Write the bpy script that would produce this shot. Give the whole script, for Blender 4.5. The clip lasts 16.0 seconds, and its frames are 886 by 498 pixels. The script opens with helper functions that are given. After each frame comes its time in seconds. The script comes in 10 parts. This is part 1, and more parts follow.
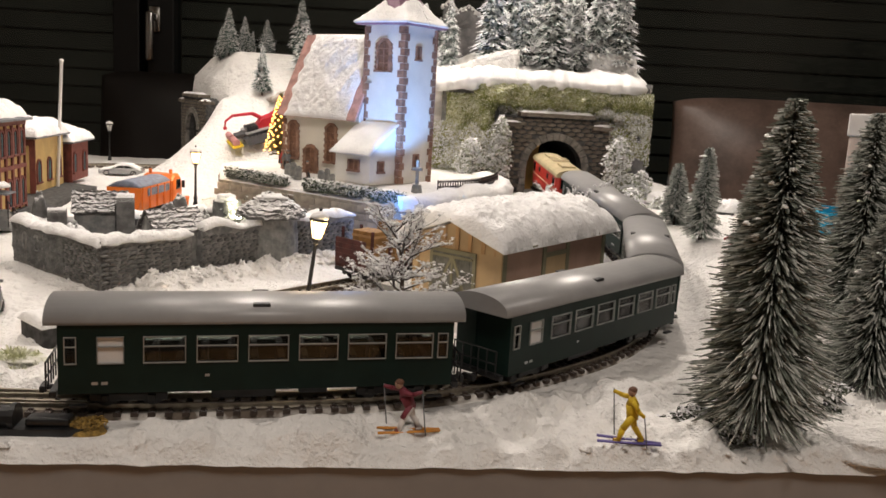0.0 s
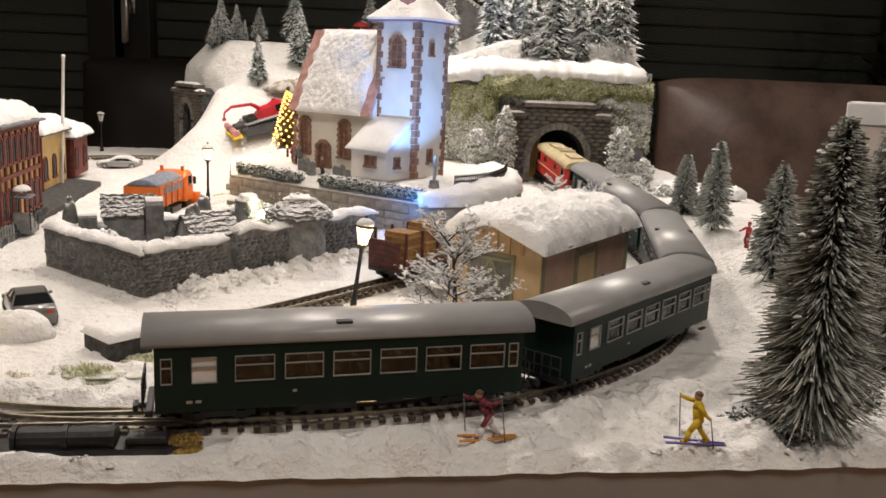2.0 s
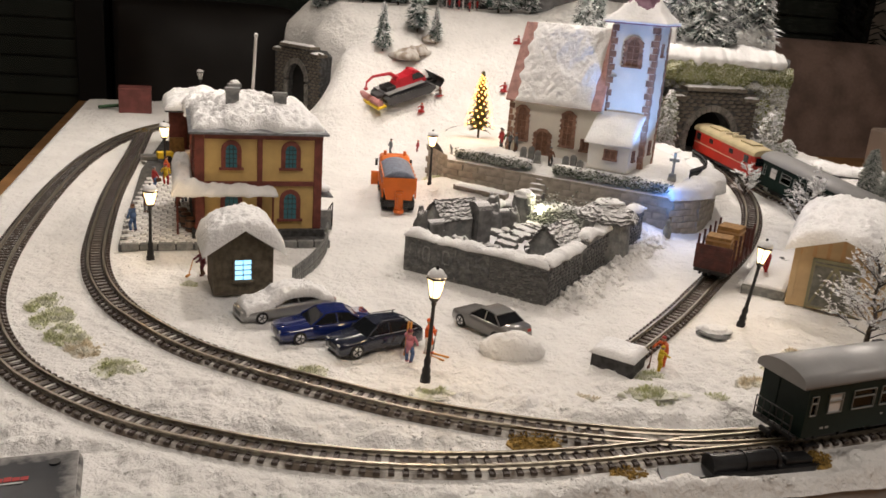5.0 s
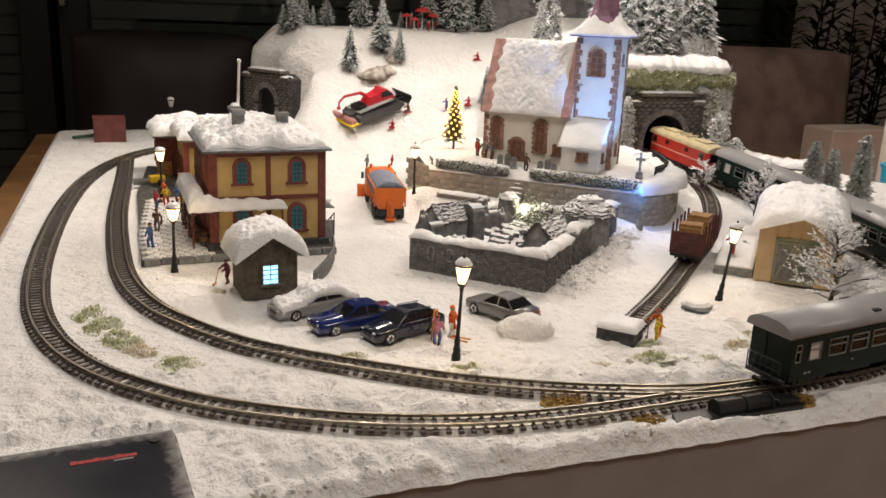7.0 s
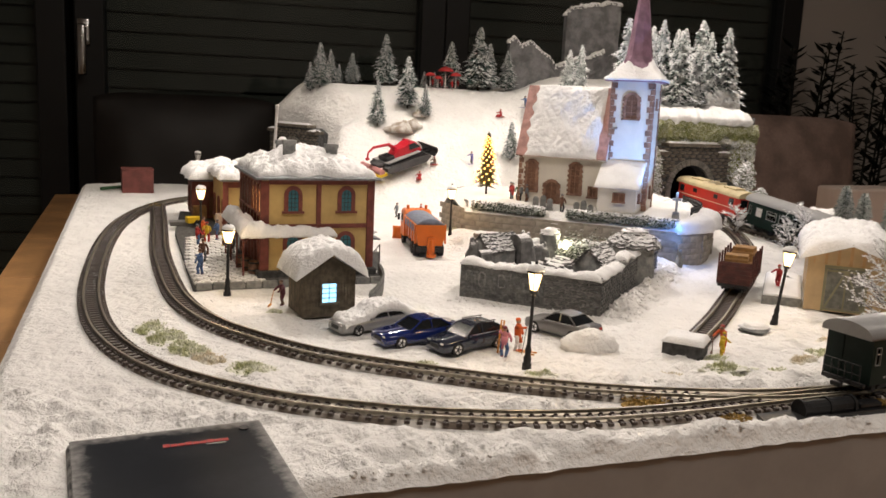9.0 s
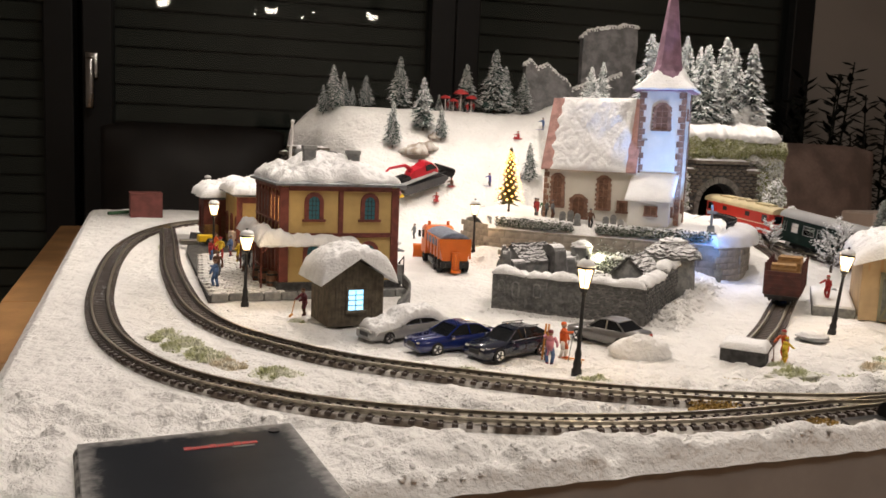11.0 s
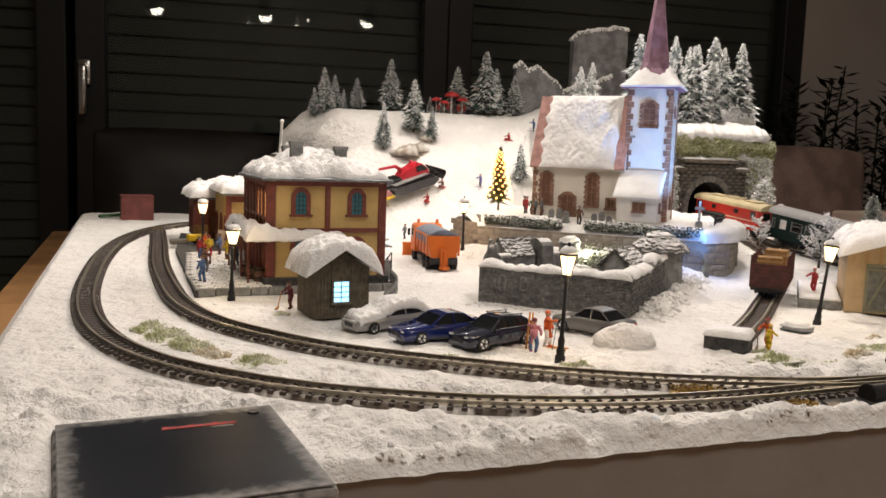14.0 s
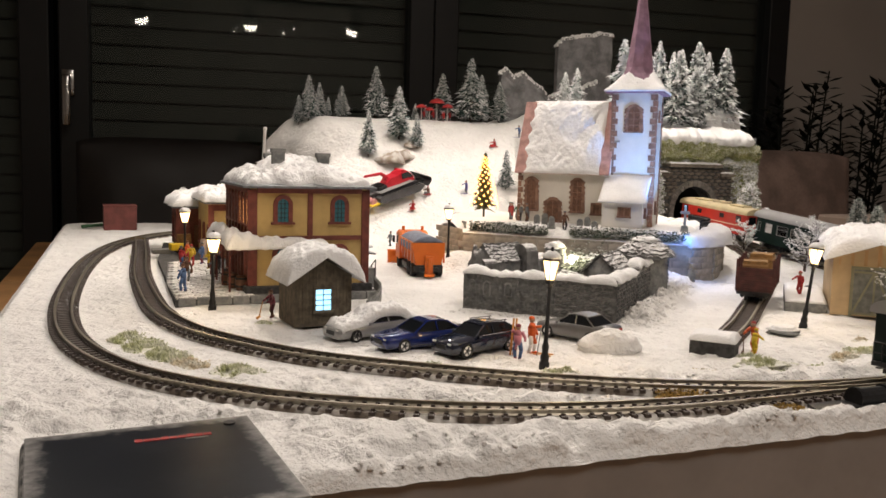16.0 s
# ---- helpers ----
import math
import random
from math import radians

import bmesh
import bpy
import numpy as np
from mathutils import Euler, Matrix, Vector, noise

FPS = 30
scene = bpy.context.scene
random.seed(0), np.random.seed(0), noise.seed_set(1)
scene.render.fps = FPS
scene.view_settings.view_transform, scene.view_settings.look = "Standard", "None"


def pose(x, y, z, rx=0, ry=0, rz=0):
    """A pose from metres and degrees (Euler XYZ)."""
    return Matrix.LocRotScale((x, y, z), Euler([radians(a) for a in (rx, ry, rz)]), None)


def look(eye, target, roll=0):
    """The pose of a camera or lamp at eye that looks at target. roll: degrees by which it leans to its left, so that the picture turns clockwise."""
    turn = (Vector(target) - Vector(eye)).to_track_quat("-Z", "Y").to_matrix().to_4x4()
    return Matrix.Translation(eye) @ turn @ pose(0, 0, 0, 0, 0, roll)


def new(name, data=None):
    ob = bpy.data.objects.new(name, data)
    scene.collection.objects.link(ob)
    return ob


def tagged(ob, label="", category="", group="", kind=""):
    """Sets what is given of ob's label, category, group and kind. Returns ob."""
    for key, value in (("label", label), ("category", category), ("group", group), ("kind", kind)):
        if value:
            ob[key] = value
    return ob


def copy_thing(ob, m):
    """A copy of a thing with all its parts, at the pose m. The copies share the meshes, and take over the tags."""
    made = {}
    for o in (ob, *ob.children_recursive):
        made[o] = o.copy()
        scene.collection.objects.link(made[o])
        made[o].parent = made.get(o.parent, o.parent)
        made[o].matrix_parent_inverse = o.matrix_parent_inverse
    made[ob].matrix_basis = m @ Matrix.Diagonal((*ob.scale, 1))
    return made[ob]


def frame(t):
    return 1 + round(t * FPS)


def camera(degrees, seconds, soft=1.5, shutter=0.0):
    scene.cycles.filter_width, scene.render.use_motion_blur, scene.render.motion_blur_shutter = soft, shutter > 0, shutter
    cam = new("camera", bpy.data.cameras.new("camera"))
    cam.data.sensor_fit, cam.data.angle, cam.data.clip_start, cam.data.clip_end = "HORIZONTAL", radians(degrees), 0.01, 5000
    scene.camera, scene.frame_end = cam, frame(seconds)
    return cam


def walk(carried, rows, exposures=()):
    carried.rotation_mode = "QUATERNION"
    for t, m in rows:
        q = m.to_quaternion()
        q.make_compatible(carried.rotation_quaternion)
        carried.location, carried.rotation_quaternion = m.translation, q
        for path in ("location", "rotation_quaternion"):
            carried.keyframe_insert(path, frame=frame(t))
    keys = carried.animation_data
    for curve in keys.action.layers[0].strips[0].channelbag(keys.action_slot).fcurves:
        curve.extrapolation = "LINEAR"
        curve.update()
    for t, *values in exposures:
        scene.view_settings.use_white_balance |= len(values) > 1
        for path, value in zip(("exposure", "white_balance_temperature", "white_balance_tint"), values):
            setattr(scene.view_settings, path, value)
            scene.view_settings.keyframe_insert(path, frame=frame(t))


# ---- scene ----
cam = camera(55.1, 16.0, soft=1.6)
METRES, EYE, TILT, LEAN, TURN = 0.605, 0.1136, -10.2, -3.25, 0.0
ROWS = [
    (0.0, 0.0, 0.0, 0.0, 0.0, 0.0, -0.0),
    (0.5, -0.0091, -0.0026, -0.0013, -0.31, 0.12, 0.07),
    (1.0, -0.0309, -0.0186, 0.0047, -0.94, 0.06, 0.02),
    (1.5, -0.034, -0.0216, 0.0075, -1.5, -0.37, 0.25),
    (2.0, -0.0617, -0.0204, 0.0254, -2.08, -1.74, 1.04),
    (2.5, -0.1051, -0.0292, 0.0474, -3.85, -3.3, 1.39),
    (3.0, -0.1713, -0.044, 0.0725, -6.34, -4.71, 1.48),
    (3.5, -0.2755, -0.0538, 0.1018, -8.35, -6.13, 1.4),
    (4.0, -0.3931, -0.0552, 0.116, -9.41, -6.88, 1.15),
    (4.5, -0.4821, -0.0689, 0.1336, -9.62, -7.13, 0.78),
    (5.0, -0.5515, -0.0705, 0.1368, -9.59, -7.56, 0.68),
    (7.5, -0.6581, -0.163, 0.1214, -14.49, -5.12, 3.71),
    (8.0, -0.6887, -0.1724, 0.1018, -14.57, -3.32, 3.62),
    (8.5, -0.7036, -0.1548, 0.0806, -14.38, -2.03, 3.07),
    (11.0, -0.7286, -0.0622, 0.0259, -14.09, 1.97, 3.39),
    (11.5, -0.7326, -0.0605, 0.0202, -13.34, 1.92, 3.43),
    (12.0, -0.7299, -0.0635, 0.0159, -13.08, 2.07, 3.32),
    (12.5, -0.7335, -0.0675, 0.0189, -13.72, 2.38, 2.71),
    (13.0, -0.7129, -0.0548, 0.0067, -14.32, 2.33, 3.06),
    (13.5, -0.7226, -0.0665, 0.007, -14.41, 2.28, 3.56),
    (14.0, -0.7194, -0.0659, 0.0079, -14.33, 2.56, 3.72),
    (14.5, -0.7163, -0.0653, 0.007, -14.49, 2.77, 3.87),
    (15.0, -0.7096, -0.0669, 0.0088, -14.79, 2.97, 4.05),
    (15.5, -0.7119, -0.0662, 0.0102, -14.97, 3.15, 4.07),
    (16.0, -0.7114, -0.0586, 0.0062, -15.04, 3.05, 4.31),
]
EXPOSURE = 0.24
walk(cam, [(t, pose(0, 0, EYE, TILT, LEAN, TURN) @ pose(METRES * x, METRES * y, METRES * z, 90 + pitch, roll, yaw)) for t, x, y, z, yaw, pitch, roll in ROWS], exposures=[(0.0, EXPOSURE + 0.30), (2.0, EXPOSURE + 0.26), (3.5, EXPOSURE - 0.06), (5.2, EXPOSURE - 0.02), (8.0, EXPOSURE + 0.18), (11.0, EXPOSURE + 0.24), (14.0, EXPOSURE + 0.24), (16.0, EXPOSURE + 0.18)])

# ---- light: a dark room, one pendant with spots over the table, added fill, the tiny lamps of the layout ----
world = bpy.data.worlds.new("night_room")
scene.world = world
world.use_nodes = True
world.node_tree.nodes["Background"].inputs[0].default_value = (0.30, 0.33, 0.40, 1)
world.node_tree.nodes["Background"].inputs[1].default_value = 0.02

# The last spot is an added, unseen fill over the front left.
SPOTS = [((0.183, 0.95, 0.650), (0.02, 0.56, 0.0), 7.7), ((-0.247, 0.95, 0.645), (-0.22, 0.60, 0.0), 7.3), ((-0.680, 0.95, 0.643), (-0.50, 0.60, 0.0), 2.5), ((-0.40, 0.26, 0.90), (-0.32, 0.36, 0.0), 4.0)]
for place, aim, watts in SPOTS:
    lamp = bpy.data.lights.new("pendant_spot", "SPOT")
    lamp.energy, lamp.color, lamp.spot_size, lamp.spot_blend, lamp.shadow_soft_size = watts, (1.0, 0.885, 0.790), radians(125), 0.6, 0.020
    new("pendant_spot", lamp).matrix_world = look(place, aim) @ pose(0, 0, -0.036)

# Broad unseen fill under the ceiling, added to lift the front faces.
fill_light = bpy.data.lights.new("ceiling_panel_light", "AREA")
fill_light.energy, fill_light.color, fill_light.shape, fill_light.size = 10.8, (1.0, 0.885, 0.790), "DISK", 0.6
new("ceiling_panel_light", fill_light).matrix_world = look((0.20, -0.7, 1.66), (0.15, -0.6, 0.0))


def bulb(place, watts, colour, radius=0.002, name="bulb_light"):
    lamp = bpy.data.lights.new(name, "POINT")
    lamp.energy, lamp.color, lamp.shadow_soft_size = watts, colour, radius
    ob = new(name, lamp)
    ob.location = place
    return ob

# ---- materials ----
def material(name, colour, rough=0.7, metal=0.0, vary=0.15, scale=60.0, bump=0.0, bump_scale=300.0, second=None, spread=(0.4, 0.6), island=0.0, coat=0.0, bump_dist=0.0006):
    """A surface whose colour drifts between two tones at two scales, with fine relief."""
    m = bpy.data.materials.new(name)
    m.use_nodes = True
    nt = m.node_tree
    bsdf = nt.nodes["Principled BSDF"]
    bsdf.inputs["Roughness"].default_value, bsdf.inputs["Metallic"].default_value = rough, metal
    bsdf.inputs["Coat Weight"].default_value = coat
    co = nt.nodes.new("ShaderNodeTexCoord")
    big = nt.nodes.new("ShaderNodeTexNoise")
    big.inputs["Scale"].default_value, big.inputs["Detail"].default_value = scale, 6.0
    nt.links.new(co.outputs["Object"], big.inputs["Vector"])
    ramp = nt.nodes.new("ShaderNodeMapRange")
    ramp.inputs["From Min"].default_value, ramp.inputs["From Max"].default_value = spread
    nt.links.new(big.outputs["Fac"], ramp.inputs["Value"])
    mix = nt.nodes.new("ShaderNodeMix")
    mix.data_type = "RGBA"
    other = second or tuple(c * (1 - 2 * vary) for c in colour)
    mix.inputs[6].default_value, mix.inputs[7].default_value = (*colour, 1), (*other, 1)
    nt.links.new(ramp.outputs[0], mix.inputs[0])
    out = mix.outputs[2]
    fine = nt.nodes.new("ShaderNodeTexNoise")
    fine.inputs["Scale"].default_value, fine.inputs["Detail"].default_value = bump_scale, 4.0
    nt.links.new(co.outputs["Object"], fine.inputs["Vector"])
    hsv = nt.nodes.new("ShaderNodeHueSaturation")
    val = nt.nodes.new("ShaderNodeMapRange")
    val.inputs["To Min"].default_value, val.inputs["To Max"].default_value = 1 - vary, 1 + vary
    nt.links.new(fine.outputs["Fac"], val.inputs["Value"])
    src = val.outputs[0]
    if island:
        info = nt.nodes.new("ShaderNodeObjectInfo")
        geo = nt.nodes.new("ShaderNodeNewGeometry")
        add = nt.nodes.new("ShaderNodeMath")
        add.operation = "ADD"
        nt.links.new(info.outputs["Random"], add.inputs[0])
        nt.links.new(geo.outputs["Random Per Island"], add.inputs[1])
        sc = nt.nodes.new("ShaderNodeMapRange")
        sc.inputs["From Max"].default_value = 2.0
        sc.inputs["To Min"].default_value, sc.inputs["To Max"].default_value = 1 - island, 1 + island
        nt.links.new(add.outputs[0], sc.inputs["Value"])
        mul = nt.nodes.new("ShaderNodeMath")
        mul.operation = "MULTIPLY"
        nt.links.new(src, mul.inputs[0])
        nt.links.new(sc.outputs[0], mul.inputs[1])
        src = mul.outputs[0]
    nt.links.new(src, hsv.inputs["Value"])
    nt.links.new(out, hsv.inputs["Color"])
    nt.links.new(hsv.outputs[0], bsdf.inputs["Base Color"])
    if bump:
        bn = nt.nodes.new("ShaderNodeBump")
        bn.inputs["Strength"].default_value, bn.inputs["Distance"].default_value = bump, bump_dist
        nt.links.new(fine.outputs["Fac"], bn.inputs["Height"])
        nt.links.new(bn.outputs[0], bsdf.inputs["Normal"])
    return m


def glowing(name, colour, strength):
    m = bpy.data.materials.new(name)
    m.use_nodes = True
    b = m.node_tree.nodes["Principled BSDF"]
    b.inputs["Base Color"].default_value = (*colour, 1)
    b.inputs["Emission Color"].default_value, b.inputs["Emission Strength"].default_value = (*colour, 1), strength
    return m


def dusted(name, colour, amount=0.5, rough=0.8, vary=0.2, scale=200.0, snow=(0.82, 0.82, 0.84)):
    """A surface with snow lying on its upward faces."""
    m = material(name, colour, rough, vary=vary, scale=scale, island=0.3)
    nt = m.node_tree
    b = nt.nodes["Principled BSDF"]
    old = b.inputs["Base Color"].links[0].from_socket
    geo = nt.nodes.new("ShaderNodeNewGeometry")
    sep = nt.nodes.new("ShaderNodeSeparateXYZ")
    nt.links.new(geo.outputs["Normal"], sep.inputs[0])
    n = nt.nodes.new("ShaderNodeTexNoise")
    n.inputs["Scale"].default_value = 500.0
    add = nt.nodes.new("ShaderNodeMath")
    add.operation = "MULTIPLY_ADD"
    nt.links.new(n.outputs["Fac"], add.inputs[0])
    add.inputs[1].default_value = 1.2
    nt.links.new(sep.outputs["Z"], add.inputs[2])
    mr = nt.nodes.new("ShaderNodeMapRange")
    lo = 1.6 - 1.6 * amount
    mr.inputs["From Min"].default_value, mr.inputs["From Max"].default_value = lo, lo + 0.25
    nt.links.new(add.outputs[0], mr.inputs["Value"])
    mix = nt.nodes.new("ShaderNodeMix")
    mix.data_type = "RGBA"
    nt.links.new(mr.outputs[0], mix.inputs[0])
    nt.links.new(old, mix.inputs[6])
    mix.inputs[7].default_value = (*snow, 1)
    nt.links.new(mix.outputs[2], b.inputs["Base Color"])
    return m


def glass_material(name, tint, rough=0.02, clear=0.9):
    m = bpy.data.materials.new(name)
    m.use_nodes = True
    nt = m.node_tree
    nt.nodes.remove(nt.nodes["Principled BSDF"])
    out = nt.nodes["Material Output"]
    tr = nt.nodes.new("ShaderNodeBsdfTransparent")
    tr.inputs[0].default_value = (*[c * clear for c in tint], 1)
    gl = nt.nodes.new("ShaderNodeBsdfGlossy")
    gl.inputs["Roughness"].default_value = rough
    fr = nt.nodes.new("ShaderNodeFresnel")
    fr.inputs[0].default_value = 1.5
    mix = nt.nodes.new("ShaderNodeMixShader")
    nt.links.new(fr.outputs[0], mix.inputs[0])
    nt.links.new(tr.outputs[0], mix.inputs[1])
    nt.links.new(gl.outputs[0], mix.inputs[2])
    nt.links.new(mix.outputs[0], out.inputs[0])
    return m


SNOW = material("snow", (0.82, 0.81, 0.79), 0.8, vary=0.06, scale=25, bump=0.8, bump_scale=330, bump_dist=0.0016, second=(0.76, 0.75, 0.73))


def crumbs(m, scale, distance, strength):
    """Adds coarse crumbly relief under the fine one of a material."""
    nt = m.node_tree
    fine = next(n for n in nt.nodes if n.bl_idname == "ShaderNodeBump")
    co, lump, bump = nt.nodes.new("ShaderNodeTexCoord"), nt.nodes.new("ShaderNodeTexNoise"), nt.nodes.new("ShaderNodeBump")
    lump.inputs["Scale"].default_value, lump.inputs["Detail"].default_value, lump.inputs["Roughness"].default_value = scale, 5.0, 0.62
    nt.links.new(co.outputs["Object"], lump.inputs["Vector"])
    bump.inputs["Strength"].default_value, bump.inputs["Distance"].default_value = strength, distance
    nt.links.new(lump.outputs["Fac"], bump.inputs["Height"])
    nt.links.new(bump.outputs[0], fine.inputs["Normal"])


crumbs(SNOW, 115.0, 0.0075, 0.65)
SNOW_SOFT = material("snow_soft", (0.86, 0.86, 0.86), 0.7, vary=0.04, scale=60, bump=0.8, bump_scale=620, bump_dist=0.0012)
PLASTER = material("plaster", (0.72, 0.69, 0.62), 0.8, vary=0.05, scale=40, bump=0.1, bump_scale=800)
REDSTONE = material("red_sandstone", (0.30, 0.17, 0.12), 0.85, vary=0.2, scale=200, bump=0.3, bump_scale=900, island=0.25)
PINKROOF = material("pink_roof_tile", (0.50, 0.28, 0.25), 0.8, vary=0.15, scale=150, bump=0.4, bump_scale=900)
PURPLEROOF = material("slate_purple", (0.30, 0.17, 0.24), 0.6, vary=0.15, scale=120)
BROWNPLASTIC = material("dark_door_wood", (0.20, 0.10, 0.06), 0.7, vary=0.2, scale=300)
YELLOWWALL = material("ochre_render", (0.56, 0.39, 0.15), 0.75, vary=0.06, scale=80)
REDTRIM = material("oxide_red_trim", (0.19, 0.05, 0.035), 0.7, vary=0.15, scale=200)
GREYROOF = material("grey_roof", (0.20, 0.21, 0.23), 0.6, vary=0.2, scale=300, bump=0.3)
DARKWOOD = material("weathered_hut_wood", (0.150, 0.120, 0.082), 0.85, vary=0.2, scale=250, bump=0.2)
STONE = material("grey_ruin_stone", (0.16, 0.165, 0.165), 0.9, vary=0.3, scale=180, bump=0.5, bump_scale=600, second=(0.25, 0.25, 0.24), island=0.45)
STONE_DARK = material("dark_mortar", (0.080, 0.080, 0.080), 0.95, vary=0.25, scale=250, bump=0.4)
PORTALSTONE = material("portal_stone", (0.105, 0.088, 0.070), 0.9, vary=0.25, scale=180, bump=0.4, second=(0.15, 0.13, 0.105), island=0.35)
PORTALRING = material("portal_ring_stone", (0.21, 0.195, 0.175), 0.9, vary=0.2, scale=200, bump=0.3, island=0.25)
WALLSTONE = material("sandstone_block", (0.34, 0.30, 0.25), 0.85, vary=0.18, scale=150, bump=0.3, island=0.25)
MOSS = material("moss", (0.23, 0.25, 0.070), 0.95, vary=0.35, scale=70, bump=0.9, bump_scale=900, second=(0.58, 0.58, 0.42), bump_dist=0.002)
HEDGE = dusted("hedge", (0.060, 0.085, 0.045), 0.44, snow=(0.66, 0.67, 0.65))
NEEDLE_GREEN = dusted("fir_needle_green", (0.06, 0.13, 0.105), 0.52, snow=(0.78, 0.80, 0.80))
NEEDLE_WHITE = dusted("frosted_needle", (0.12, 0.19, 0.165), 0.64)
BARK = material("bark", (0.085, 0.06, 0.045), 0.9, vary=0.3, scale=400, bump=0.4)
TWIG = dusted("snowy_twig", (0.07, 0.06, 0.055), 0.46)
TUFT = material("grass_tuft", (0.56, 0.58, 0.34), 0.9, vary=0.12, scale=160, second=(0.80, 0.80, 0.70))
TUFT_BROWN = material("dry_tuft", (0.74, 0.64, 0.46), 0.9, vary=0.15, scale=120, second=(0.84, 0.82, 0.74))
BALLAST = material("ochre_ballast", (0.42, 0.27, 0.07), 0.95, vary=0.3, scale=500, bump=0.9)
RAIL = material("rail_steel", (0.40, 0.36, 0.29), 0.40, 0.9, vary=0.15, scale=300)
SLEEPER = dusted("sleeper_brown", (0.058, 0.040, 0.030), -0.03, scale=300)
TRACKBED = material("track_bed", (0.15, 0.122, 0.097), 0.95, vary=0.3, scale=90, bump=0.6, second=(0.70, 0.68, 0.64), spread=(0.46, 0.62))
BLACK = material("black_plastic", (0.014, 0.014, 0.015), 0.45, vary=0.2, scale=200)
MOTORBLACK = material("turnout_motor_black", (0.02, 0.021, 0.023), 0.35, vary=0.3, scale=90, bump=0.3)
GREEN = material("coach_green", (0.008, 0.020, 0.016), 0.45, vary=0.1, scale=80)
GREEN.node_tree.nodes["Principled BSDF"].inputs["Specular IOR Level"].default_value = 0.18
COACHROOF = material("coach_roof_grey", (0.30, 0.30, 0.30), 0.38, vary=0.06, scale=50)
WINFRAME = material("window_alu", (0.45, 0.46, 0.46), 0.4, 0.6, vary=0.08)
LOCORED = material("loco_red", (0.50, 0.030, 0.018), 0.35, vary=0.08, scale=60)
LOCOROOF = material("loco_cream_roof", (0.50, 0.42, 0.25), 0.5, vary=0.08, scale=90)
CREAM = material("cream_stripe", (0.70, 0.62, 0.45), 0.5, vary=0.05)
FREIGHTRED = material("freight_red", (0.085, 0.024, 0.020), 0.7, vary=0.2, scale=200)
WOOD = material("light_wood", (0.46, 0.28, 0.13), 0.6, vary=0.15, scale=40)
CRATE = material("crate_wood", (0.33, 0.18, 0.06), 0.8, vary=0.2, scale=300)
ORANGE = material("truck_orange", (0.72, 0.16, 0.012), 0.4, vary=0.05, scale=80)
TYRE = material("tyre", (0.016, 0.016, 0.016), 0.8, vary=0.2)
TARP = material("grey_blue_load", (0.20, 0.23, 0.30), 0.8, vary=0.15, scale=300, bump=0.4)
BLUECAR = material("car_blue", (0.008, 0.02, 0.13), 0.18, vary=0.05, coat=1.0)
NAVYCAR = material("car_navy", (0.010, 0.015, 0.036), 0.22, vary=0.05, coat=0.8)
GREYCAR = material("car_grey", (0.19, 0.185, 0.18), 0.3, 0.35, vary=0.05, coat=0.6)
SILVERCAR = material("car_silver", (0.33, 0.33, 0.33), 0.3, 0.4, vary=0.05, coat=0.6)
CARGLASS = material("car_glass", (0.012, 0.014, 0.017), 0.08, vary=0.05)
CHROME = material("chrome", (0.6, 0.6, 0.6), 0.2, 1.0, vary=0.03)
POST = material("lamp_post_black", (0.016, 0.015, 0.015), 0.5, vary=0.2)
LAMPGLOW = glowing("lamp_glow", (1.0, 0.74, 0.38), 2.9)
WARMDOT = glowing("fairy_light", (1.0, 0.50, 0.12), 5.0)
HUTWIN = glowing("hut_window_glow", (0.30, 0.62, 0.85), 1.7)
# Unlit panes: faint teal emission stands in for bluish glints.
STWIN = glowing("station_window_glint", (0.03, 0.12, 0.14), 0.12)
WARMWIN = glowing("station_side_glow", (1.0, 0.55, 0.18), 1.2)
CATRED = material("snowcat_red", (0.50, 0.015, 0.03), 0.35, vary=0.05)
CATGREY = material("snowcat_grey", (0.075, 0.075, 0.08), 0.6, vary=0.15)
CATYELLOW = material("snowcat_yellow", (0.75, 0.52, 0.02), 0.5, vary=0.06)
SHEDWALL = material("shed_buff", (0.50, 0.36, 0.20), 0.75, vary=0.08, scale=60)
SHEDROSE = material("shed_rose", (0.40, 0.26, 0.20), 0.75, vary=0.08, scale=60)
SHEDTRIM = material("shed_trim_green", (0.23, 0.22, 0.14), 0.8, vary=0.1)
SHEDDOOR = material("shed_door_grey", (0.17, 0.17, 0.15), 0.8, vary=0.15, scale=250)
BOARD = material("layout_edge_board", (0.30, 0.285, 0.275), 0.75, vary=0.05, scale=30)
TABLEWOOD = material("table_oak", (0.50, 0.27, 0.11), 0.5, vary=0.15, scale=12)
FRAMEBLACK = material("window_frame_black", (0.010, 0.010, 0.011), 0.5, vary=0.1, scale=8)
SLAT = material("shutter_slat", (0.070, 0.074, 0.064), 0.7, vary=0.1, scale=6)
ROOMWALL = material("room_wall", (0.50, 0.46, 0.42), 0.9, vary=0.04, scale=3)
FLOORWOOD = material("floor_oak", (0.25, 0.16, 0.09), 0.6, vary=0.15, scale=5)
LEATHER = material("brown_leather", (0.30, 0.215, 0.185), 0.34, vary=0.2, scale=14, bump=0.25, bump_scale=160, bump_dist=0.001)
CARDBOARD = material("pale_card", (0.66, 0.56, 0.50), 0.8, vary=0.05, scale=20)
WHITEPLASTIC = material("white_plastic_box", (0.72, 0.70, 0.68), 0.4, vary=0.05, scale=20)
BLUEPLASTIC = material("blue_plastic", (0.02, 0.36, 0.60), 0.4, vary=0.05, scale=20)
DEEPBLUE = material("deep_blue_lid", (0.01, 0.03, 0.26), 0.4, vary=0.05, scale=20)
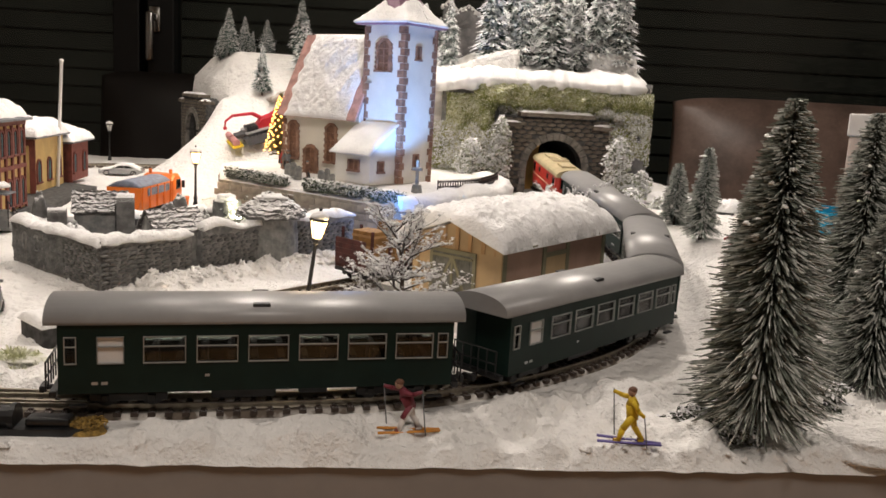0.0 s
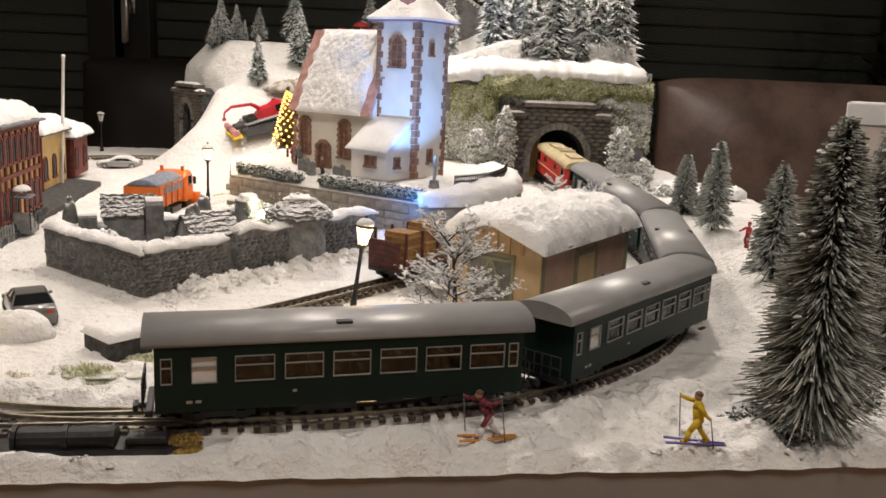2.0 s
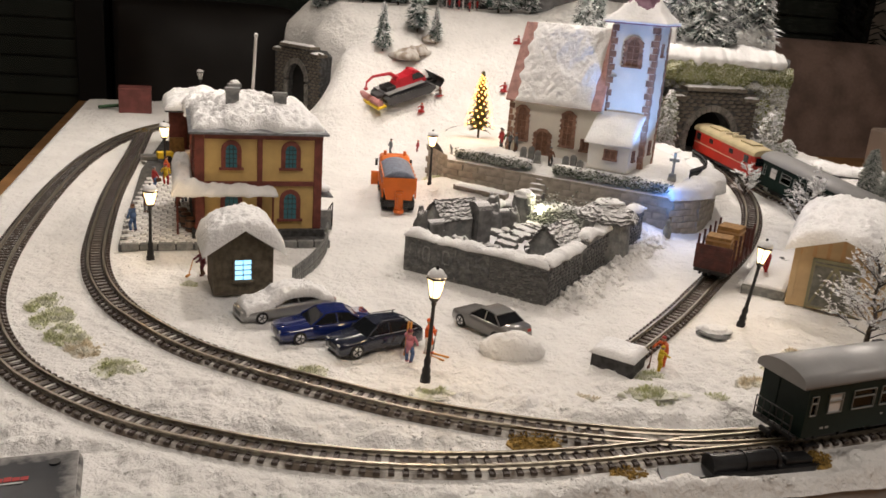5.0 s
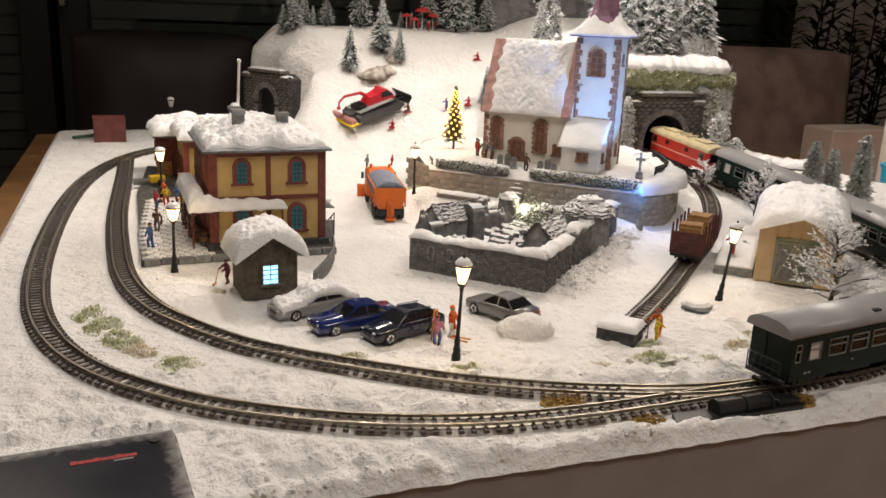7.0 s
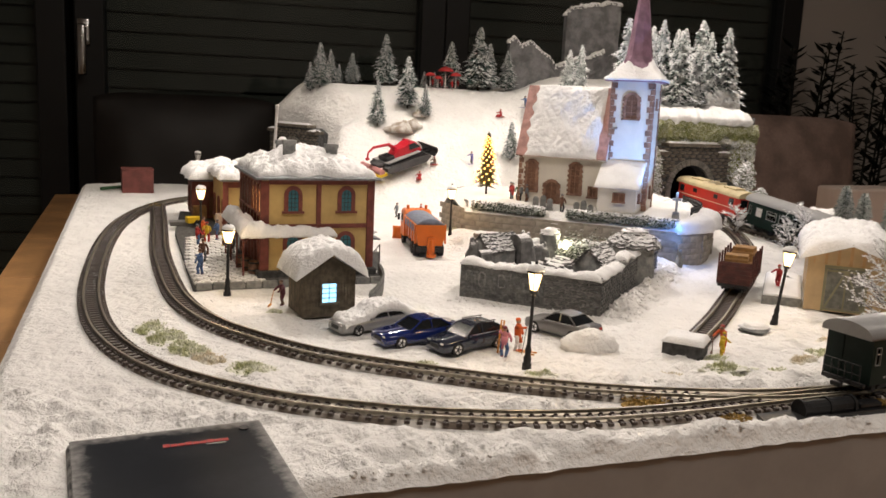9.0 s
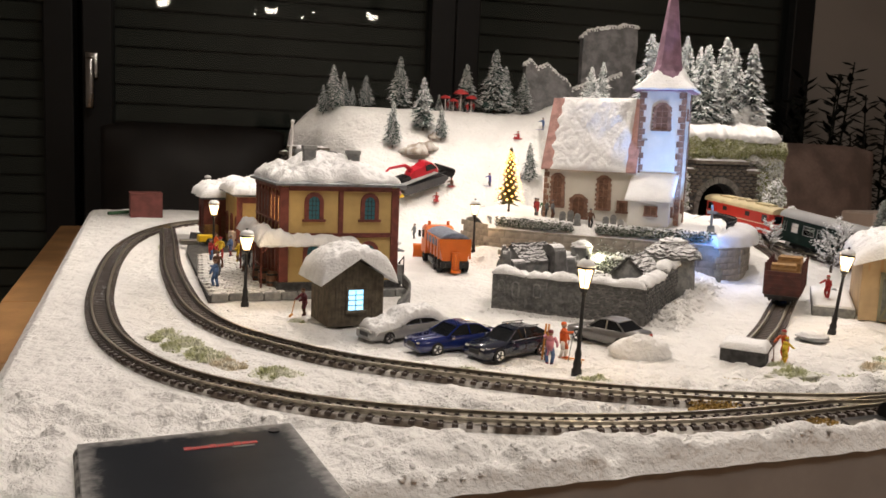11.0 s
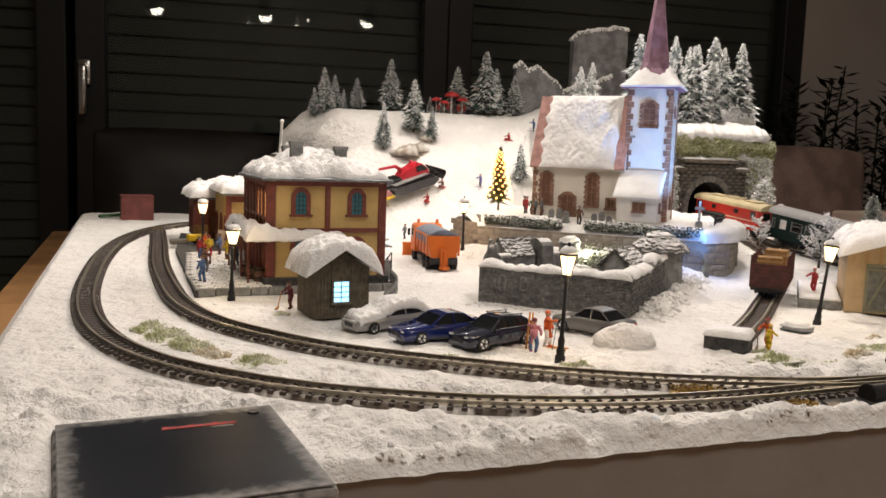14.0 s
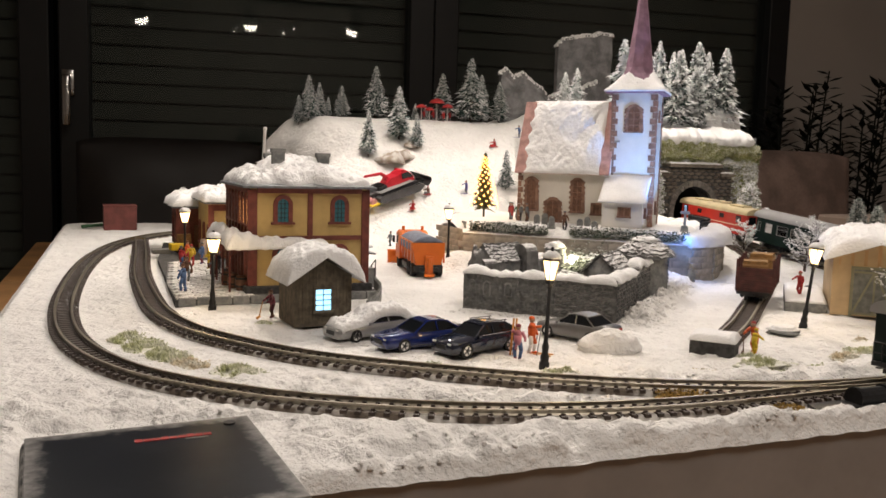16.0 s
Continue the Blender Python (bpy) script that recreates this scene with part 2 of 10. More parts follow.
ROCK = material("grey_cut_rock", (0.22, 0.22, 0.225), 0.9, vary=0.2, scale=60, bump=0.5)
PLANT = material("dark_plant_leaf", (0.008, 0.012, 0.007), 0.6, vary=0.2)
PLATFORM = material("platform_paving", (0.42, 0.41, 0.39), 0.9, vary=0.25, scale=300, bump=0.3, second=(0.72, 0.71, 0.69), spread=(0.40, 0.52))
METAL = material("grey_metal", (0.35, 0.35, 0.34), 0.4, 0.8, vary=0.1)
PANE = glass_material("window_pane", (0.9, 0.95, 0.93))
COACHPANE = glass_material("coach_pane", (0.75, 0.80, 0.78), clear=0.80)

# ---- mesh helpers ----
def mesh_of(name, bm, mats, smooth=False):
    me = bpy.data.meshes.new(name)
    bm.to_mesh(me)
    bm.free()
    for m in mats if isinstance(mats, (list, tuple)) else [mats]:
        me.materials.append(m)
    if smooth:
        me.polygons.foreach_set("use_smooth", [True] * len(me.polygons))
    return me


def part(name, bm, mat, parent, label="", smooth=False):
    """One mesh under a thing or under a part."""
    ob = new(name, mesh_of(name, bm, mat, smooth))
    ob.parent = parent
    if label:
        ob["label"] = label
    return ob


def solo(name, bm, mat, label, category="", m=None, smooth=False, kind="", group=""):
    ob = new(name, mesh_of(name, bm, mat, smooth))
    ob.matrix_basis = m or Matrix()
    return tagged(ob, label, category, group, kind)


def thing(name, label, category, m=None, group="", kind=""):
    ob = new(name)
    ob.empty_display_size = 0.005
    ob.matrix_basis = m or Matrix()
    return tagged(ob, label, category, group, kind)


def again(ob, m):
    """A piece that shares the mesh of ob, under the same parent."""
    o = ob.copy()
    scene.collection.objects.link(o)
    o.matrix_basis = m
    return o


def B():
    return bmesh.new()


def box(bm, x0, y0, z0, x1, y1, z1, bevel=0.0, m=None, taper=0.0):
    c, s = Vector(((x0 + x1) / 2, (y0 + y1) / 2, (z0 + z1) / 2)), Vector((x1 - x0, y1 - y0, z1 - z0))
    got = bmesh.ops.create_cube(bm, size=1)["verts"]
    for v in got:
        k = 1 - taper if v.co.z > 0 else 1
        v.co = Vector((v.co.x * s.x * k, v.co.y * s.y * k, v.co.z * s.z)) + c
    if bevel:
        edges = list({e for v in got for e in v.link_edges})
        got = list({v for f in bmesh.ops.bevel(bm, geom=edges, offset=bevel, segments=2, affect="EDGES", profile=0.5)["faces"] for v in f.verts} | {v for v in got if v.is_valid})
    if m:
        bmesh.ops.transform(bm, matrix=m, verts=got)
    return got


def cyl(bm, p0, p1, r0, r1=None, seg=10, caps=True):
    p0, p1, r1 = Vector(p0), Vector(p1), r0 if r1 is None else r1
    d = p1 - p0
    q = d.to_track_quat("Z", "Y")
    rings = []
    for p, r in ((p0, r0), (p1, r1)):
        rings.append([bm.verts.new(p + q @ Vector((r * math.cos(a), r * math.sin(a), 0))) for a in [2 * math.pi * i / seg for i in range(seg)]])
    for i in range(seg):
        j = (i + 1) % seg
        bm.faces.new((rings[0][i], rings[0][j], rings[1][j], rings[1][i]))
    if caps:
        bm.faces.new(rings[0][::-1])
        bm.faces.new(rings[1])


def lathe(bm, profile, seg=14, centre=(0, 0, 0), m=None):
    rings, c = [], Vector(centre)
    for r, z in profile:
        rings.append([bm.verts.new(c + Vector((r * math.cos(2 * math.pi * i / seg), r * math.sin(2 * math.pi * i / seg), z))) for i in range(seg)])
    for a, b in zip(rings, rings[1:]):
        for i in range(seg):
            j = (i + 1) % seg
            bm.faces.new((a[i], a[j], b[j], b[i]))
    bm.faces.new(rings[0][::-1])
    bm.faces.new(rings[-1])
    if m:
        bmesh.ops.transform(bm, matrix=m, verts=[v for r in rings for v in r])


def prism(bm, poly, z0, z1, m=None, top_scale=1.0):
    """A flat outline (counter-clockwise) raised from z0 to z1."""
    cx, cy = sum(p[0] for p in poly) / len(poly), sum(p[1] for p in poly) / len(poly)
    lo = [bm.verts.new((x, y, z0)) for x, y in poly]
    hi = [bm.verts.new((cx + (x - cx) * top_scale, cy + (y - cy) * top_scale, z1)) for x, y in poly]
    n = len(poly)
    for i in range(n):
        j = (i + 1) % n
        bm.faces.new((lo[i], lo[j], hi[j], hi[i]))
    bm.faces.new(lo[::-1])
    bm.faces.new(hi)
    if m:
        bmesh.ops.transform(bm, matrix=m, verts=lo + hi)
    return lo + hi


FACE_X = Matrix(((0, 0, 1, 0), (1, 0, 0, 0), (0, 1, 0, 0), (0, 0, 0, 1)))  # outline in y, z; raised along x
FACE_Y = Matrix(((1, 0, 0, 0), (0, 0, -1, 0), (0, 1, 0, 0), (0, 0, 0, 1)))  # outline in x, z; raised towards -y


def slab(bm, f, nu, nv):
    """A closed skin between f(u, v)'s top and bottom points, u and v from 0 to 1."""
    top, bot = [], []
    for i in range(nu + 1):
        a, b = [], []
        for j in range(nv + 1):
            t, u = f(i / nu, j / nv)
            a.append(bm.verts.new(t))
            b.append(bm.verts.new(u))
        top.append(a)
        bot.append(b)
    for i in range(nu):
        for j in range(nv):
            bm.faces.new((top[i][j], top[i + 1][j], top[i + 1][j + 1], top[i][j + 1]))
            bm.faces.new((bot[i][j], bot[i][j + 1], bot[i + 1][j + 1], bot[i + 1][j]))
    for i in range(nu):
        bm.faces.new((top[i + 1][0], top[i][0], bot[i][0], bot[i + 1][0]))
        bm.faces.new((top[i][nv], top[i + 1][nv], bot[i + 1][nv], bot[i][nv]))
    for j in range(nv):
        bm.faces.new((top[0][j], top[0][j + 1], bot[0][j + 1], bot[0][j]))
        bm.faces.new((top[nu][j + 1], top[nu][j], bot[nu][j], bot[nu][j + 1]))


def weather(bm, cuts=2, amp=0.0006, scale=220.0, seed=0.0):
    """Wears a shape: splits its faces and moves them unevenly."""
    bmesh.ops.subdivide_edges(bm, edges=bm.edges[:], cuts=cuts, use_grid_fill=True)
    for v in bm.verts:
        x, y, z = v.co
        v.co += Vector((noise.noise((x * scale, y * scale, z * scale + seed)), noise.noise((x * scale + 7, y * scale, z * scale + seed)), noise.noise((x * scale, y * scale + 9, z * scale + seed)))) * amp * 2
    return bm


def ns(x, y, z=0.0, s=1.0):
    return noise.noise((x * s, y * s, z * s))


def gable_snow(bm, x0, x1, y0, y1, eave, ridge, thick, lump=0.0015, along="y", nu=26, nv=20, seed=0.0, cover=lambda u, v: 1.0):
    """Snow on a gabled roof; the ridge runs along the given axis."""
    def f(u, v):
        x, y = x0 + (x1 - x0) * u, y0 + (y1 - y0) * v
        a = abs(2 * (u if along == "y" else v) - 1)
        b = ridge - (ridge - eave) * a
        soft = (ridge - eave) * (0.5 * a - 0.5 * a * a)
        e = (1 - abs(2 * u - 1) ** 7) * (1 - abs(2 * v - 1) ** 9)
        h = (thick + soft) * e ** 0.42 * cover(u, v) + lump * e * (ns(x, y, seed, 70) + 0.8 * abs(ns(x, y, seed + 3, 160)) + 0.5 * ns(x, y, seed + 5, 330) + 0.3 * ns(x, y, seed + 8, 700)) - 0.35 * (ridge - eave) * (1 - a) ** 3
        w = 1 + (0.05 * ns(x, y, seed + 9, 110) + 0.03 * ns(x, y, seed + 2, 300)) * a
        return (((x - (x0 + x1) / 2) * w + (x0 + x1) / 2, y, b + max(h, 0.0002)), (x, y, b - 0.0002))
    slab(bm, f, nu, nv)


def mound(bm, cx, cy, z, rx, ry, h, n=12, lump=0.25, seed=0.0, rz=0.0):
    """A lump of snow or a cushion, lying on z."""
    c, s = math.cos(rz), math.sin(rz)
    top = bm.verts.new((cx, cy, z + h))
    rows = []
    for i in range(1, n // 2 + 1):
        a = i / (n // 2) * math.pi / 2
        row = []
        for j in range(n):
            b = 2 * math.pi * j / n
            k = 1 + lump * ns(cx * 40 + math.cos(b) * 0.9, cy * 40 + math.sin(b) * 0.9, i * 0.4 + seed)
            x, y = rx * math.sin(a) * math.cos(b) * k, ry * math.sin(a) * math.sin(b) * k
            row.append(bm.verts.new((cx + c * x - s * y, cy + s * x + c * y, z + h * math.cos(a) * k)))
        rows.append(row)
    for j in range(n):
        bm.faces.new((top, rows[0][j], rows[0][(j + 1) % n]))
    for a, b in zip(rows, rows[1:]):
        for j in range(n):
            k = (j + 1) % n
            bm.faces.new((a[j], b[j], b[k], a[k]))
    bm.faces.new(rows[-1][::-1])


def spline(ctrl, step):
    """An even chain of points on a smooth line through the given ones."""
    P = [Vector(p) if len(p) == 3 else Vector((*p, 0)) for p in ctrl]
    P = [P[0] * 2 - P[1]] + P + [P[-1] * 2 - P[-2]]
    dense = []
    for a, b, c, d in zip(P, P[1:], P[2:], P[3:]):
        for i in range(24):
            t = i / 24
            dense.append(0.5 * ((2 * b) + (c - a) * t + (2 * a - 5 * b + 4 * c - d) * t * t + (3 * b - a - 3 * c + d) * t ** 3))
    dense.append(P[-2])
    out, left = [dense[0]], step
    for a, b in zip(dense, dense[1:]):
        d = (b - a).length
        at = 0.0
        while d - at >= left:
            at += left
            out.append(a.lerp(b, at / d))
            left = step
        left -= d - at
    return out


def sweep(bm, line, section, up=Vector((0, 0, 1))):
    """A profile of (across, height) pairs drawn along a line."""
    rings = []
    for i, p in enumerate(line):
        d = (line[min(i + 1, len(line) - 1)] - line[max(i - 1, 0)]).normalized()
        side = d.cross(up).normalized()
        rings.append([bm.verts.new(p + side * a + up * h) for a, h in section])
    n = len(section)
    for a, b in zip(rings, rings[1:]):
        for i in range(n):
            bm.faces.new((a[i], b[i], b[(i + 1) % n], a[(i + 1) % n]))
    bm.faces.new(rings[0])
    bm.faces.new(rings[-1][::-1])


def ease(a):
    a = min(1.0, max(0.0, a))
    return a * a * (3 - 2 * a)


def yaw(x, y, z, deg):
    return pose(x, y, z, 0, 0, deg)

# ---- the lie of the land on the layout board ----
MAIN = [(-0.300, 1.112), (-0.360, 1.118), (-0.430, 1.095), (-0.485, 1.035), (-0.515, 0.955), (-0.529, 0.860), (-0.531, 0.750), (-0.525, 0.630), (-0.514, 0.520), (-0.495, 0.430),
        (-0.462, 0.362), (-0.412, 0.314), (-0.361, 0.287), (-0.316, 0.273), (-0.271, 0.267), (-0.223, 0.268), (-0.171, 0.274), (-0.100, 0.283), (-0.035, 0.297), (0.013, 0.317),
        (0.053, 0.348), (0.089, 0.388), (0.117, 0.448), (0.133, 0.520), (0.136, 0.590), (0.129, 0.645), (0.118, 0.692), (0.110, 0.745), (0.106, 0.800), (0.104, 0.860), (0.100, 1.000)]
INNER = [(-0.503, 1.000), (-0.492, 0.851), (-0.482, 0.700), (-0.470, 0.590), (-0.457, 0.510), (-0.437, 0.452), (-0.411, 0.412), (-0.383, 0.380), (-0.353, 0.357), (-0.318, 0.335),
         (-0.280, 0.314), (-0.240, 0.298), (-0.200, 0.287), (-0.160, 0.281), (-0.110, 0.2825)]
SIDING = [(-0.158, 0.368), (-0.140, 0.387), (-0.099, 0.431), (-0.044, 0.496), (0.012, 0.562), (0.055, 0.622), (0.083, 0.682), (0.098, 0.745), (0.105, 0.805)]
TABLE_TURN = 5.3
TU, TV = Vector((math.cos(radians(TABLE_TURN)), math.sin(radians(TABLE_TURN)))), Vector((-math.sin(radians(TABLE_TURN)), math.cos(radians(TABLE_TURN))))
CORNER, WIDE, DEEP = Vector((-0.5250, 0.2099)), 0.867, 1.0335


def rise(x, y):
    return 0.026 * ease((y - 0.50) / 0.33) * ease((x + 0.02) / 0.10)


def hill_edge(y):
    """The steep western side of the hill; it runs along the back of the small portal."""
    return -0.286 - 0.634 * min(0.108, max(0.0, y - 1.092))


def hill(x, y):
    lift = 0.020 * math.exp(-((x + 0.295) / 0.045) ** 2)
    wide = 0.014 + 0.100 * ease((1.088 - y) / 0.07)
    d = x - hill_edge(y) + 0.85 * (wide - 0.014) + 0.004 * math.sin(y * 90)
    side = 0.74 * ease(d / wide) + 0.26 * ease(d / (wide + 0.041))
    a = 0.158 * ease((y + lift - 0.915) / 0.262) * side * (1 - ease((x - 0.185) / 0.025))
    b = 0.140 * ease((y - 0.850) / 0.02) * ease((x + 0.050) / 0.05) * (1 - ease((x - 0.190) / 0.014))
    return max(a, b, 0.0)


def in_tunnel(x, y):
    """True along the covered track behind the large portal."""
    return abs(x - 0.108) < 0.0335 and 0.838 < y < 1.004


MAIN_LINE = [p + Vector((0, 0, rise(p.x, p.y))) for p in spline(MAIN, 0.004)]
INNER_LINE = [p + Vector((0, 0, rise(p.x, p.y))) for p in spline(INNER, 0.004)]
SIDING_LINE = [p + Vector((0, 0, rise(p.x, p.y))) for p in spline(SIDING, 0.004)]
RAILS_XY = np.array([(p.x, p.y) for p in MAIN_LINE + INNER_LINE + SIDING_LINE])


def bumps(x, y, near):
    """Lumpy loose snow, rolled flat on the road and by the rails."""
    rough = 0.62 + 1.3 * (1 - ease((y - 0.30) / 0.10)) * ease((near - 0.011) / 0.01)
    road = ease((x + 0.31) / 0.02) * (1 - ease((x + 0.21) / 0.03)) * ease((y - 0.45) / 0.05)
    rough *= 1 - 0.6 * road
    lump = 0.0024 * ns(x, y, 1, 38) + 0.0020 * max(0.0, ns(x, y, 5, 85)) + 0.0012 * ns(x, y, 9, 170) + 0.0005 * ns(x, y, 11, 330)
    if y < 0.34:
        lump += 0.0042 * max(0.0, ns(x, y, 12, 46)) + 0.0026 * max(0.0, ns(x, y, 14, 105)) + 0.0010 * ns(x, y, 17, 190)
    case = ease((abs(x + 0.447) - 0.042) / 0.008) if y < 0.288 else 1.0
    bank = math.exp(-((near - 0.021) / 0.008) ** 2) * (1 - ease((y - 0.30) / 0.05)) * ease((x + 0.43) / 0.04)
    lump += 0.0026 * bank * (0.5 + 0.9 * ns(x, y, 22, 50))
    lump = 0.0042 * math.tanh(lump / 0.0042)
    motor = ease((math.hypot((x + 0.142) / 0.050, (y - 0.262) / 0.012) - 0.75) / 0.4)
    return lump * rough * (0.05 + 0.95 * case) * (0.06 + 0.94 * motor)


def apron(x, y):
    """The bank of snow at the foot of the churchyard wall and of the ruin."""
    a, b = Vector((-0.1915, 0.742)), Vector((-0.045, 0.628))
    t = min(1.0, max(0.0, (Vector((x, y)) - a).dot(b - a) / (b - a).length_squared))
    d = (Vector((x, y)) - a.lerp(b, t)).length
    c, e = Vector((-0.178, 0.450)), Vector((-0.057, 0.590))
    s = min(1.0, max(0.0, (Vector((x, y)) - c).dot(e - c) / (e - c).length_squared))
    k = (Vector((x, y)) - c.lerp(e, s)).length
    return 0.015 * (1 - ease(d / 0.055)) * (1 - 0.45 * t) + (0.0065 + 0.0060 * ns(x, y, 2, 120) + 0.003 * ns(x, y, 4, 300)) * math.exp(-((k - 0.011) / 0.0105) ** 2) * ease((s - 0.04) / 0.12)


def bank(x, y, near):
    """The snow bank between the outer curve and the board's right edge."""
    if x < 0.130:
        return 0.0
    return 0.0220 * ease((y - 0.385) / 0.07) * ease((near - 0.020) / 0.036) * (1 - ease((y - 0.56) / 0.24))


def land(x, y, near=1.0):
    top = 0.0 if in_tunnel(x, y) else hill(x, y)
    return rise(x, y) + top + bank(x, y, near) + apron(x, y) + bumps(x, y, near) * ease((near - 0.009) / 0.008) - 0.0012


def top_of(x, y):
    """The snow's height at a place."""
    return land(x, y, float(np.sqrt(((RAILS_XY - (x, y)) ** 2).sum(1).min())))


def build_ground():
    nu, nv = 460, 560
    verts, faces = [], []
    for j in range(nv + 1):
        for i in range(nu + 1):
            u, v = WIDE * i / nu, DEEP * j / nv
            p = CORNER + TU * u + TV * v
            near = float(np.sqrt(((RAILS_XY - (p.x, p.y)) ** 2).sum(1).min())) if p.y < 1.16 else 1.0
            z = land(p.x, p.y, near)
            edge = min(u, WIDE - u, v)
            z = max(z, -0.0022)
            z += (-0.0056 + 0.0006 * ns(p.x, p.y, 21, 120) - z) * (1 - ease(edge / 0.006))
            wob = 0.0010 * ns(p.x, p.y, 30, 60) * (1 - ease(edge / 0.01))
            verts.append((p.x + TV.x * wob, p.y + TV.y * wob, z))
    for j in range(nv):
        for i in range(nu):
            a = j * (nu + 1) + i
            faces.append((a, a + 1, a + nu + 2, a + nu + 1))
    me = bpy.data.meshes.new("ground")
    me.from_pydata(verts, [], faces)
    me.materials.append(SNOW)
    me.polygons.foreach_set("use_smooth", [True] * len(me.polygons))
    tagged(new("ground", me), "lumpy white modelling snow covering the railway layout board", "snow", kind="structure")


build_ground()


def board_frame(u, v, z):
    p = CORNER + TU * u + TV * v
    return yaw(p.x, p.y, z, TABLE_TURN)


bm = B()
box(bm, 0.0022, 0.0022, -0.075, WIDE - 0.0022, DEEP, -0.0046, 0.0006)
solo("layout_board", bm, BOARD, "grey-brown painted wooden baseboard carrying the snowy layout", "baseboard", board_frame(0, 0, 0), kind="structure")

# dining table under the board
table = thing("dining_table", "light oak dining table under the layout board", "table", board_frame(-0.075, -0.30, -0.75))
for k in range(7):
    bm = B()
    box(bm, 0.0, k * 0.26 + 0.001, 0.647, 2.1, k * 0.26 + 0.259, 0.675, 0.002)
    part("plank", bm, TABLEWOOD, table)
for lx in (0.06, 1.98):
    for ly in (0.06, 1.70):
        bm = B()
        box(bm, lx, ly, 0.0, lx + 0.07, ly + 0.07, 0.647, 0.004)
        part("leg", bm, TABLEWOOD, table)

# ---- the room ----
X0, X1, Y0, Y1, FLOOR, CEIL = -2.3, 1.75, -2.0, 2.34, -0.75, 1.72


def slab_box(name, lo, hi, mat, label, kind="structure"):
    bm = B()
    box(bm, *lo, *hi)
    return solo(name, bm, mat, label, kind=kind)


slab_box("floor", (X0, Y0, FLOOR - 0.08), (X1, Y1, FLOOR), FLOORWOOD, "dark oak floor of the dim room")
slab_box("ceiling", (X0, Y0, CEIL), (X1, Y1, CEIL + 0.1), ROOMWALL, "plain pale ceiling of the dim room")
slab_box("wall_west", (X0 - 0.1, Y0, FLOOR), (X0, Y1, CEIL), ROOMWALL, "plain pale room wall")
slab_box("wall_east", (X1, Y0, FLOOR), (X1 + 0.1, Y1, CEIL), ROOMWALL, "plain pale room wall")
slab_box("wall_south", (X0, Y0 - 0.1, FLOOR), (X1, Y0, CEIL), ROOMWALL, "plain pale room wall")
slab_box("wall_north", (1.32, Y1 - 0.06, FLOOR), (X1, Y1 + 0.04, CEIL), ROOMWALL, "pale grey-beige plaster wall beside the dark window")
slab_box("night_backdrop", (X0, Y1 + 0.16, FLOOR), (X1, Y1 + 0.18, CEIL), FRAMEBLACK, "black night behind the closed shutters")


def window(name, x0, x1):
    w = thing(name, "tall dark window with black frame and lowered roller shutter", "window", pose(0, 2.28, 0), kind="structure")
    bm = B()
    for a, b in ((x0, x0 + 0.07), (x1 - 0.07, x1)):
        box(bm, a, 0.0, FLOOR, b, 0.07, CEIL, 0.004)
    box(bm, x0 + 0.07, 0.002, FLOOR, x1 - 0.07, 0.068, FLOOR + 0.1, 0.004)
    box(bm, x0 + 0.07, 0.002, CEIL - 0.1, x1 - 0.07, 0.068, CEIL, 0.004)
    part("window_frame", bm, FRAMEBLACK, w)
    bm = B()
    box(bm, x0 + 0.07, 0.030, FLOOR + 0.1, x1 - 0.07, 0.036, CEIL - 0.1)
    pane = part("pane", bm, PANE, w)
    pane.visible_shadow = False
    for k in range(34):
        z = -0.60 + 0.049 * k
        bm = B()
        box(bm, x0 + 0.02, 0.098, z, x1 - 0.02, 0.108, z + 0.0435, 0.003)
        part("shutter_slat", bm, SLAT, w)
    return w


window("window_1", -2.28, -0.80)
win = window("window_2", -0.78, 0.18)
window("window_3", 0.18, 1.32)
bm = B()
box(bm, -0.772, -0.012, 0.235, -0.742, 0.0, 0.300, 0.003)
box(bm, -0.764, -0.045, 0.262, -0.748, -0.012, 0.280, 0.003)
box(bm, -0.766, -0.058, 0.160, -0.746, -0.044, 0.284, 0.005)
part("window_handle", bm, CHROME, win, "satin metal window handle", True)

# pendant over the table: a bar with three spot heads; the fourth head and its rod are added for fill
pend = thing("pendant_lamp", "slim metal pendant bar with round spot heads over the table, one added for fill", "lamp")
bm = B()
box(bm, -0.75, 0.94, 0.735, 0.25, 0.96, 0.75, 0.002)
part("bar", bm, METAL, pend)
for x, y, z in ((-0.6, 0.95, 0.75), (0.1, 0.95, 0.75), (-0.40, 0.26, 0.97)):
    bm = B()
    cyl(bm, (x, y, z), (x, y, CEIL), 0.0025)
    part("suspension_rod", bm, METAL, pend)
for place, aim, watts in SPOTS:
    q = look(place, aim)
    bm = B()
    lathe(bm, [(0.012, 0.075), (0.024, 0.06), (0.029, 0.012), (0.029, 0.004), (0.026, 0.004), (0.026, 0.010), (0.004, 0.012)], 20, m=q)
    part("spot_head", bm, METAL, pend)
    bm = B()
    lathe(bm, [(0.006, 0.012), (0.024, 0.008), (0.027, -0.004), (0.026, -0.018), (0.018, -0.027), (0.004, -0.030)], 16, m=q @ pose(0, 0, 0.002))
    part("bulb", bm, glowing("spot_bulb", (1.0, 0.87, 0.70), 22.0), pend)

# ---- tracks ----
RAIL_SECTION = [(-0.0009, 0.0), (-0.0003, 0.0006), (-0.0003, 0.0015), (-0.0006, 0.0017), (-0.0006, 0.0022), (0.0006, 0.0022), (0.0006, 0.0017), (0.0003, 0.0015), (0.0003, 0.0006), (0.0009, 0.0)]
GAUGE, RAIL_Z = 0.0095, 0.0016


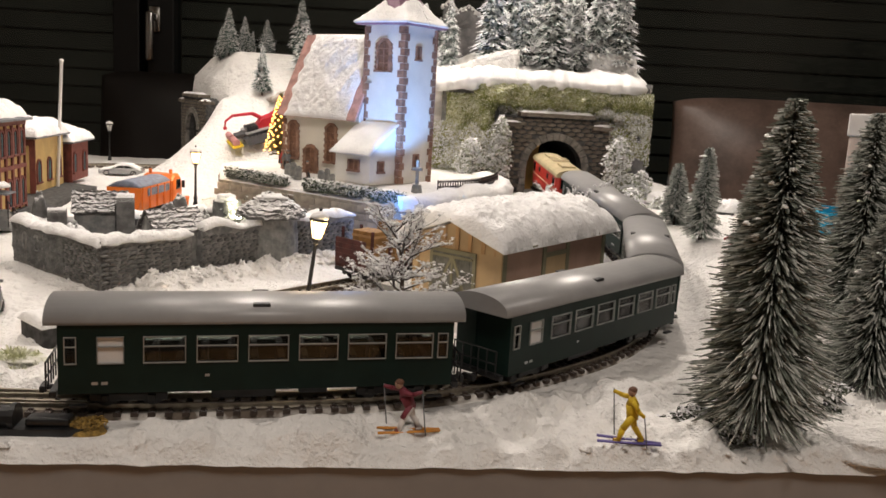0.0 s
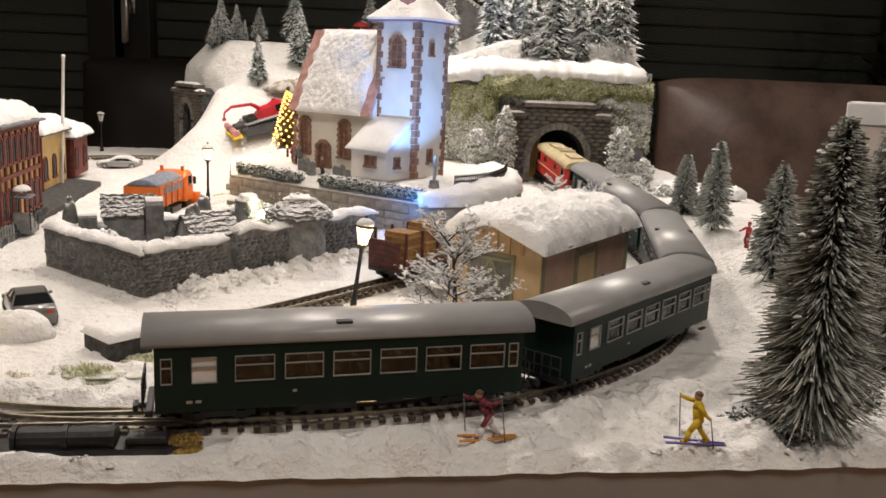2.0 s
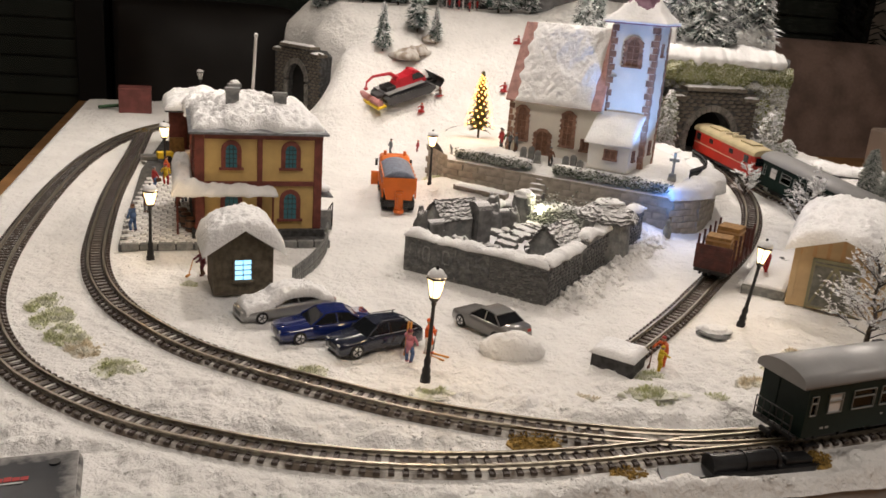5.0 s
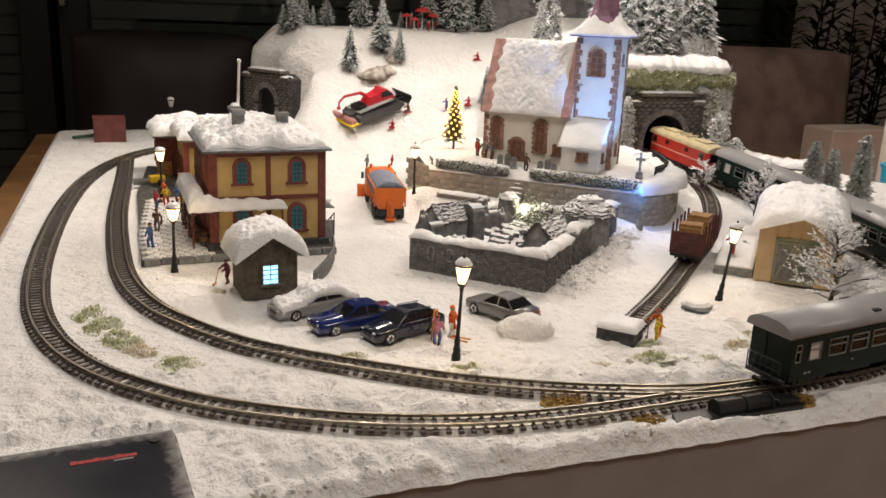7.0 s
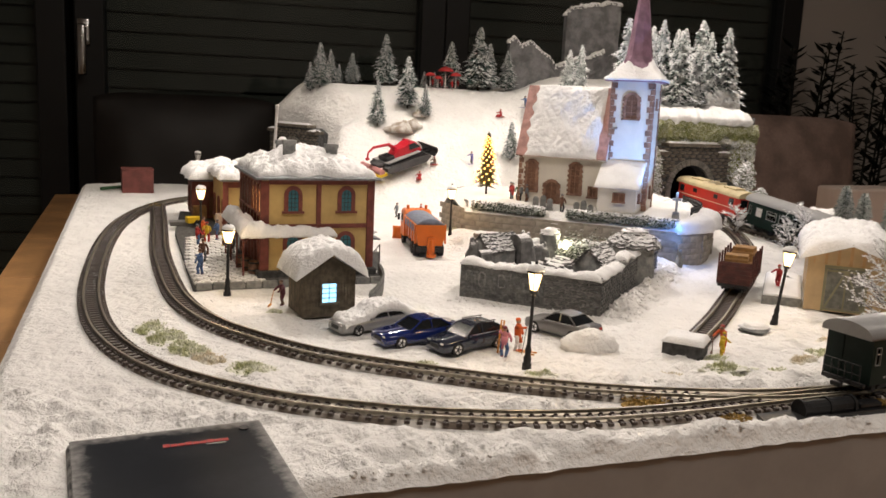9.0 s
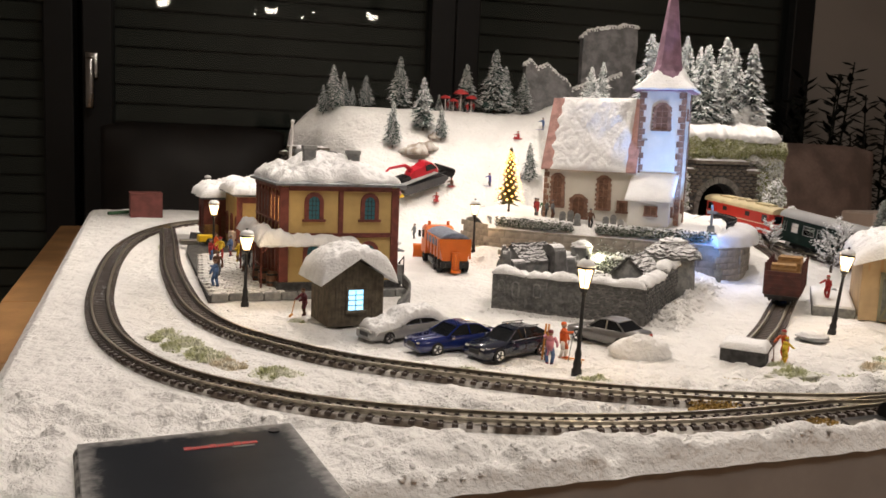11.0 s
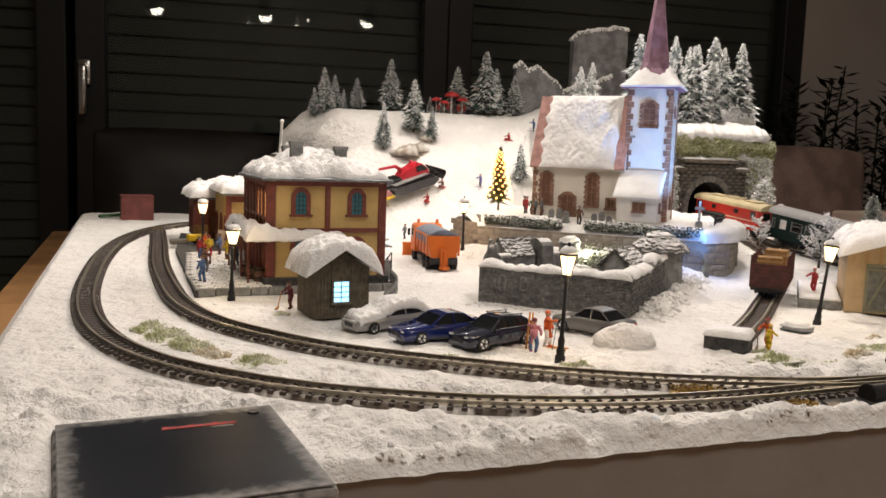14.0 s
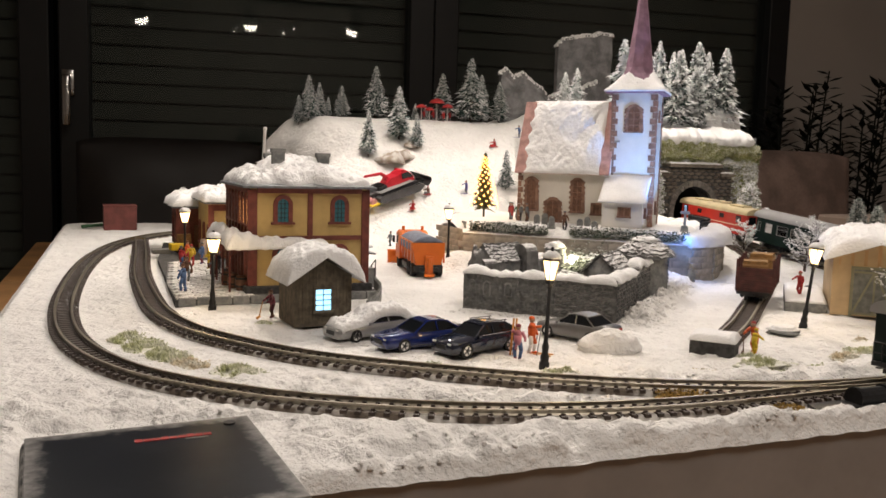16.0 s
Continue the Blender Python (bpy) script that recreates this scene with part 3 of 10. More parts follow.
def build_track(name, line, label, first=0, last=None, rails=((0, None), (0, None))):
    t = thing(name, label, "track", kind="structure")
    bm = B()
    sweep(bm, line[::3] + [line[-1]], [(-0.0088, -0.0030), (-0.0072, 0.0010), (0.0072, 0.0010), (0.0088, -0.0030)])
    part("ballast_bed", bm, TRACKBED, t, "snow-dusted dark ballast")
    for side, (a, b) in zip((-1, 1), rails):
        bm = B()
        run = line[a:b]
        sweep(bm, run[::2], [(side * GAUGE / 2 + s, h + RAIL_Z) for s, h in RAIL_SECTION])
        part("rail", bm, RAIL, t, "bright steel rail")
    return t


def sleepers(t, line, step, near):
    """Sleepers along a line: singly where near(p) holds, joined elsewhere."""
    pts = spline([tuple(p) for p in line[::12]] + [tuple(line[-1])], step)
    proto, rest = None, B()
    for i, p in enumerate(pts):
        d = (pts[min(i + 1, len(pts) - 1)] - pts[max(i - 1, 0)]).normalized()
        deg = math.degrees(math.atan2(d.y, d.x))
        m = pose(p.x, p.y, p.z + 0.0003, 0, -math.degrees(math.asin(d.z)), deg)
        if near(p):
            if proto is None:
                bm = B()
                box(bm, -0.00125, -0.0088, 0, 0.00125, 0.0088, 0.0015)
                for s in (-1, 1):
                    for o in (-0.0014, 0.0014):
                        box(bm, -0.0008, s * GAUGE / 2 + o - 0.0005, 0.0015, 0.0008, s * GAUGE / 2 + o + 0.0005, 0.0022)
                proto = part("sleeper", bm, SLEEPER, t)
                proto.matrix_basis = m
            else:
                again(proto, m)
        else:
            box(rest, -0.00125, -0.0088, 0, 0.00125, 0.0088, 0.0015, m=m)
    if len(rest.verts):
        tagged(part("sleepers_far", rest, SLEEPER, t), kind="stuff")
    else:
        rest.free()


track_main = build_track("main_track", MAIN_LINE, "narrow-gauge model track curving through snow on brown sleepers")
track_inner = build_track("loop_track", INNER_LINE, "model track passing the snowy station platform")
track_side = build_track("siding_track", SIDING_LINE, "short model siding ending at a snowy buffer stop")

for place in ((-0.070, 0.95, 0.640), (-0.314, 0.95, 0.612), (-0.115, 0.95, 0.615)):
    bm = B()
    lathe(bm, [(0.0015, 0.115), (0.0015, 0.022), (0.008, 0.018), (0.010, 0.008), (0.007, 0.0)], 12, place)
    part("small_head", bm, METAL, pend)
    bm = B()
    bmesh.ops.create_icosphere(bm, subdivisions=2, radius=0.0065, matrix=Matrix.Translation(place))
    part("bulb", bm, bpy.data.materials["spot_bulb"], pend)

# ---- building parts ----
def arch(w, h, n=8, flat=False):
    """An outline in x, z: straight sides and a round head."""
    if flat:
        return [(-w / 2, 0), (w / 2, 0), (w / 2, h), (-w / 2, h)]
    r = w / 2
    return [(-r, 0), (r, 0)] + [(r * math.cos(math.pi * i / n), h - r + r * math.sin(math.pi * i / n)) for i in range(n + 1)]


def ring(bm, outer, inner, d0, d1, m):
    """A frame between two outlines of as many points, from depth d0 to d1 towards -y."""
    n = len(outer)
    vs = []
    for d in (d0, d1):
        vs.append([bm.verts.new(m @ Vector((x, -d, z))) for x, z in outer])
        vs.append([bm.verts.new(m @ Vector((x, -d, z))) for x, z in inner])
    for i in range(n):
        j = (i + 1) % n
        bm.faces.new((vs[2][i], vs[2][j], vs[3][j], vs[3][i]))
        bm.faces.new((vs[0][j], vs[0][i], vs[1][i], vs[1][j]))
        bm.faces.new((vs[0][i], vs[0][j], vs[2][j], vs[2][i]))
        bm.faces.new((vs[1][j], vs[1][i], vs[3][i], vs[3][j]))


def opening(parent, m, w, h, trim, glass, rim=0.0018, flat=False, bars=(1, 3), name="window", sill=True, bar_mat=None, rugged=0.0):
    """A window or door set on a wall face; m puts its foot's middle on the face, -y outwards."""
    o, i = arch(w + 2 * rim, h + rim, flat=flat), arch(w, h, flat=flat)
    if rugged:
        o = [(x * (1 + rugged * (k % 2)), z) for k, (x, z) in enumerate(o)]
    bm = B()
    ring(bm, o, i, -0.0005, 0.0013, m)
    if sill:
        box(bm, -w / 2 - rim * 1.5, -0.0022, -0.0015, w / 2 + rim * 1.5, 0.0003, 0.0002, 0.0002, m=m)
    if rugged:
        for k in range(5):
            z = h * (0.08 + 0.16 * k)
            for s in (-1, 1):
                box(bm, s * (w / 2 + rim) - 0.0012, -0.0011, z, s * (w / 2 + rim) + 0.0012, 0.0003, z + h * 0.08, m=m)
    win = part(name, bm, trim, parent)
    bm = B()
    prism(bm, i, 0.0001, 0.0004, m=m @ FACE_Y)
    part("pane" if name == "window" else "leaf", bm, glass, win)
    if bars:
        bm = B()
        for k in range(bars[0]):
            x = -w / 2 + w * (k + 1) / (bars[0] + 1)
            box(bm, x - 0.00022, -0.0008, 0.0002, x + 0.00022, -0.0003, h * 0.97, m=m)
        for k in range(bars[1]):
            z = h * (k + 1) / (bars[1] + 1)
            box(bm, -w / 2, -0.0009, z - 0.00022, w / 2, -0.0003, z + 0.00022, m=m)
        part("glazing_lattice", bm, bar_mat or trim, win)
    return win


LEFT_FACE = pose(0, 0, 0, 0, 0, -90)   # for faces that look to -x
RIGHT_FACE = pose(0, 0, 0, 0, 0, 90)   # for faces that look to +x
BACK_FACE = pose(0, 0, 0, 0, 0, 180)


def gable_box(bm, x0, x1, y0, y1, h, top, along="x", t=0.0):
    """Solid walls with gables; the ridge runs along the axis."""
    if along == "x":
        poly = [(y0, 0), (y1, 0), (y1, h), ((y0 + y1) / 2, top), (y0, h)]
        prism(bm, poly, x0, x1, m=FACE_X)
    else:
        poly = [(x0, 0), (x1, 0), (x1, h), ((x0 + x1) / 2, top), (x0, h)]
        prism(bm, poly, -y1, -y0, m=FACE_Y)


# ---- church ----
CH = yaw(-0.1368, 0.7438, 0.0430, -37.0)
church = thing("church", "white plastered village church with snowy roof and pointed purple spire", "church", CH)
NW, ND, NH, NR = 0.088, 0.060, 0.0505, 0.1135
bm = B()
gable_box(bm, 0, NW, 0, ND, NH, NR)
part("nave_wall", bm, PLASTER, church, "off-white plaster")
bm = B()
for s in (0, 1):
    def side(u, v, s=s):
        y = -0.004 + (ND / 2 + 0.004) * v
        z = NH - 0.004 + (NR + 0.002 - NH + 0.004) * v
        yy = y if s == 0 else ND - y
        x = -0.003 + (NW + 0.003) * u
        return ((x, yy - (0.0012 if s == 0 else -0.0012), z + 0.0012), (x, yy, z))
    slab(bm, side, 2, 2)
nave_roof = part("nave_roof", bm, PINKROOF, church, "pink tiled roof showing at the edges")
bm = B()
for s in (0, 1):
    def side(u, v, s=s):
        wob = 0.06 * ns(v * 4, s, 3) + 0.03 * ns(v * 11, s, 6)
        uu = 0.10 + wob * (1 - u) + (0.80 + 0.04 * ns(v * 5, s, 8)) * u
        vv = 0.005 + 1.0 * v
        y = -0.005 + (ND / 2 + 0.005) * vv
        z = NH - 0.004 + (NR + 0.003 - NH + 0.004) * vv
        yy = y if s == 0 else ND - y
        x = -0.003 + (NW + 0.003) * uu
        e = (1 - abs(2 * u - 1) ** 8) * (1 - abs(2 * v - 1) ** 14)
        th = 0.0012 + 0.0020 * e + 0.0022 * e * (1.3 * ns(x, z, s, 55) + 0.9 * abs(ns(x, z * 0.7, s + 4, 110)) + 0.35 * ns(x, z, s + 8, 300) + 0.2 * ns(x, z, s + 9, 800))
        k = -1 if s == 0 else 1
        return ((x, yy + k * th * 0.8, z + th * 0.5), (x, yy, z))
    slab(bm, side, 100, 84)
part("roof_snow", bm, SNOW_SOFT, nave_roof, "thick rough snow sheet", True)
# corner stones of the nave
for k in range(9):
    bm = B()
    wd = 0.0045 if k % 2 else 0.0028
    box(bm, -0.0006, -0.0006, k * 0.0056, wd, wd * 0.8, k * 0.0056 + 0.0052, 0.0003)
    part("corner_stone", bm, REDSTONE, church)
for fx in (0.15, 0.66):
    opening(church, pose(NW * fx, 0, 0.0115), 0.0085, 0.030, REDSTONE, BROWNPLASTIC, 0.0022, bars=(1, 4), rugged=0.25)
opening(church, pose(NW * 0.395, 0, 0.0005), 0.011, 0.0215, REDSTONE, BROWNPLASTIC, 0.0026, bars=(1, 0), name="door", rugged=0.25)
opening(church, pose(NW * 0.87, 0, 0.010), 0.0062, 0.0085, REDSTONE, BROWNPLASTIC, 0.0020, flat=True, bars=(1, 0))
# tower
TX, TY, TW, TD, TH = 0.0865, 0.006, 0.0405, 0.0405, 0.1240
bm = B()
box(bm, TX, TY, 0, TX + TW, TY + TD, TH, 0.0003)
tower = part("tower_wall", bm, PLASTER, church)
for cx, cy in ((TX, TY), (TX + TW, TY), (TX + TW, TY + TD)):
    for k in range(22):
        a = 0.0056 if k % 2 else 0.0034
        b = 0.0034 if k % 2 else 0.0056
        sx, sy = (1 if cx == TX else -1), (1 if cy == TY else -1)
        xs, ys = sorted((cx - sx * 0.0007, cx + sx * a)), sorted((cy - sy * 0.0007, cy + sy * b))
        bm = B()
        box(bm, xs[0], ys[0], k * 0.00555, xs[1], ys[1], k * 0.00555 + 0.0053)
        part("quoin", bm, REDSTONE, tower)
opening(tower, pose(TX + TW * 0.5, TY, 0.088), 0.0105, 0.0225, REDSTONE, BROWNPLASTIC, 0.0024, bars=(1, 3), rugged=0.25)
opening(tower, pose(TX + TW, TY + TD * 0.42, 0.098) @ RIGHT_FACE, 0.0035, 0.0085, REDSTONE, BROWNPLASTIC, 0.0016, flat=True, bars=None)
opening(tower, pose(TX + TW, TY + TD * 0.5, 0.012) @ RIGHT_FACE, 0.0045, 0.010, REDSTONE, BROWNPLASTIC, 0.0014, flat=True, bars=None)
bm = B()
box(bm, TX + 0.003, TY - 0.0012, 0.0775, TX + 0.0085, TY, 0.0795, 0.0003)
part("ledge", bm, WALLSTONE, tower)
mx, my = TX + TW / 2, TY + TD / 2


def eight(bm, levels):
    rings = []
    for half, z, cut in levels:
        c = half * cut
        pts = [(-half, -c), (-c, -half), (c, -half), (half, -c), (half, c), (c, half), (-c, half), (-half, c)]
        rings.append([bm.verts.new((mx + x, my + y, z)) for x, y in pts])
    for a, b in zip(rings, rings[1:]):
        for i in range(8):
            j = (i + 1) % 8
            bm.faces.new((a[i], a[j], b[j], b[i]))
    bm.faces.new(rings[0][::-1])
    bm.faces.new(rings[-1])


bm = B()
eight(bm, [(0.0265, TH - 0.0010, 0.97), (0.0268, TH + 0.0004, 0.97), (0.0180, TH + 0.0100, 0.74), (0.0136, TH + 0.0180, 0.52), (0.0118, TH + 0.0240, 0.42), (0.0006, TH + 0.1130, 0.42)])
spire = part("spire", bm, PURPLEROOF, church, "tall pointed purple-slated spire")
bm = B()


def skirt(u, v):
    a = 2 * math.pi * u
    top = 0.0165 + 0.0075 * ns(math.cos(a) * 1.3, math.sin(a) * 1.3, 4) + 0.0030 * ns(math.cos(a) * 5, math.sin(a) * 5, 7)
    h = v * top
    k = h / 0.024
    half = 0.0124 + 0.0149 * max(0.0, 1 - k) ** 1.5
    sq = 1 / max(abs(math.cos(a)), abs(math.sin(a)))
    rr = half * (sq * (1 - k) + 1.04 * k)
    t = (0.0006 + 0.0010 * abs(ns(math.cos(a) * 4, math.sin(a) * 4, v * 5)) + 0.0006 * ns(math.cos(a) * 11, math.sin(a) * 11, v * 12)) * (1 - v ** 6)
    z = TH + 0.0005 + h
    return ((mx + (rr + t * 0.7) * math.cos(a), my + (rr + t * 0.7) * math.sin(a), z + t), (mx + (rr - 0.0006) * math.cos(a), my + (rr - 0.0006) * math.sin(a), z - 0.0004))


slab(bm, skirt, 72, 18)
part("spire_snow", bm, SNOW_SOFT, spire, "snow on the lower spire roof", True)
# lean-to porch before the tower
AX0, AX1, AY0 = TX + 0.0003, TX + TW - 0.0040, -0.0240
bm = B()
prism(bm, [(AY0, 0), (TY, 0), (TY, 0.0455), (AY0, 0.0245)], AX0, AX1, m=FACE_X)
porch = part("porch_wall", bm, PLASTER, church)
opening(porch, pose((AX0 + AX1) / 2 + 0.002, AY0, 0.0105), 0.010, 0.0072, REDSTONE, BROWNPLASTIC, 0.0010, flat=True, bars=(1, 0))
opening(porch, pose(AX1, AY0 * 0.5, 0.010) @ RIGHT_FACE, 0.0052, 0.0070, REDSTONE, BROWNPLASTIC, 0.0012, flat=True, bars=None)
bm = B()


def porch_roof(u, v):
    x = AX0 - 0.0035 + (AX1 - AX0 + 0.0065) * u
    y = AY0 - 0.0040 + (TY - AY0 + 0.0040) * v
    z = 0.0225 + (0.0465 - 0.0225) * v
    e = (1 - abs(2 * u - 1) ** 10) * (1 - abs(2 * v - 1) ** 12)
    return ((x, y, z + 0.0010 + 0.0016 * e + 0.0007 * e * ns(x, y, 3, 160)), (x, y, z))


slab(bm, porch_roof, 18, 14)
part("porch_roof", bm, SNOW_SOFT, church, "snow-covered lean-to roof", True)

# ---- station ----
ST = yaw(-0.4005, 0.5690, 0.0040, 7.5)
station = thing("station_building", "two-storey ochre station with red trim and snowy roof", "station", ST)
SW, SD, SH = 0.0850, 0.0960, 0.0730
bm = B()
box(bm, 0.0, 0.0, 0.0, SW, SD, SH)
part("wall", bm, YELLOWWALL, station)
bm = B()
box(bm, -0.004, -0.004, -0.004, SW + 0.004, SD + 0.004, 0.0042, 0.0006)
part("plinth", bm, STONE_DARK, station, "dark stone plinth")
PH = 0.0375


def strip(x0, y0, z0, x1, y1, z1, mat=REDTRIM, name="pilaster"):
    bm = B()
    box(bm, x0, y0, z0, x1, y1, z1, 0.0003)
    return part(name, bm, mat, station)


T = 0.0016
for x0, x1 in ((-T, 0.0048), (SW * 0.5 - 0.0018, SW * 0.5 + 0.0018), (SW - 0.0042, SW + T)):
    strip(x0, -T, 0.0045, x1, 0.0004, SH - 0.001)
for k in range(8):
    y = SD * k / 7
    strip(-T, max(y - 0.0017, 0.0006), 0.0045, 0.0004, min(y + 0.0017, SD), SH - 0.001)
    strip(SW - 0.0004, max(y - 0.0017, 0.0006), 0.0045, SW + T, min(y + 0.0017, SD), SH - 0.001)
strip(0.005, -T - 0.0004, PH - 0.0014, SW - 0.0044, 0.0004, PH + 0.0018, name="belt_course")
strip(-T - 0.0004, 0.0006, PH - 0.0014, 0.0004, SD, PH + 0.0018, name="belt_course")
strip(SW - 0.0004, 0.0006, PH - 0.0014, SW + T + 0.0004, SD, PH + 0.0018, name="belt_course")
strip(0.005, -T - 0.0006, SH - 0.0035, SW - 0.0044, 0.0004, SH, name="cornice")
strip(-T - 0.0006, 0.0006, SH - 0.0035, 0.0004, SD, SH, name="cornice")
strip(SW - 0.0004, 0.0006, SH - 0.0035, SW + T + 0.0006, SD, SH, name="cornice")
for fx in (0.27, 0.755):
    opening(station, pose(SW * fx, 0, PH + 0.0115), 0.0078, 0.0165, REDTRIM, STWIN, 0.0030, bars=(2, 4), bar_mat=BLACK)
    opening(station, pose(SW * fx, 0, 0.0115), 0.0090, 0.0190, REDTRIM, STWIN, 0.0030, bars=(2, 4), bar_mat=BLACK)
for k in range(7):
    y = SD * (k + 0.5) / 7
    opening(station, pose(0, y, PH + 0.0095) @ LEFT_FACE, 0.0062, 0.0185, REDTRIM, WARMWIN if k < 3 else STWIN, 0.0018, bars=(1, 3), bar_mat=REDTRIM)
    opening(station, pose(0, y, 0.0060) @ LEFT_FACE, 0.0062, 0.0220, REDTRIM, BROWNPLASTIC, 0.0018, bars=(1, 3), bar_mat=REDTRIM)
    opening(station, pose(SW, y, PH + 0.0095) @ RIGHT_FACE, 0.0062, 0.0185, REDTRIM, STWIN, 0.0018, bars=(1, 3), bar_mat=BLACK)
    if k != 3:
        opening(station, pose(SW, y, 0.0080) @ RIGHT_FACE, 0.0062, 0.0200, REDTRIM, STWIN, 0.0018, bars=(1, 3), bar_mat=BLACK)
# hipped roof
bm = B()
O = 0.0055
lo = [bm.verts.new(p) for p in ((-O, -O, SH), (SW + O, -O, SH), (SW + O, SD + O, SH), (-O, SD + O, SH))]
lo2 = [bm.verts.new(v.co + Vector((0, 0, 0.0016))) for v in lo]
hi = [bm.verts.new(p) for p in ((SW * 0.42, SD * 0.42, SH + 0.017), (SW * 0.58, SD * 0.58, SH + 0.017))]
for i in range(4):
    bm.faces.new((lo[i], lo[(i + 1) % 4], lo2[(i + 1) % 4], lo2[i]))
bm.faces.new(lo[::-1])
bm.faces.new((lo2[0], lo2[1], hi[0]))
bm.faces.new((lo2[1], lo2[2], hi[1], hi[0]))
bm.faces.new((lo2[2], lo2[3], hi[1]))
bm.faces.new((lo2[3], lo2[0], hi[0], hi[1]))
roof = part("roof", bm, GREYROOF, station, "grey slate roof edge")
bm = B()


def hip_snow(x0, x1, y0, y1, z, top, thick, seed, over=0.004):
    def f(u, v):
        wx = 0.0030 * ns(v * 7, seed, 2) * abs(2 * u - 1)
        wy = 0.0030 * ns(u * 7, seed, 5) * abs(2 * v - 1)
        x, y = x0 + (x1 - x0) * u + wx * (1 if u > 0.5 else -1), y0 + (y1 - y0) * v + wy * (1 if v > 0.5 else -1)
        m = max(abs(2 * u - 1), abs(2 * v - 1))
        b = z + (top - z) * (1 - m)
        e = (1 - abs(2 * u - 1) ** 10) * (1 - abs(2 * v - 1) ** 10)
        t = e ** 0.5 * (thick + 0.0052 * ns(x, y, seed, 48) + 0.0034 * (abs(ns(x, y, seed + 4, 110)) - 0.15) + 0.0020 * ns(x, y, seed + 7, 260) + 0.0010 * ns(x, y, seed + 9, 600))
        return ((x, y, b + max(t, 0.0003)), (x, y, b + 0.0002))
    return f


slab(bm, hip_snow(-0.0030, SW + 0.0030, -0.0022, SD + 0.0035, SH + 0.0020, SH + 0.0180, 0.0062, 2.0), 84, 90)
part("roof_snow", bm, SNOW_SOFT, roof, "thick lumpy roof snow", True)


def chimney(x, y, z, cap):
    bm = B()
    box(bm, x - 0.0045, y - 0.003, z - 0.012, x + 0.0045, y + 0.003, z + 0.0105, 0.0003)
    box(bm, x - 0.0052, y - 0.0037, z + 0.0075, x + 0.0052, y + 0.0037, z + 0.0105, 0.0003)
    c = part("chimney", bm, STONE, station)
    if cap:
        bm = B()
        mound(bm, x, y, z + 0.0106, 0.004, 0.003, 0.0028, 10)
        part("snow_cap", bm, SNOW_SOFT, c, smooth=True)


chimney(SW * 0.30, SD * 0.30, SH + 0.0175, False)
chimney(SW * 0.70, SD * 0.32, SH + 0.0150, False)
chimney(SW * 0.36, SD * 0.85, SH + 0.0140, True)
# platform canopy wrapping the corner
bm = B()
box(bm, -0.0150, -0.011, PH - 0.0060, SW * 0.62, -0.0021, PH - 0.0046, 0.0003)
box(bm, -0.0150, -0.0018, PH - 0.0060, -0.0021, SD, PH - 0.0046, 0.0003)
canopy = part("canopy", bm, BROWNPLASTIC, station, "dark platform canopy")
bm = B()


def canopy_snow(u, v):
    x = -0.0175 + (SW * 0.62 + 0.0190) * u
    y = -0.0135 + 0.0119 * v + 0.0022 * ns(x, 3, 1, 130) * (1 - v)
    e = (1 - abs(2 * u - 1) ** 10) * (1 - abs(2 * v - 1) ** 4)
    return ((x, y, PH - 0.0045 + 0.0058 * e ** 0.6 * (1 + 0.7 * ns(x, y, 7, 80) + 0.4 * ns(x, y, 2, 220)) * (1.45 - 0.8 * u)), (x, y, PH - 0.0062 - 0.0022 * max(0, ns(x, 1, 4, 160)) * (1 - v)))


slab(bm, canopy_snow, 60, 14)
part("canopy_snow", bm, SNOW_SOFT, canopy, smooth=True)
bm = B()


def canopy_snow_2(u, v):
    x = -0.0170 + 0.0144 * u
    y = -0.0008 + (SD + 0.001) * v
    e = (1 - abs(2 * u - 1) ** 4) * (1 - abs(2 * v - 1) ** 10)
    return ((x, y, PH - 0.0045 + 0.0085 * e ** 0.6 * (1 + 0.6 * ns(x, y, 9, 80) + 0.4 * ns(x, y, 2, 220))), (x, y, PH - 0.0052))


slab(bm, canopy_snow_2, 14, 56)
part("canopy_snow", bm, SNOW_SOFT, canopy, smooth=True)
for k in range(4):
    bm = B()
    y = 0.002 + k * (SD - 0.004) / 3
    cyl(bm, (-0.0135, y, -0.003), (-0.0135, y, PH - 0.006), 0.0007, seg=8)
    cyl(bm, (-0.0135, y, PH - 0.013), (-0.0060, y, PH - 0.0062), 0.0005, seg=6)
    part("canopy_post", bm, REDTRIM, station)
bm = B()
cyl(bm, (SW * 0.60, -0.0105, -0.003), (SW * 0.60, -0.0105, PH - 0.006), 0.0007, seg=8)
part("canopy_post", bm, REDTRIM, station)
# back stairs and bracket lamp on the road side
bm = B()
for k in range(5):
    box(bm, SW + 0.0020, 0.020 + k * 0.0032, -0.003, SW + 0.0140, 0.0232 + k * 0.0032, 0.0120 - k * 0.0026)
stairs = part("stairs", bm, STONE, station)
bm = B()
for a, b in (((SW + 0.0138, 0.019, 0.0), (SW + 0.0138, 0.019, 0.0185)), ((SW + 0.0138, 0.037, -0.003), (SW + 0.0138, 0.037, 0.0085)), ((SW + 0.0138, 0.028, 0.0), (SW + 0.0138, 0.028, 0.0135)), ((SW + 0.0138, 0.019, 0.0185), (SW + 0.0138, 0.037, 0.0085)), ((SW + 0.0138, 0.019, 0.012), (SW + 0.0138, 0.037, 0.002))):
    cyl(bm, a, b, 0.00045, seg=6)
part("handrail", bm, POST, stairs)
bm = B()
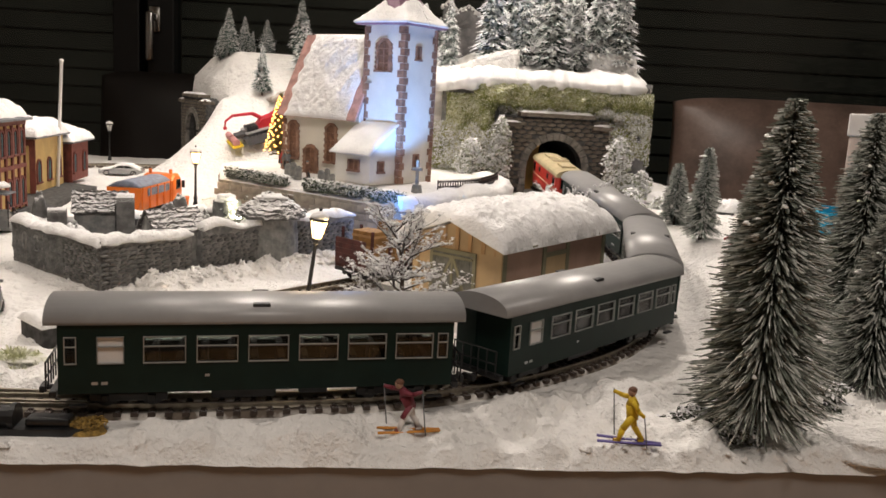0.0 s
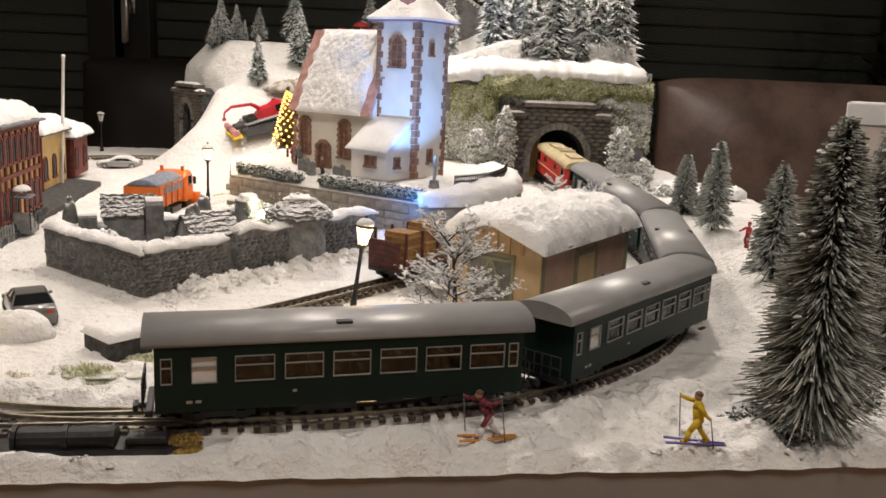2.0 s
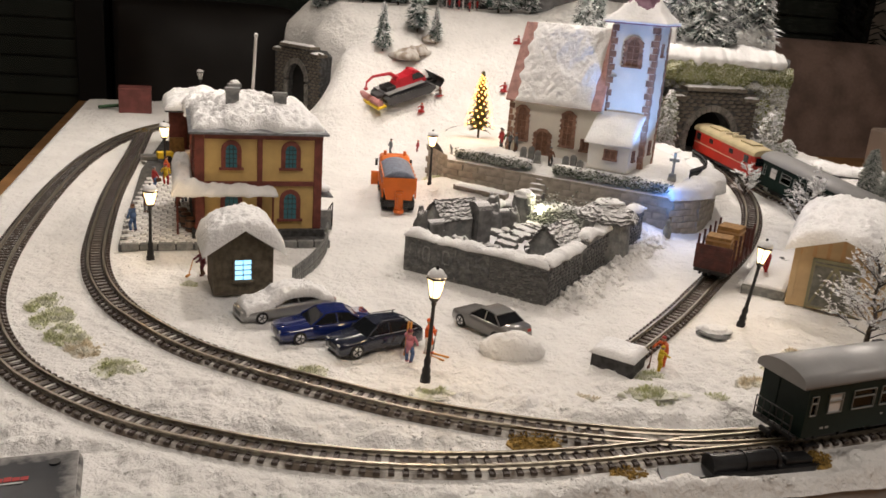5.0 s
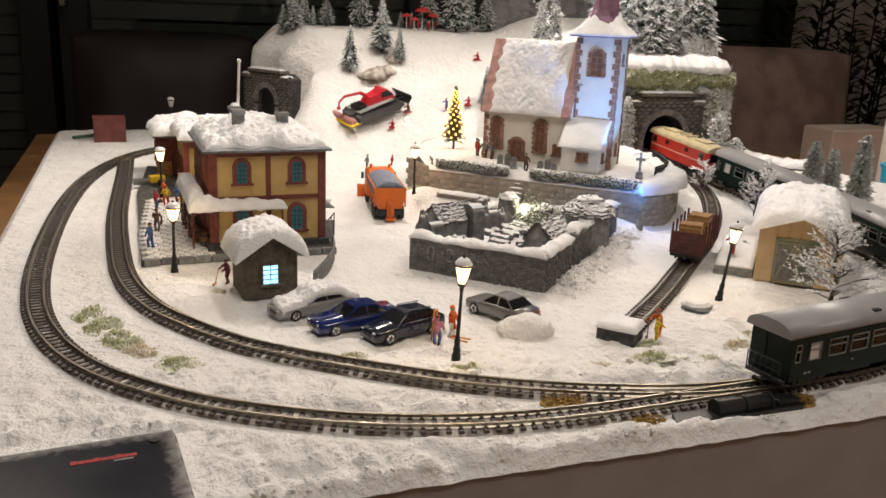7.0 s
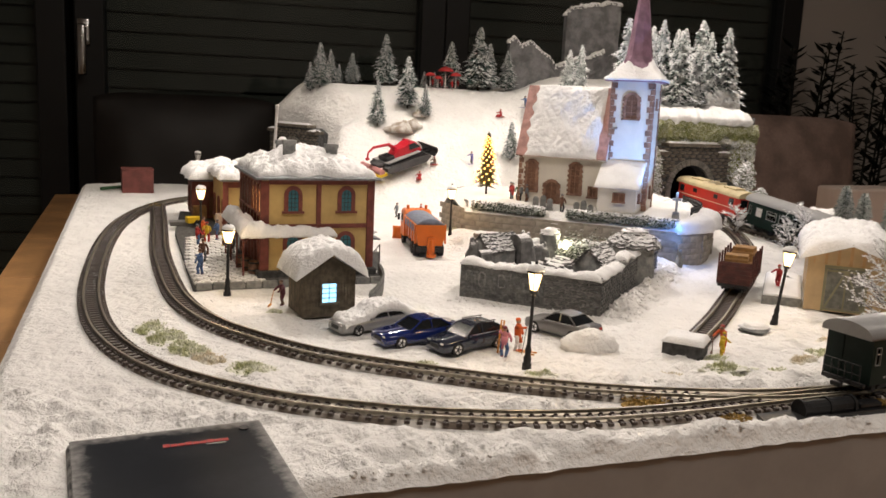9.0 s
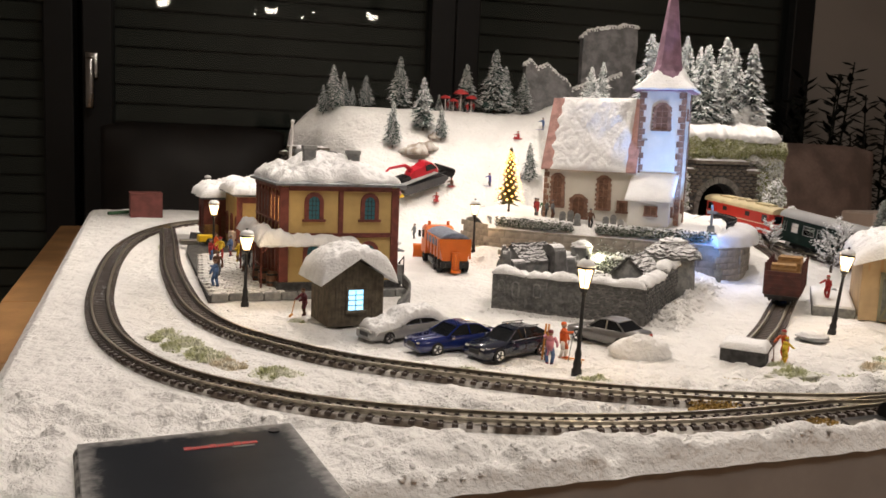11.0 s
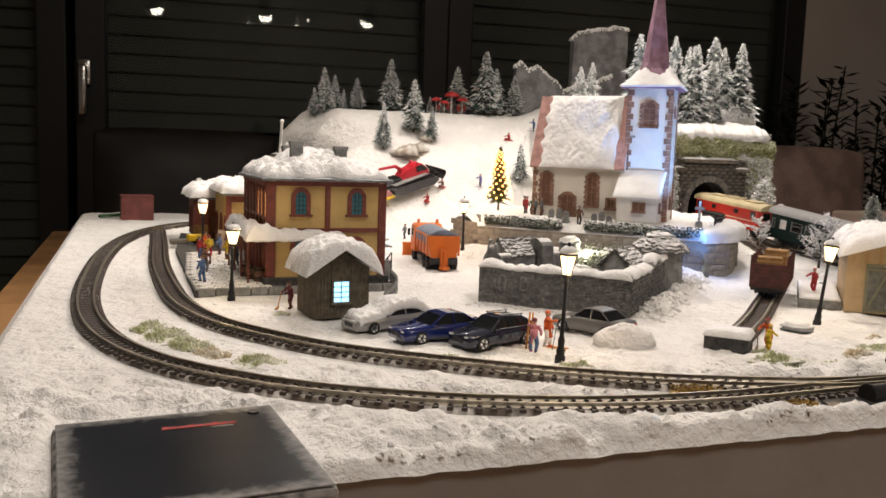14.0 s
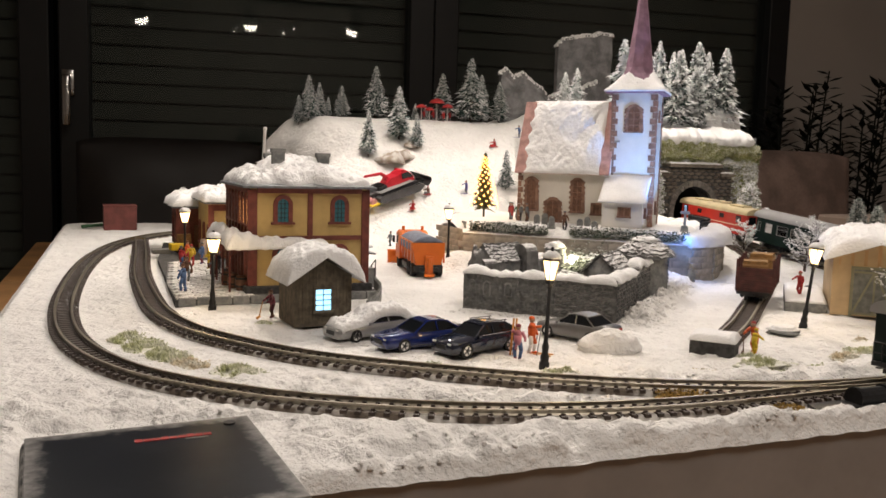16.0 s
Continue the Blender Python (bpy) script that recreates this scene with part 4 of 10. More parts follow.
box(bm, SW + 0.0018, 0.018, PH - 0.0082, SW + 0.0120, 0.036, PH - 0.0070, 0.0003, m=pose(0, 0, 0, 0, 4, 0))
hood = part("door_hood", bm, GREYROOF, station)
bm = B()
mound(bm, SW + 0.0070, 0.027, PH - 0.0098, 0.0055, 0.0095, 0.0038, 12)
part("hood_snow", bm, SNOW_SOFT, hood, smooth=True)
# low wing and goods hall behind the platform
def wing_block(x0, x1, y0, y1, h, top, thick, seed, mat, label):
    bm = B()
    box(bm, x0, y0, 0.0, x1, y1, h)
    wing = part("wing_wall", bm, mat, station, label)
    for x in (x0, (x0 + x1) / 2, x1):
        bm = B()
        box(bm, x - 0.0026, y0 - 0.0014, 0.0, x + 0.0026, y0 + 0.0002, h - 0.0005)
        part("pilaster", bm, REDTRIM, wing)
    bm = B()
    box(bm, x0 - 0.0010, y0 - 0.0020, h - 0.0060, x1 + 0.0010, y0 - 0.0015, h - 0.0005)
    part("cornice", bm, REDTRIM, wing)
    n = max(2, int((y1 - y0) / 0.030))
    for k in range(n):
        y = y0 + (y1 - y0) * (k + 0.5) / n
        opening(wing, pose(x1, y, 0.009) @ RIGHT_FACE, 0.0090, 0.0200, REDTRIM, STWIN, 0.0018, bars=(1, 3), bar_mat=BLACK)
        opening(wing, pose(x0, y, 0.009) @ LEFT_FACE, 0.0090, 0.0200, REDTRIM, BROWNPLASTIC, 0.0018, bars=(1, 3), bar_mat=REDTRIM)
    opening(wing, pose(x0 + (x1 - x0) * 0.25, y0, 0.002), 0.0085, 0.0210, REDTRIM, BROWNPLASTIC, 0.0018, flat=True, bars=(1, 0), name="door")
    opening(wing, pose(x0 + (x1 - x0) * 0.75, y0, 0.009), 0.0085, 0.0180, REDTRIM, STWIN, 0.0018, bars=(1, 3), bar_mat=BLACK)
    bm = B()
    box(bm, x0 - 0.0060, y0 - 0.0070, h + 0.0002, x1 + 0.0060, y1 + 0.0050, h + 0.0020, 0.0004)
    wr = part("wing_roof", bm, GREYROOF, station)
    bm = B()
    slab(bm, hip_snow(x0 - 0.0075, x1 + 0.0070, y0 - 0.0090, y1 + 0.0060, h + 0.0021, top, thick, seed), 44, 44)
    part("wing_snow", bm, SNOW_SOFT, wr, "lumpy snow over the low wing", True)


wing_block(-0.0165, 0.0600, 0.304, 0.372, 0.0400, 0.0540, 0.0085, 8.0, REDTRIM, "single-storey red-brown wing")
wing_block(0.0020, 0.0560, 0.205, 0.2955, 0.0500, 0.0610, 0.0080, 11.0, YELLOWWALL, "ochre goods hall with red trim")

# ---- little hut with a lit window ----
HUT = yaw(-0.3805, 0.4580, 0.0, 11.0)
hut = thing("lineside_hut", "small dark wooden hut with snowy roof and bluish lit window", "hut", HUT)
HW, HD, HH, HR = 0.0350, 0.0330, 0.0300, 0.0400
bm = B()
gable_box(bm, 0, HW, 0, HD, HH, HR, along="y")
hut_wall = part("wall", bm, DARKWOOD, hut)
for k in range(17):
    x = 0.0008 + k * (HW - 0.0016) / 16
    top = HH + (HR - HH) * (1 - abs(2 * x / HW - 1)) - 0.0006
    bm = B()
    box(bm, x - 0.00035, -0.0004, 0.001, x + 0.00035, 0.0002, top)
    part("cover_strip", bm, DARKWOOD, hut_wall)
opening(hut, pose(HW * 0.49, -0.0002, 0.0095), 0.0095, 0.0125, DARKWOOD, HUTWIN, 0.0013, flat=True, bars=(1, 3), bar_mat=DARKWOOD)
bm = B()
for s in (-1, 1):
    def rf(u, v, s=s):
        x = HW / 2 + s * (HW / 2 + 0.0052) * u
        z = HR + 0.001 - (HR - HH + 0.0030) * u * 1.05
        y = -0.0055 + (HD + 0.011) * v
        return ((x, y, z + 0.0009), (x, y, z)) if s > 0 else ((x, y, z + 0.0009), (x, y, z))
    slab(bm, rf, 2, 2)
hut_roof = part("roof", bm, DARKWOOD, hut)
bm = B()
gable_snow(bm, -0.0066, HW + 0.0066, -0.0076, HD + 0.0066, HH - 0.0040, HR + 0.0018, 0.0098, 0.0024, nu=60, nv=54, seed=3.0)
part("roof_snow", bm, SNOW_SOFT, hut_roof, "thick rounded cap of snow", True)
bulb(HUT @ Vector((HW / 2, -0.010, 0.014)), 0.0002, (0.5, 0.8, 1.0))

# ---- goods shed ----
SHD = yaw(-0.0105, 0.4560, 0.0, -37.0)
shed = thing("goods_shed", "buff timber goods shed with green-grey doors and snowy roof", "shed", SHD)
GW, GD, GH, GR = 0.0560, 0.1150, 0.0400, 0.0500
bm = B()
gable_box(bm, 0, GW, 0, GD, GH, GR, along="y")
shed_wall = part("wall", bm, SHEDWALL, shed)
bm = B()
box(bm, GW - 0.0002, 0.004, 0.002, GW + 0.0006, GD - 0.004, GH - 0.002)
part("side_cladding", bm, SHEDROSE, shed_wall, "rose-brown cladding")
for x0, x1, z0, z1 in ((-0.0006, 0.0030, 0, GH), (GW - 0.0030, GW + 0.0010, 0, GH), (0.0112, 0.0130, 0, 0.034), (0.0390, 0.0408, 0, 0.034), (0.0112, 0.0408, 0.0325, 0.0345)):
    bm = B()
    box(bm, x0, -0.0010, z0, x1, 0.0004, z1)
    part("post", bm, SHEDWALL if z1 > 0.036 else SHEDTRIM, shed_wall)
bm = B()
box(bm, 0.0131, -0.0001, 0.0010, 0.0389, 0.0003, 0.0327)
door = part("shed_door", bm, SHEDDOOR, shed, "grey boarded double door")
for k in range(15):
    x = 0.0131 + k * 0.00172
    bm = B()
    box(bm, x, -0.0007, 0.0012, x + 0.00155, -0.0001, 0.0325)
    part("board", bm, SHEDDOOR, door)
bm = B()
for a, b in (((0.0132, 0.002), (0.0258, 0.031)), ((0.0262, 0.031), (0.0388, 0.002))):
    d = math.hypot(b[0] - a[0], b[1] - a[1])
    box(bm, 0, -0.0014, -0.0007, d, -0.0007, 0.0007, m=pose(a[0], 0, a[1], 0, -math.degrees(math.atan2(b[1] - a[1], b[0] - a[0])), 0))
box(bm, 0.0132, -0.0013, 0.0012, 0.0388, -0.0007, 0.0026)
box(bm, 0.0132, -0.0013, 0.0300, 0.0388, -0.0007, 0.0314)
box(bm, 0.0254, -0.0013, 0.0026, 0.0266, -0.0007, 0.0300)
part("door_brace", bm, SHEDTRIM, door)
for y in (0.0, 0.040, 0.066, 0.111):
    bm = B()
    box(bm, GW, y, 0.0, GW + 0.0014, y + 0.0035, GH - 0.001)
    part("post", bm, SHEDTRIM, shed_wall)
bm = B()
box(bm, GW, 0.0435, 0.0, GW + 0.0010, 0.066, 0.030)
part("side_door", bm, SHEDWALL, shed)
bm = B()
box(bm, GW, 0.0435, 0.0301, GW + 0.0016, 0.0655, 0.0326)
part("lintel", bm, SHEDTRIM, shed_wall)
for k in range(7):
    bm = B()
    x = 0.002 + k * (GW - 0.006) / 6
    top = GH + (GR - GH) * (1 - abs(2 * (x + 0.001) / GW - 1)) - 0.001
    box(bm, x, -0.0008, 0.0350, x + 0.0022, 0.0002, top)
    part("gable_strut", bm, WOOD, shed_wall)
bm = B()
for s in (-1, 1):
    def rf(u, v, s=s):
        x = GW / 2 + s * (GW / 2 + 0.0060) * u
        z = GR + 0.0008 - (GR - GH + 0.0022) * u
        y = -0.0075 + (GD + 0.0150) * v
        return ((x, y, z + 0.0010), (x, y, z))
    slab(bm, rf, 2, 2)
shed_roof = part("roof", bm, SHEDTRIM, shed)
bm = B()
gable_snow(bm, -0.0068, GW + 0.0068, -0.0085, GD + 0.0085, GH - 0.0016, GR + 0.0008, 0.0105, 0.0034, nu=60, nv=96, seed=6.0)
part("roof_snow", bm, SNOW_SOFT, shed_roof, "thick rounded snow sheet", True)
bm = B()
box(bm, -0.030, 0.006, -0.004, -0.0015, GD - 0.006, 0.0055, 0.0008)
ramp = part("loading_ramp", bm, STONE, shed, "low stone loading platform")
bm = B()
slab(bm, lambda u, v: ((-0.0295 + 0.0275 * u, 0.0065 + (GD - 0.013) * v, 0.0057 + 0.0012 * (1 - abs(2 * u - 1) ** 6) * (1 + 0.6 * ns(u * 3, v * 12, 4))), (-0.0295 + 0.0275 * u, 0.0065 + (GD - 0.013) * v, 0.0050)), 8, 26)
part("ramp_snow", bm, SNOW_SOFT, ramp, smooth=True)

# ---- pieces laid in courses ----
def stone_mesh(bm, w, h, d, seed, rough=0.18):
    """An irregular rounded block, its face towards -y, centred on x, z."""
    rnd = random.Random(seed)
    n = 7
    pts = []
    for i in range(n):
        a = 2 * math.pi * i / n + rnd.uniform(-0.2, 0.2)
        k = 1 / max(abs(math.cos(a)), abs(math.sin(a))) ** 0.7
        pts.append((0.5 * w * math.cos(a) * k * rnd.uniform(1 - rough, 1.0), 0.5 * h * math.sin(a) * k * rnd.uniform(1 - rough, 1.0)))
    a = [bm.verts.new((x, 0.0, z)) for x, z in pts]
    b = [bm.verts.new((x * 0.78, -d, z * 0.74)) for x, z in pts]
    for i in range(n):
        j = (i + 1) % n
        bm.faces.new((a[i], a[j], b[j], b[i]))
    bm.faces.new(b)


def lay(parent, m, length, height, sw, sh, mat, name="stone", depth=0.0008, variants=5, seed=1, jitter=0.25, square=False, skip=None):
    """Courses of separate stones on a wall face that starts at m and runs along its x; -y is outwards."""
    rnd = random.Random(seed)
    protos = []
    for v in range(variants):
        bm = B()
        if square:
            box(bm, -sw * 0.48, -depth, -sh * 0.45, sw * 0.48, 0, sh * 0.45)
        else:
            stone_mesh(bm, sw * 0.98, sh * 0.96, depth, seed * 31 + v)
        protos.append(mesh_of(name, bm, mat))
    rows = max(1, int(height / sh))
    count = 0
    for r in range(rows):
        x = sw * (0.5 if r % 2 == 0 else 0.15) + rnd.uniform(-0.2, 0.2) * sw * (0 if square else 1)
        while x < length - sw * 0.35:
            k = 1 + rnd.uniform(-jitter, jitter)
            z = (r + 0.5) * sh
            if not (skip and skip(x, z)):
                o = new(name, protos[rnd.randrange(variants)])
                o.parent = parent
                o.matrix_basis = m @ Matrix.LocRotScale((x, 0, z), Euler((0, 0 if square else rnd.uniform(-0.15, 0.15), 0)), (k, rnd.uniform(0.7, 1.3), 1 if square else rnd.uniform(0.85, 1.1)))
                count += 1
            x += sw * k
    return count


def along(a, b, z=0.0):
    """A wall face's frame from a to b: x runs along it, -y looks to the right of the walker's left... outwards."""
    return yaw(a[0], a[1], z, math.degrees(math.atan2(b[1] - a[1], b[0] - a[0])))


def clumps(bm, place, n, size, seed, flat=0.35):
    """Small leafy tufts scattered by place(rnd) -> point."""
    rnd = random.Random(seed)
    for _ in range(n):
        p = Vector(place(rnd))
        q = Euler((rnd.uniform(-0.9, 0.9), rnd.uniform(-0.9, 0.9), rnd.uniform(0, 6.3))).to_matrix()
        s = size * rnd.uniform(0.6, 1.3)
        a = [bm.verts.new(p + q @ Vector(v) * s) for v in ((-1, -0.6, 0), (0.9, -0.5, 0.1), (0.3, 0.9, -flat), (0, 0, 0.6))]
        bm.faces.new((a[0], a[1], a[3]))
        bm.faces.new((a[1], a[2], a[3]))
        bm.faces.new((a[2], a[0], a[3]))
        bm.faces.new((a[2], a[1], a[0]))


def snow_line(bm, a, b, z, w, h, seed=0.0, n=None):
    """A rounded, uneven ridge of snow along a wall top from a to b."""
    a, b = Vector((*a, 0)), Vector((*b, 0))
    d = b - a
    side = Vector((-d.y, d.x, 0)).normalized()
    n = n or max(6, int(d.length / 0.0025))

    def f(u, v):
        p = a + d * u
        k = 1 + 0.35 * ns(p.x, p.y, seed, 120) + 0.2 * ns(p.x, p.y, seed + 2, 300)
        t = math.cos((v - 0.5) * math.pi)
        e = min(1.0, (1 - abs(2 * u - 1)) * d.length / (w * 0.6)) ** 0.5
        q = p + side * (v - 0.5) * w * k
        return ((q.x, q.y, z + max(0.0002, h * k * t ** 0.6 * e)), (q.x, q.y, z - 0.0004))
    slab(bm, f, n, 8)


# ---- churchyard on its walled terrace ----
YZ, EZ = 0.0430, 0.0335
YA, YB, YC = (-0.1915, 0.742), (-0.025, 0.612), (0.050, 0.689)
YARD = [YA, YB, (0.004, 0.622), (0.030, 0.648), YC, (0.064, 0.735), (0.058, 0.800), (0.020, 0.845), (-0.050, 0.900), (-0.130, 0.915), (-0.180, 0.860), (-0.202, 0.795)]


def yard_z(x, y):
    """The yard's height: level round the church, falling to the wall's top."""
    p, least = Vector((x, y)), 1.0
    for a, b in zip(YARD[:6], YARD[1:7]):
        a, b = Vector(a), Vector(b)
        t = min(1.0, max(0.0, (p - a).dot(b - a) / (b - a).length_squared))
        least = min(least, (p - a.lerp(b, t)).length)
    return EZ + (YZ - EZ) * ease(least / 0.032)


yard = thing("churchyard_terrace", "walled snowy terrace of sandstone blocks round the church", "terrace", kind="structure")
bm = B()
prism(bm, YARD, -0.004, EZ - 0.0024)
part("core", bm, WALLSTONE, yard)
cx, cy = sum(p[0] for p in YARD) / len(YARD), sum(p[1] for p in YARD) / len(YARD)
edge = spline([(*p, 0) for p in YARD + [YARD[0]]], 0.006)
edge = [Vector((*p, 0)) for a, b in zip(YARD, YARD[1:] + YARD[:1]) for p in [Vector(a).lerp(Vector(b), k / 8) for k in range(8)]]
bm = B()
rings = []
for k in range(25):
    t = k / 24
    row = []
    for p in edge:
        q = Vector((cx, cy, 0)).lerp(p, t)
        fall = ease((t - 0.90) / 0.10)
        row.append(bm.verts.new((q.x, q.y, yard_z(q.x, q.y) - 0.0004 + 0.0018 * ns(q.x, q.y, 3, 50) * (1 - 0.5 * fall) + 0.0008 * ns(q.x, q.y, 5, 160) - 0.0022 * fall)) if k else None)
    rings.append(row)
mid = bm.verts.new((cx, cy, YZ))
n = len(edge)
for i in range(n):
    bm.faces.new((mid, rings[1][i], rings[1][(i + 1) % n]))
    for a, b in zip(rings[1:], rings[2:]):
        bm.faces.new((a[i], b[i], b[(i + 1) % n], a[(i + 1) % n]))
part("snow_cover", bm, SNOW, yard, "trodden snow", True)
FRONT = Vector((YB[0] - YA[0], YB[1] - YA[1]))
FL = FRONT.length
lay(yard, along(YA, YB, 0.0), FL, EZ - 0.002, 0.0150, 0.0058, WALLSTONE, "block", 0.0010, 4, 5, 0.12, True, skip=lambda x, z: 0.083 < x < 0.099)
for a, b in zip(YARD[1:6], YARD[2:7]):
    lay(yard, along(a, b, 0.0), (Vector(b) - Vector(a)).length, EZ - 0.002, 0.0130, 0.0055, WALLSTONE, "block", 0.0010, 4, 9, 0.15, True)
lay(yard, along(YARD[-1], YA, 0.0), (Vector(YA) - Vector(YARD[-1])).length, YZ - 0.003, 0.0140, 0.0058, WALLSTONE, "block", 0.0010, 4, 12, 0.12, True)


def on_front(s, back=0.0):
    d = FRONT.normalized()
    return (YA[0] + d.x * s - d.y * back, YA[1] + d.y * s + d.x * back)


# steps through the front wall
for k in range(6):
    bm = B()
    box(bm, 0.0840, -0.0120 + 0.0030 * k, 0.008, 0.0985, 0.0120, 0.0110 + 0.0042 * k, 0.0004, m=along(YA, YB))
    part("step", bm, WALLSTONE, yard)
    bm = B()
    mound(bm, *on_front(0.0912, -0.0105 + 0.0030 * k), 0.0110 + 0.0042 * k, 0.0070, 0.0020, 0.0010, 10, rz=-0.66)
    part("step_snow", bm, SNOW_SOFT, yard, smooth=True)


def hedge(a, b, label):
    h = thing("hedge", label, "hedge", pose(*a, EZ + 0.0004), group="churchyard hedges")
    d = Vector(b) - Vector(a)
    s = Vector((-d.y, d.x)).normalized()

    def spot(r):
        t, w, z = r.random(), r.uniform(-0.0050, 0.0050), abs(r.gauss(0.0035, 0.0026))
        p = d * t + s * w
        return (p.x, p.y, min(z, 0.0085))
    bm = B()
    clumps(bm, spot, int(d.length * 26000), 0.0013, int(abs(a[0]) * 1000))
    part("leaves", bm, HEDGE, h, "clipped dark green foliage dusted with snow")
    bm = B()
    snow_line(bm, (s.x * 0.002, s.y * 0.002), (d.x + s.x * 0.002, d.y + s.y * 0.002), 0.0068, 0.0075, 0.0022, 3.0)
    part("snow", bm, SNOW_SOFT, h, smooth=True)


hedge(on_front(0.004, 0.006), on_front(0.080, 0.006), "low dark hedge dusted with snow on the churchyard wall")
hedge(on_front(0.102, 0.006), on_front(FL - 0.003, 0.006), "low dark hedge lit blue by a lamp on the churchyard wall")

# thick snow over the rounded wall end
line = spline([(-0.030, 0.620, 0), (0.000, 0.632, 0), (0.024, 0.656, 0), (0.040, 0.692, 0), (0.050, 0.735, 0), (0.045, 0.795, 0), (0.012, 0.835, 0)], 0.003)
bm = B()


def roll(u, v):
    i = min(len(line) - 1, int(u * (len(line) - 1)))
    p = line[i]
    d = (line[min(i + 1, len(line) - 1)] - line[max(i - 1, 0)]).normalized()
    side = Vector((d.y, -d.x, 0))
    k = (0.55 + 0.45 * ease(u * 5)) * ease((1 - u) * 6) ** 0.5 * (1 + 0.30 * ns(p.x, p.y, 3, 55) + 0.12 * ns(p.x, p.y, v * 2, 190))
    a = (v - 0.5) * math.pi
    q = p + side * math.sin(a) * 0.0150 * k
    return ((q.x, q.y, EZ - 0.001 + 0.0130 * k * max(0.0, math.cos(a)) ** 0.7), (q.x, q.y, EZ - 0.0040))


slab(bm, roll, len(line) - 1, 16)
solo("snow_bank", bm, SNOW_SOFT, "thick bank of snow along the churchyard wall top", "snow bank", smooth=True)


def rail_fence(name, pts, z, height, gap, label, mat=STONE, lean=0.0, rails=(0.35, 0.8), width=0.0011, tip=True):
    f = thing(name, label, "fence", pose(*pts[0][:2], 0))
    o = Vector((*pts[0][:2], 0))
    line = [p - o + Vector((0, 0, z)) for p in spline([(*p[:2], 0) for p in pts], gap)]
    proto = None
    for i, p in enumerate(line):
        d = line[min(i + 1, len(line) - 1)] - line[max(i - 1, 0)]
        m = pose(p.x, p.y, p.z, 0, lean, math.degrees(math.atan2(d.y, d.x)))
        if proto is None:
            bm = B()
            box(bm, -width / 2, -0.0004, -0.003, width / 2, 0.0004, height * 0.86)
            if tip:
                prism(bm, [(-width / 2, height * 0.86), (width / 2, height * 0.86), (0, height)], -0.0004, 0.0004, m=FACE_Y)
            proto = part("picket", bm, mat, f)
            proto.matrix_basis = m
        else:
            again(proto, m)
    for k in rails:
        bm = B()
        sweep(bm, [p + Vector((0, 0, height * k)) for p in line], [(-0.0008, -0.0005), (0.0008, -0.0005), (0.0008, 0.0005), (-0.0008, 0.0005)])
        part("rail", bm, mat, f)
    return f


rail_fence("iron_fence", [(0.000, 0.640), (0.028, 0.668), (0.044, 0.705), (0.052, 0.745)], EZ + 0.0095, 0.0085, 0.0026, "dark iron railing on the churchyard wall", POST, width=0.0007)
rail_fence("picket_fence", [(-0.1870, 0.752), (-0.1850, 0.791), (-0.1790, 0.838), (-0.1660, 0.872), (-0.150, 0.890)], EZ - 0.001, 0.0090, 0.0036, "low grey picket fence round the churchyard corner", STONE)
rail_fence("picket_fence", [(-0.334, 0.478), (-0.322, 0.508), (-0.312, 0.545), (-0.309, 0.583)], 0.0, 0.0125, 0.0036, "weathered grey picket fence beside the hut", STONE, width=0.0022)

# graves, cross and blue lamp
cross = thing("grave_cross", "dark weathered stone cross on a pedestal", "grave cross", pose(-0.016, 0.640, yard_z(-0.016, 0.640), 0, 0, -30))
bm = B()
box(bm, -0.0036, -0.0028, -0.001, 0.0036, 0.0028, 0.0055, 0.0005, taper=0.2)
part("pedestal", bm, STONE, cross)
bm = B()
box(bm, -0.0011, -0.0009, 0.0055, 0.0011, 0.0009, 0.0240, 0.0003)
box(bm, -0.0042, -0.0009, 0.0160, 0.0042, 0.0009, 0.0185, 0.0003)
part("shaft", bm, STONE, cross)
for s, b2, hgt, r in ((0.066, 0.016, 0.011, 10), (0.074, 0.015, 0.013, -8), (0.081, 0.014, 0.011, 20), (0.108, 0.014, 0.010, 5), (0.115, 0.014, 0.012, -12), (0.122, 0.013, 0.009, 4)):
    p = on_front(s, b2 + 0.004)
    st = thing("gravestone", "small grey gravestone in the churchyard snow", "gravestone", pose(p[0], p[1], yard_z(p[0], p[1]), 0, 0, -37 + r), group="gravestones")
    bm = B()
    prism(bm, arch(0.0058, hgt, 6), -0.0009, 0.0009, m=FACE_Y)
    part("slab", bm, STONE, st)
    bm = B()
    box(bm, -0.0036, -0.0016, -0.001, 0.0036, 0.0016, 0.0012, 0.0003)
    part("base", bm, STONE, st)
blue = thing("blue_spotlight", "tiny blue spotlight on the churchyard wall", "lamp", pose(-0.0215, 0.6165, EZ - 0.003))
bm = B()
cyl(bm, (0, 0, -0.004), (0, 0, 0.0030), 0.0011)
part("stem", bm, POST, blue)
bm = B()
cyl(bm, (0, 0, 0.0030), (0.0006, 0.0022, 0.0062), 0.0019, seg=12)
part("lens", bm, glowing("blue_led", (0.04, 0.26, 1.0), 3.0), blue)
led = bpy.data.lights.new("blue_led_spot", "SPOT")
led.energy, led.color, led.spot_size, led.spot_blend, led.shadow_soft_size = 0.95, (0.22, 0.46, 1.0), radians(50), 0.55, 0.002
new("blue_led_spot", led).matrix_world = look((-0.0270, 0.5840, EZ + 0.012), (-0.0310, 0.690, YZ + 0.080))
bulb((-0.0340, 0.5990, EZ + 0.006), 0.0260, (0.02, 0.27, 1.0), 0.0015, "blue_led_glow")

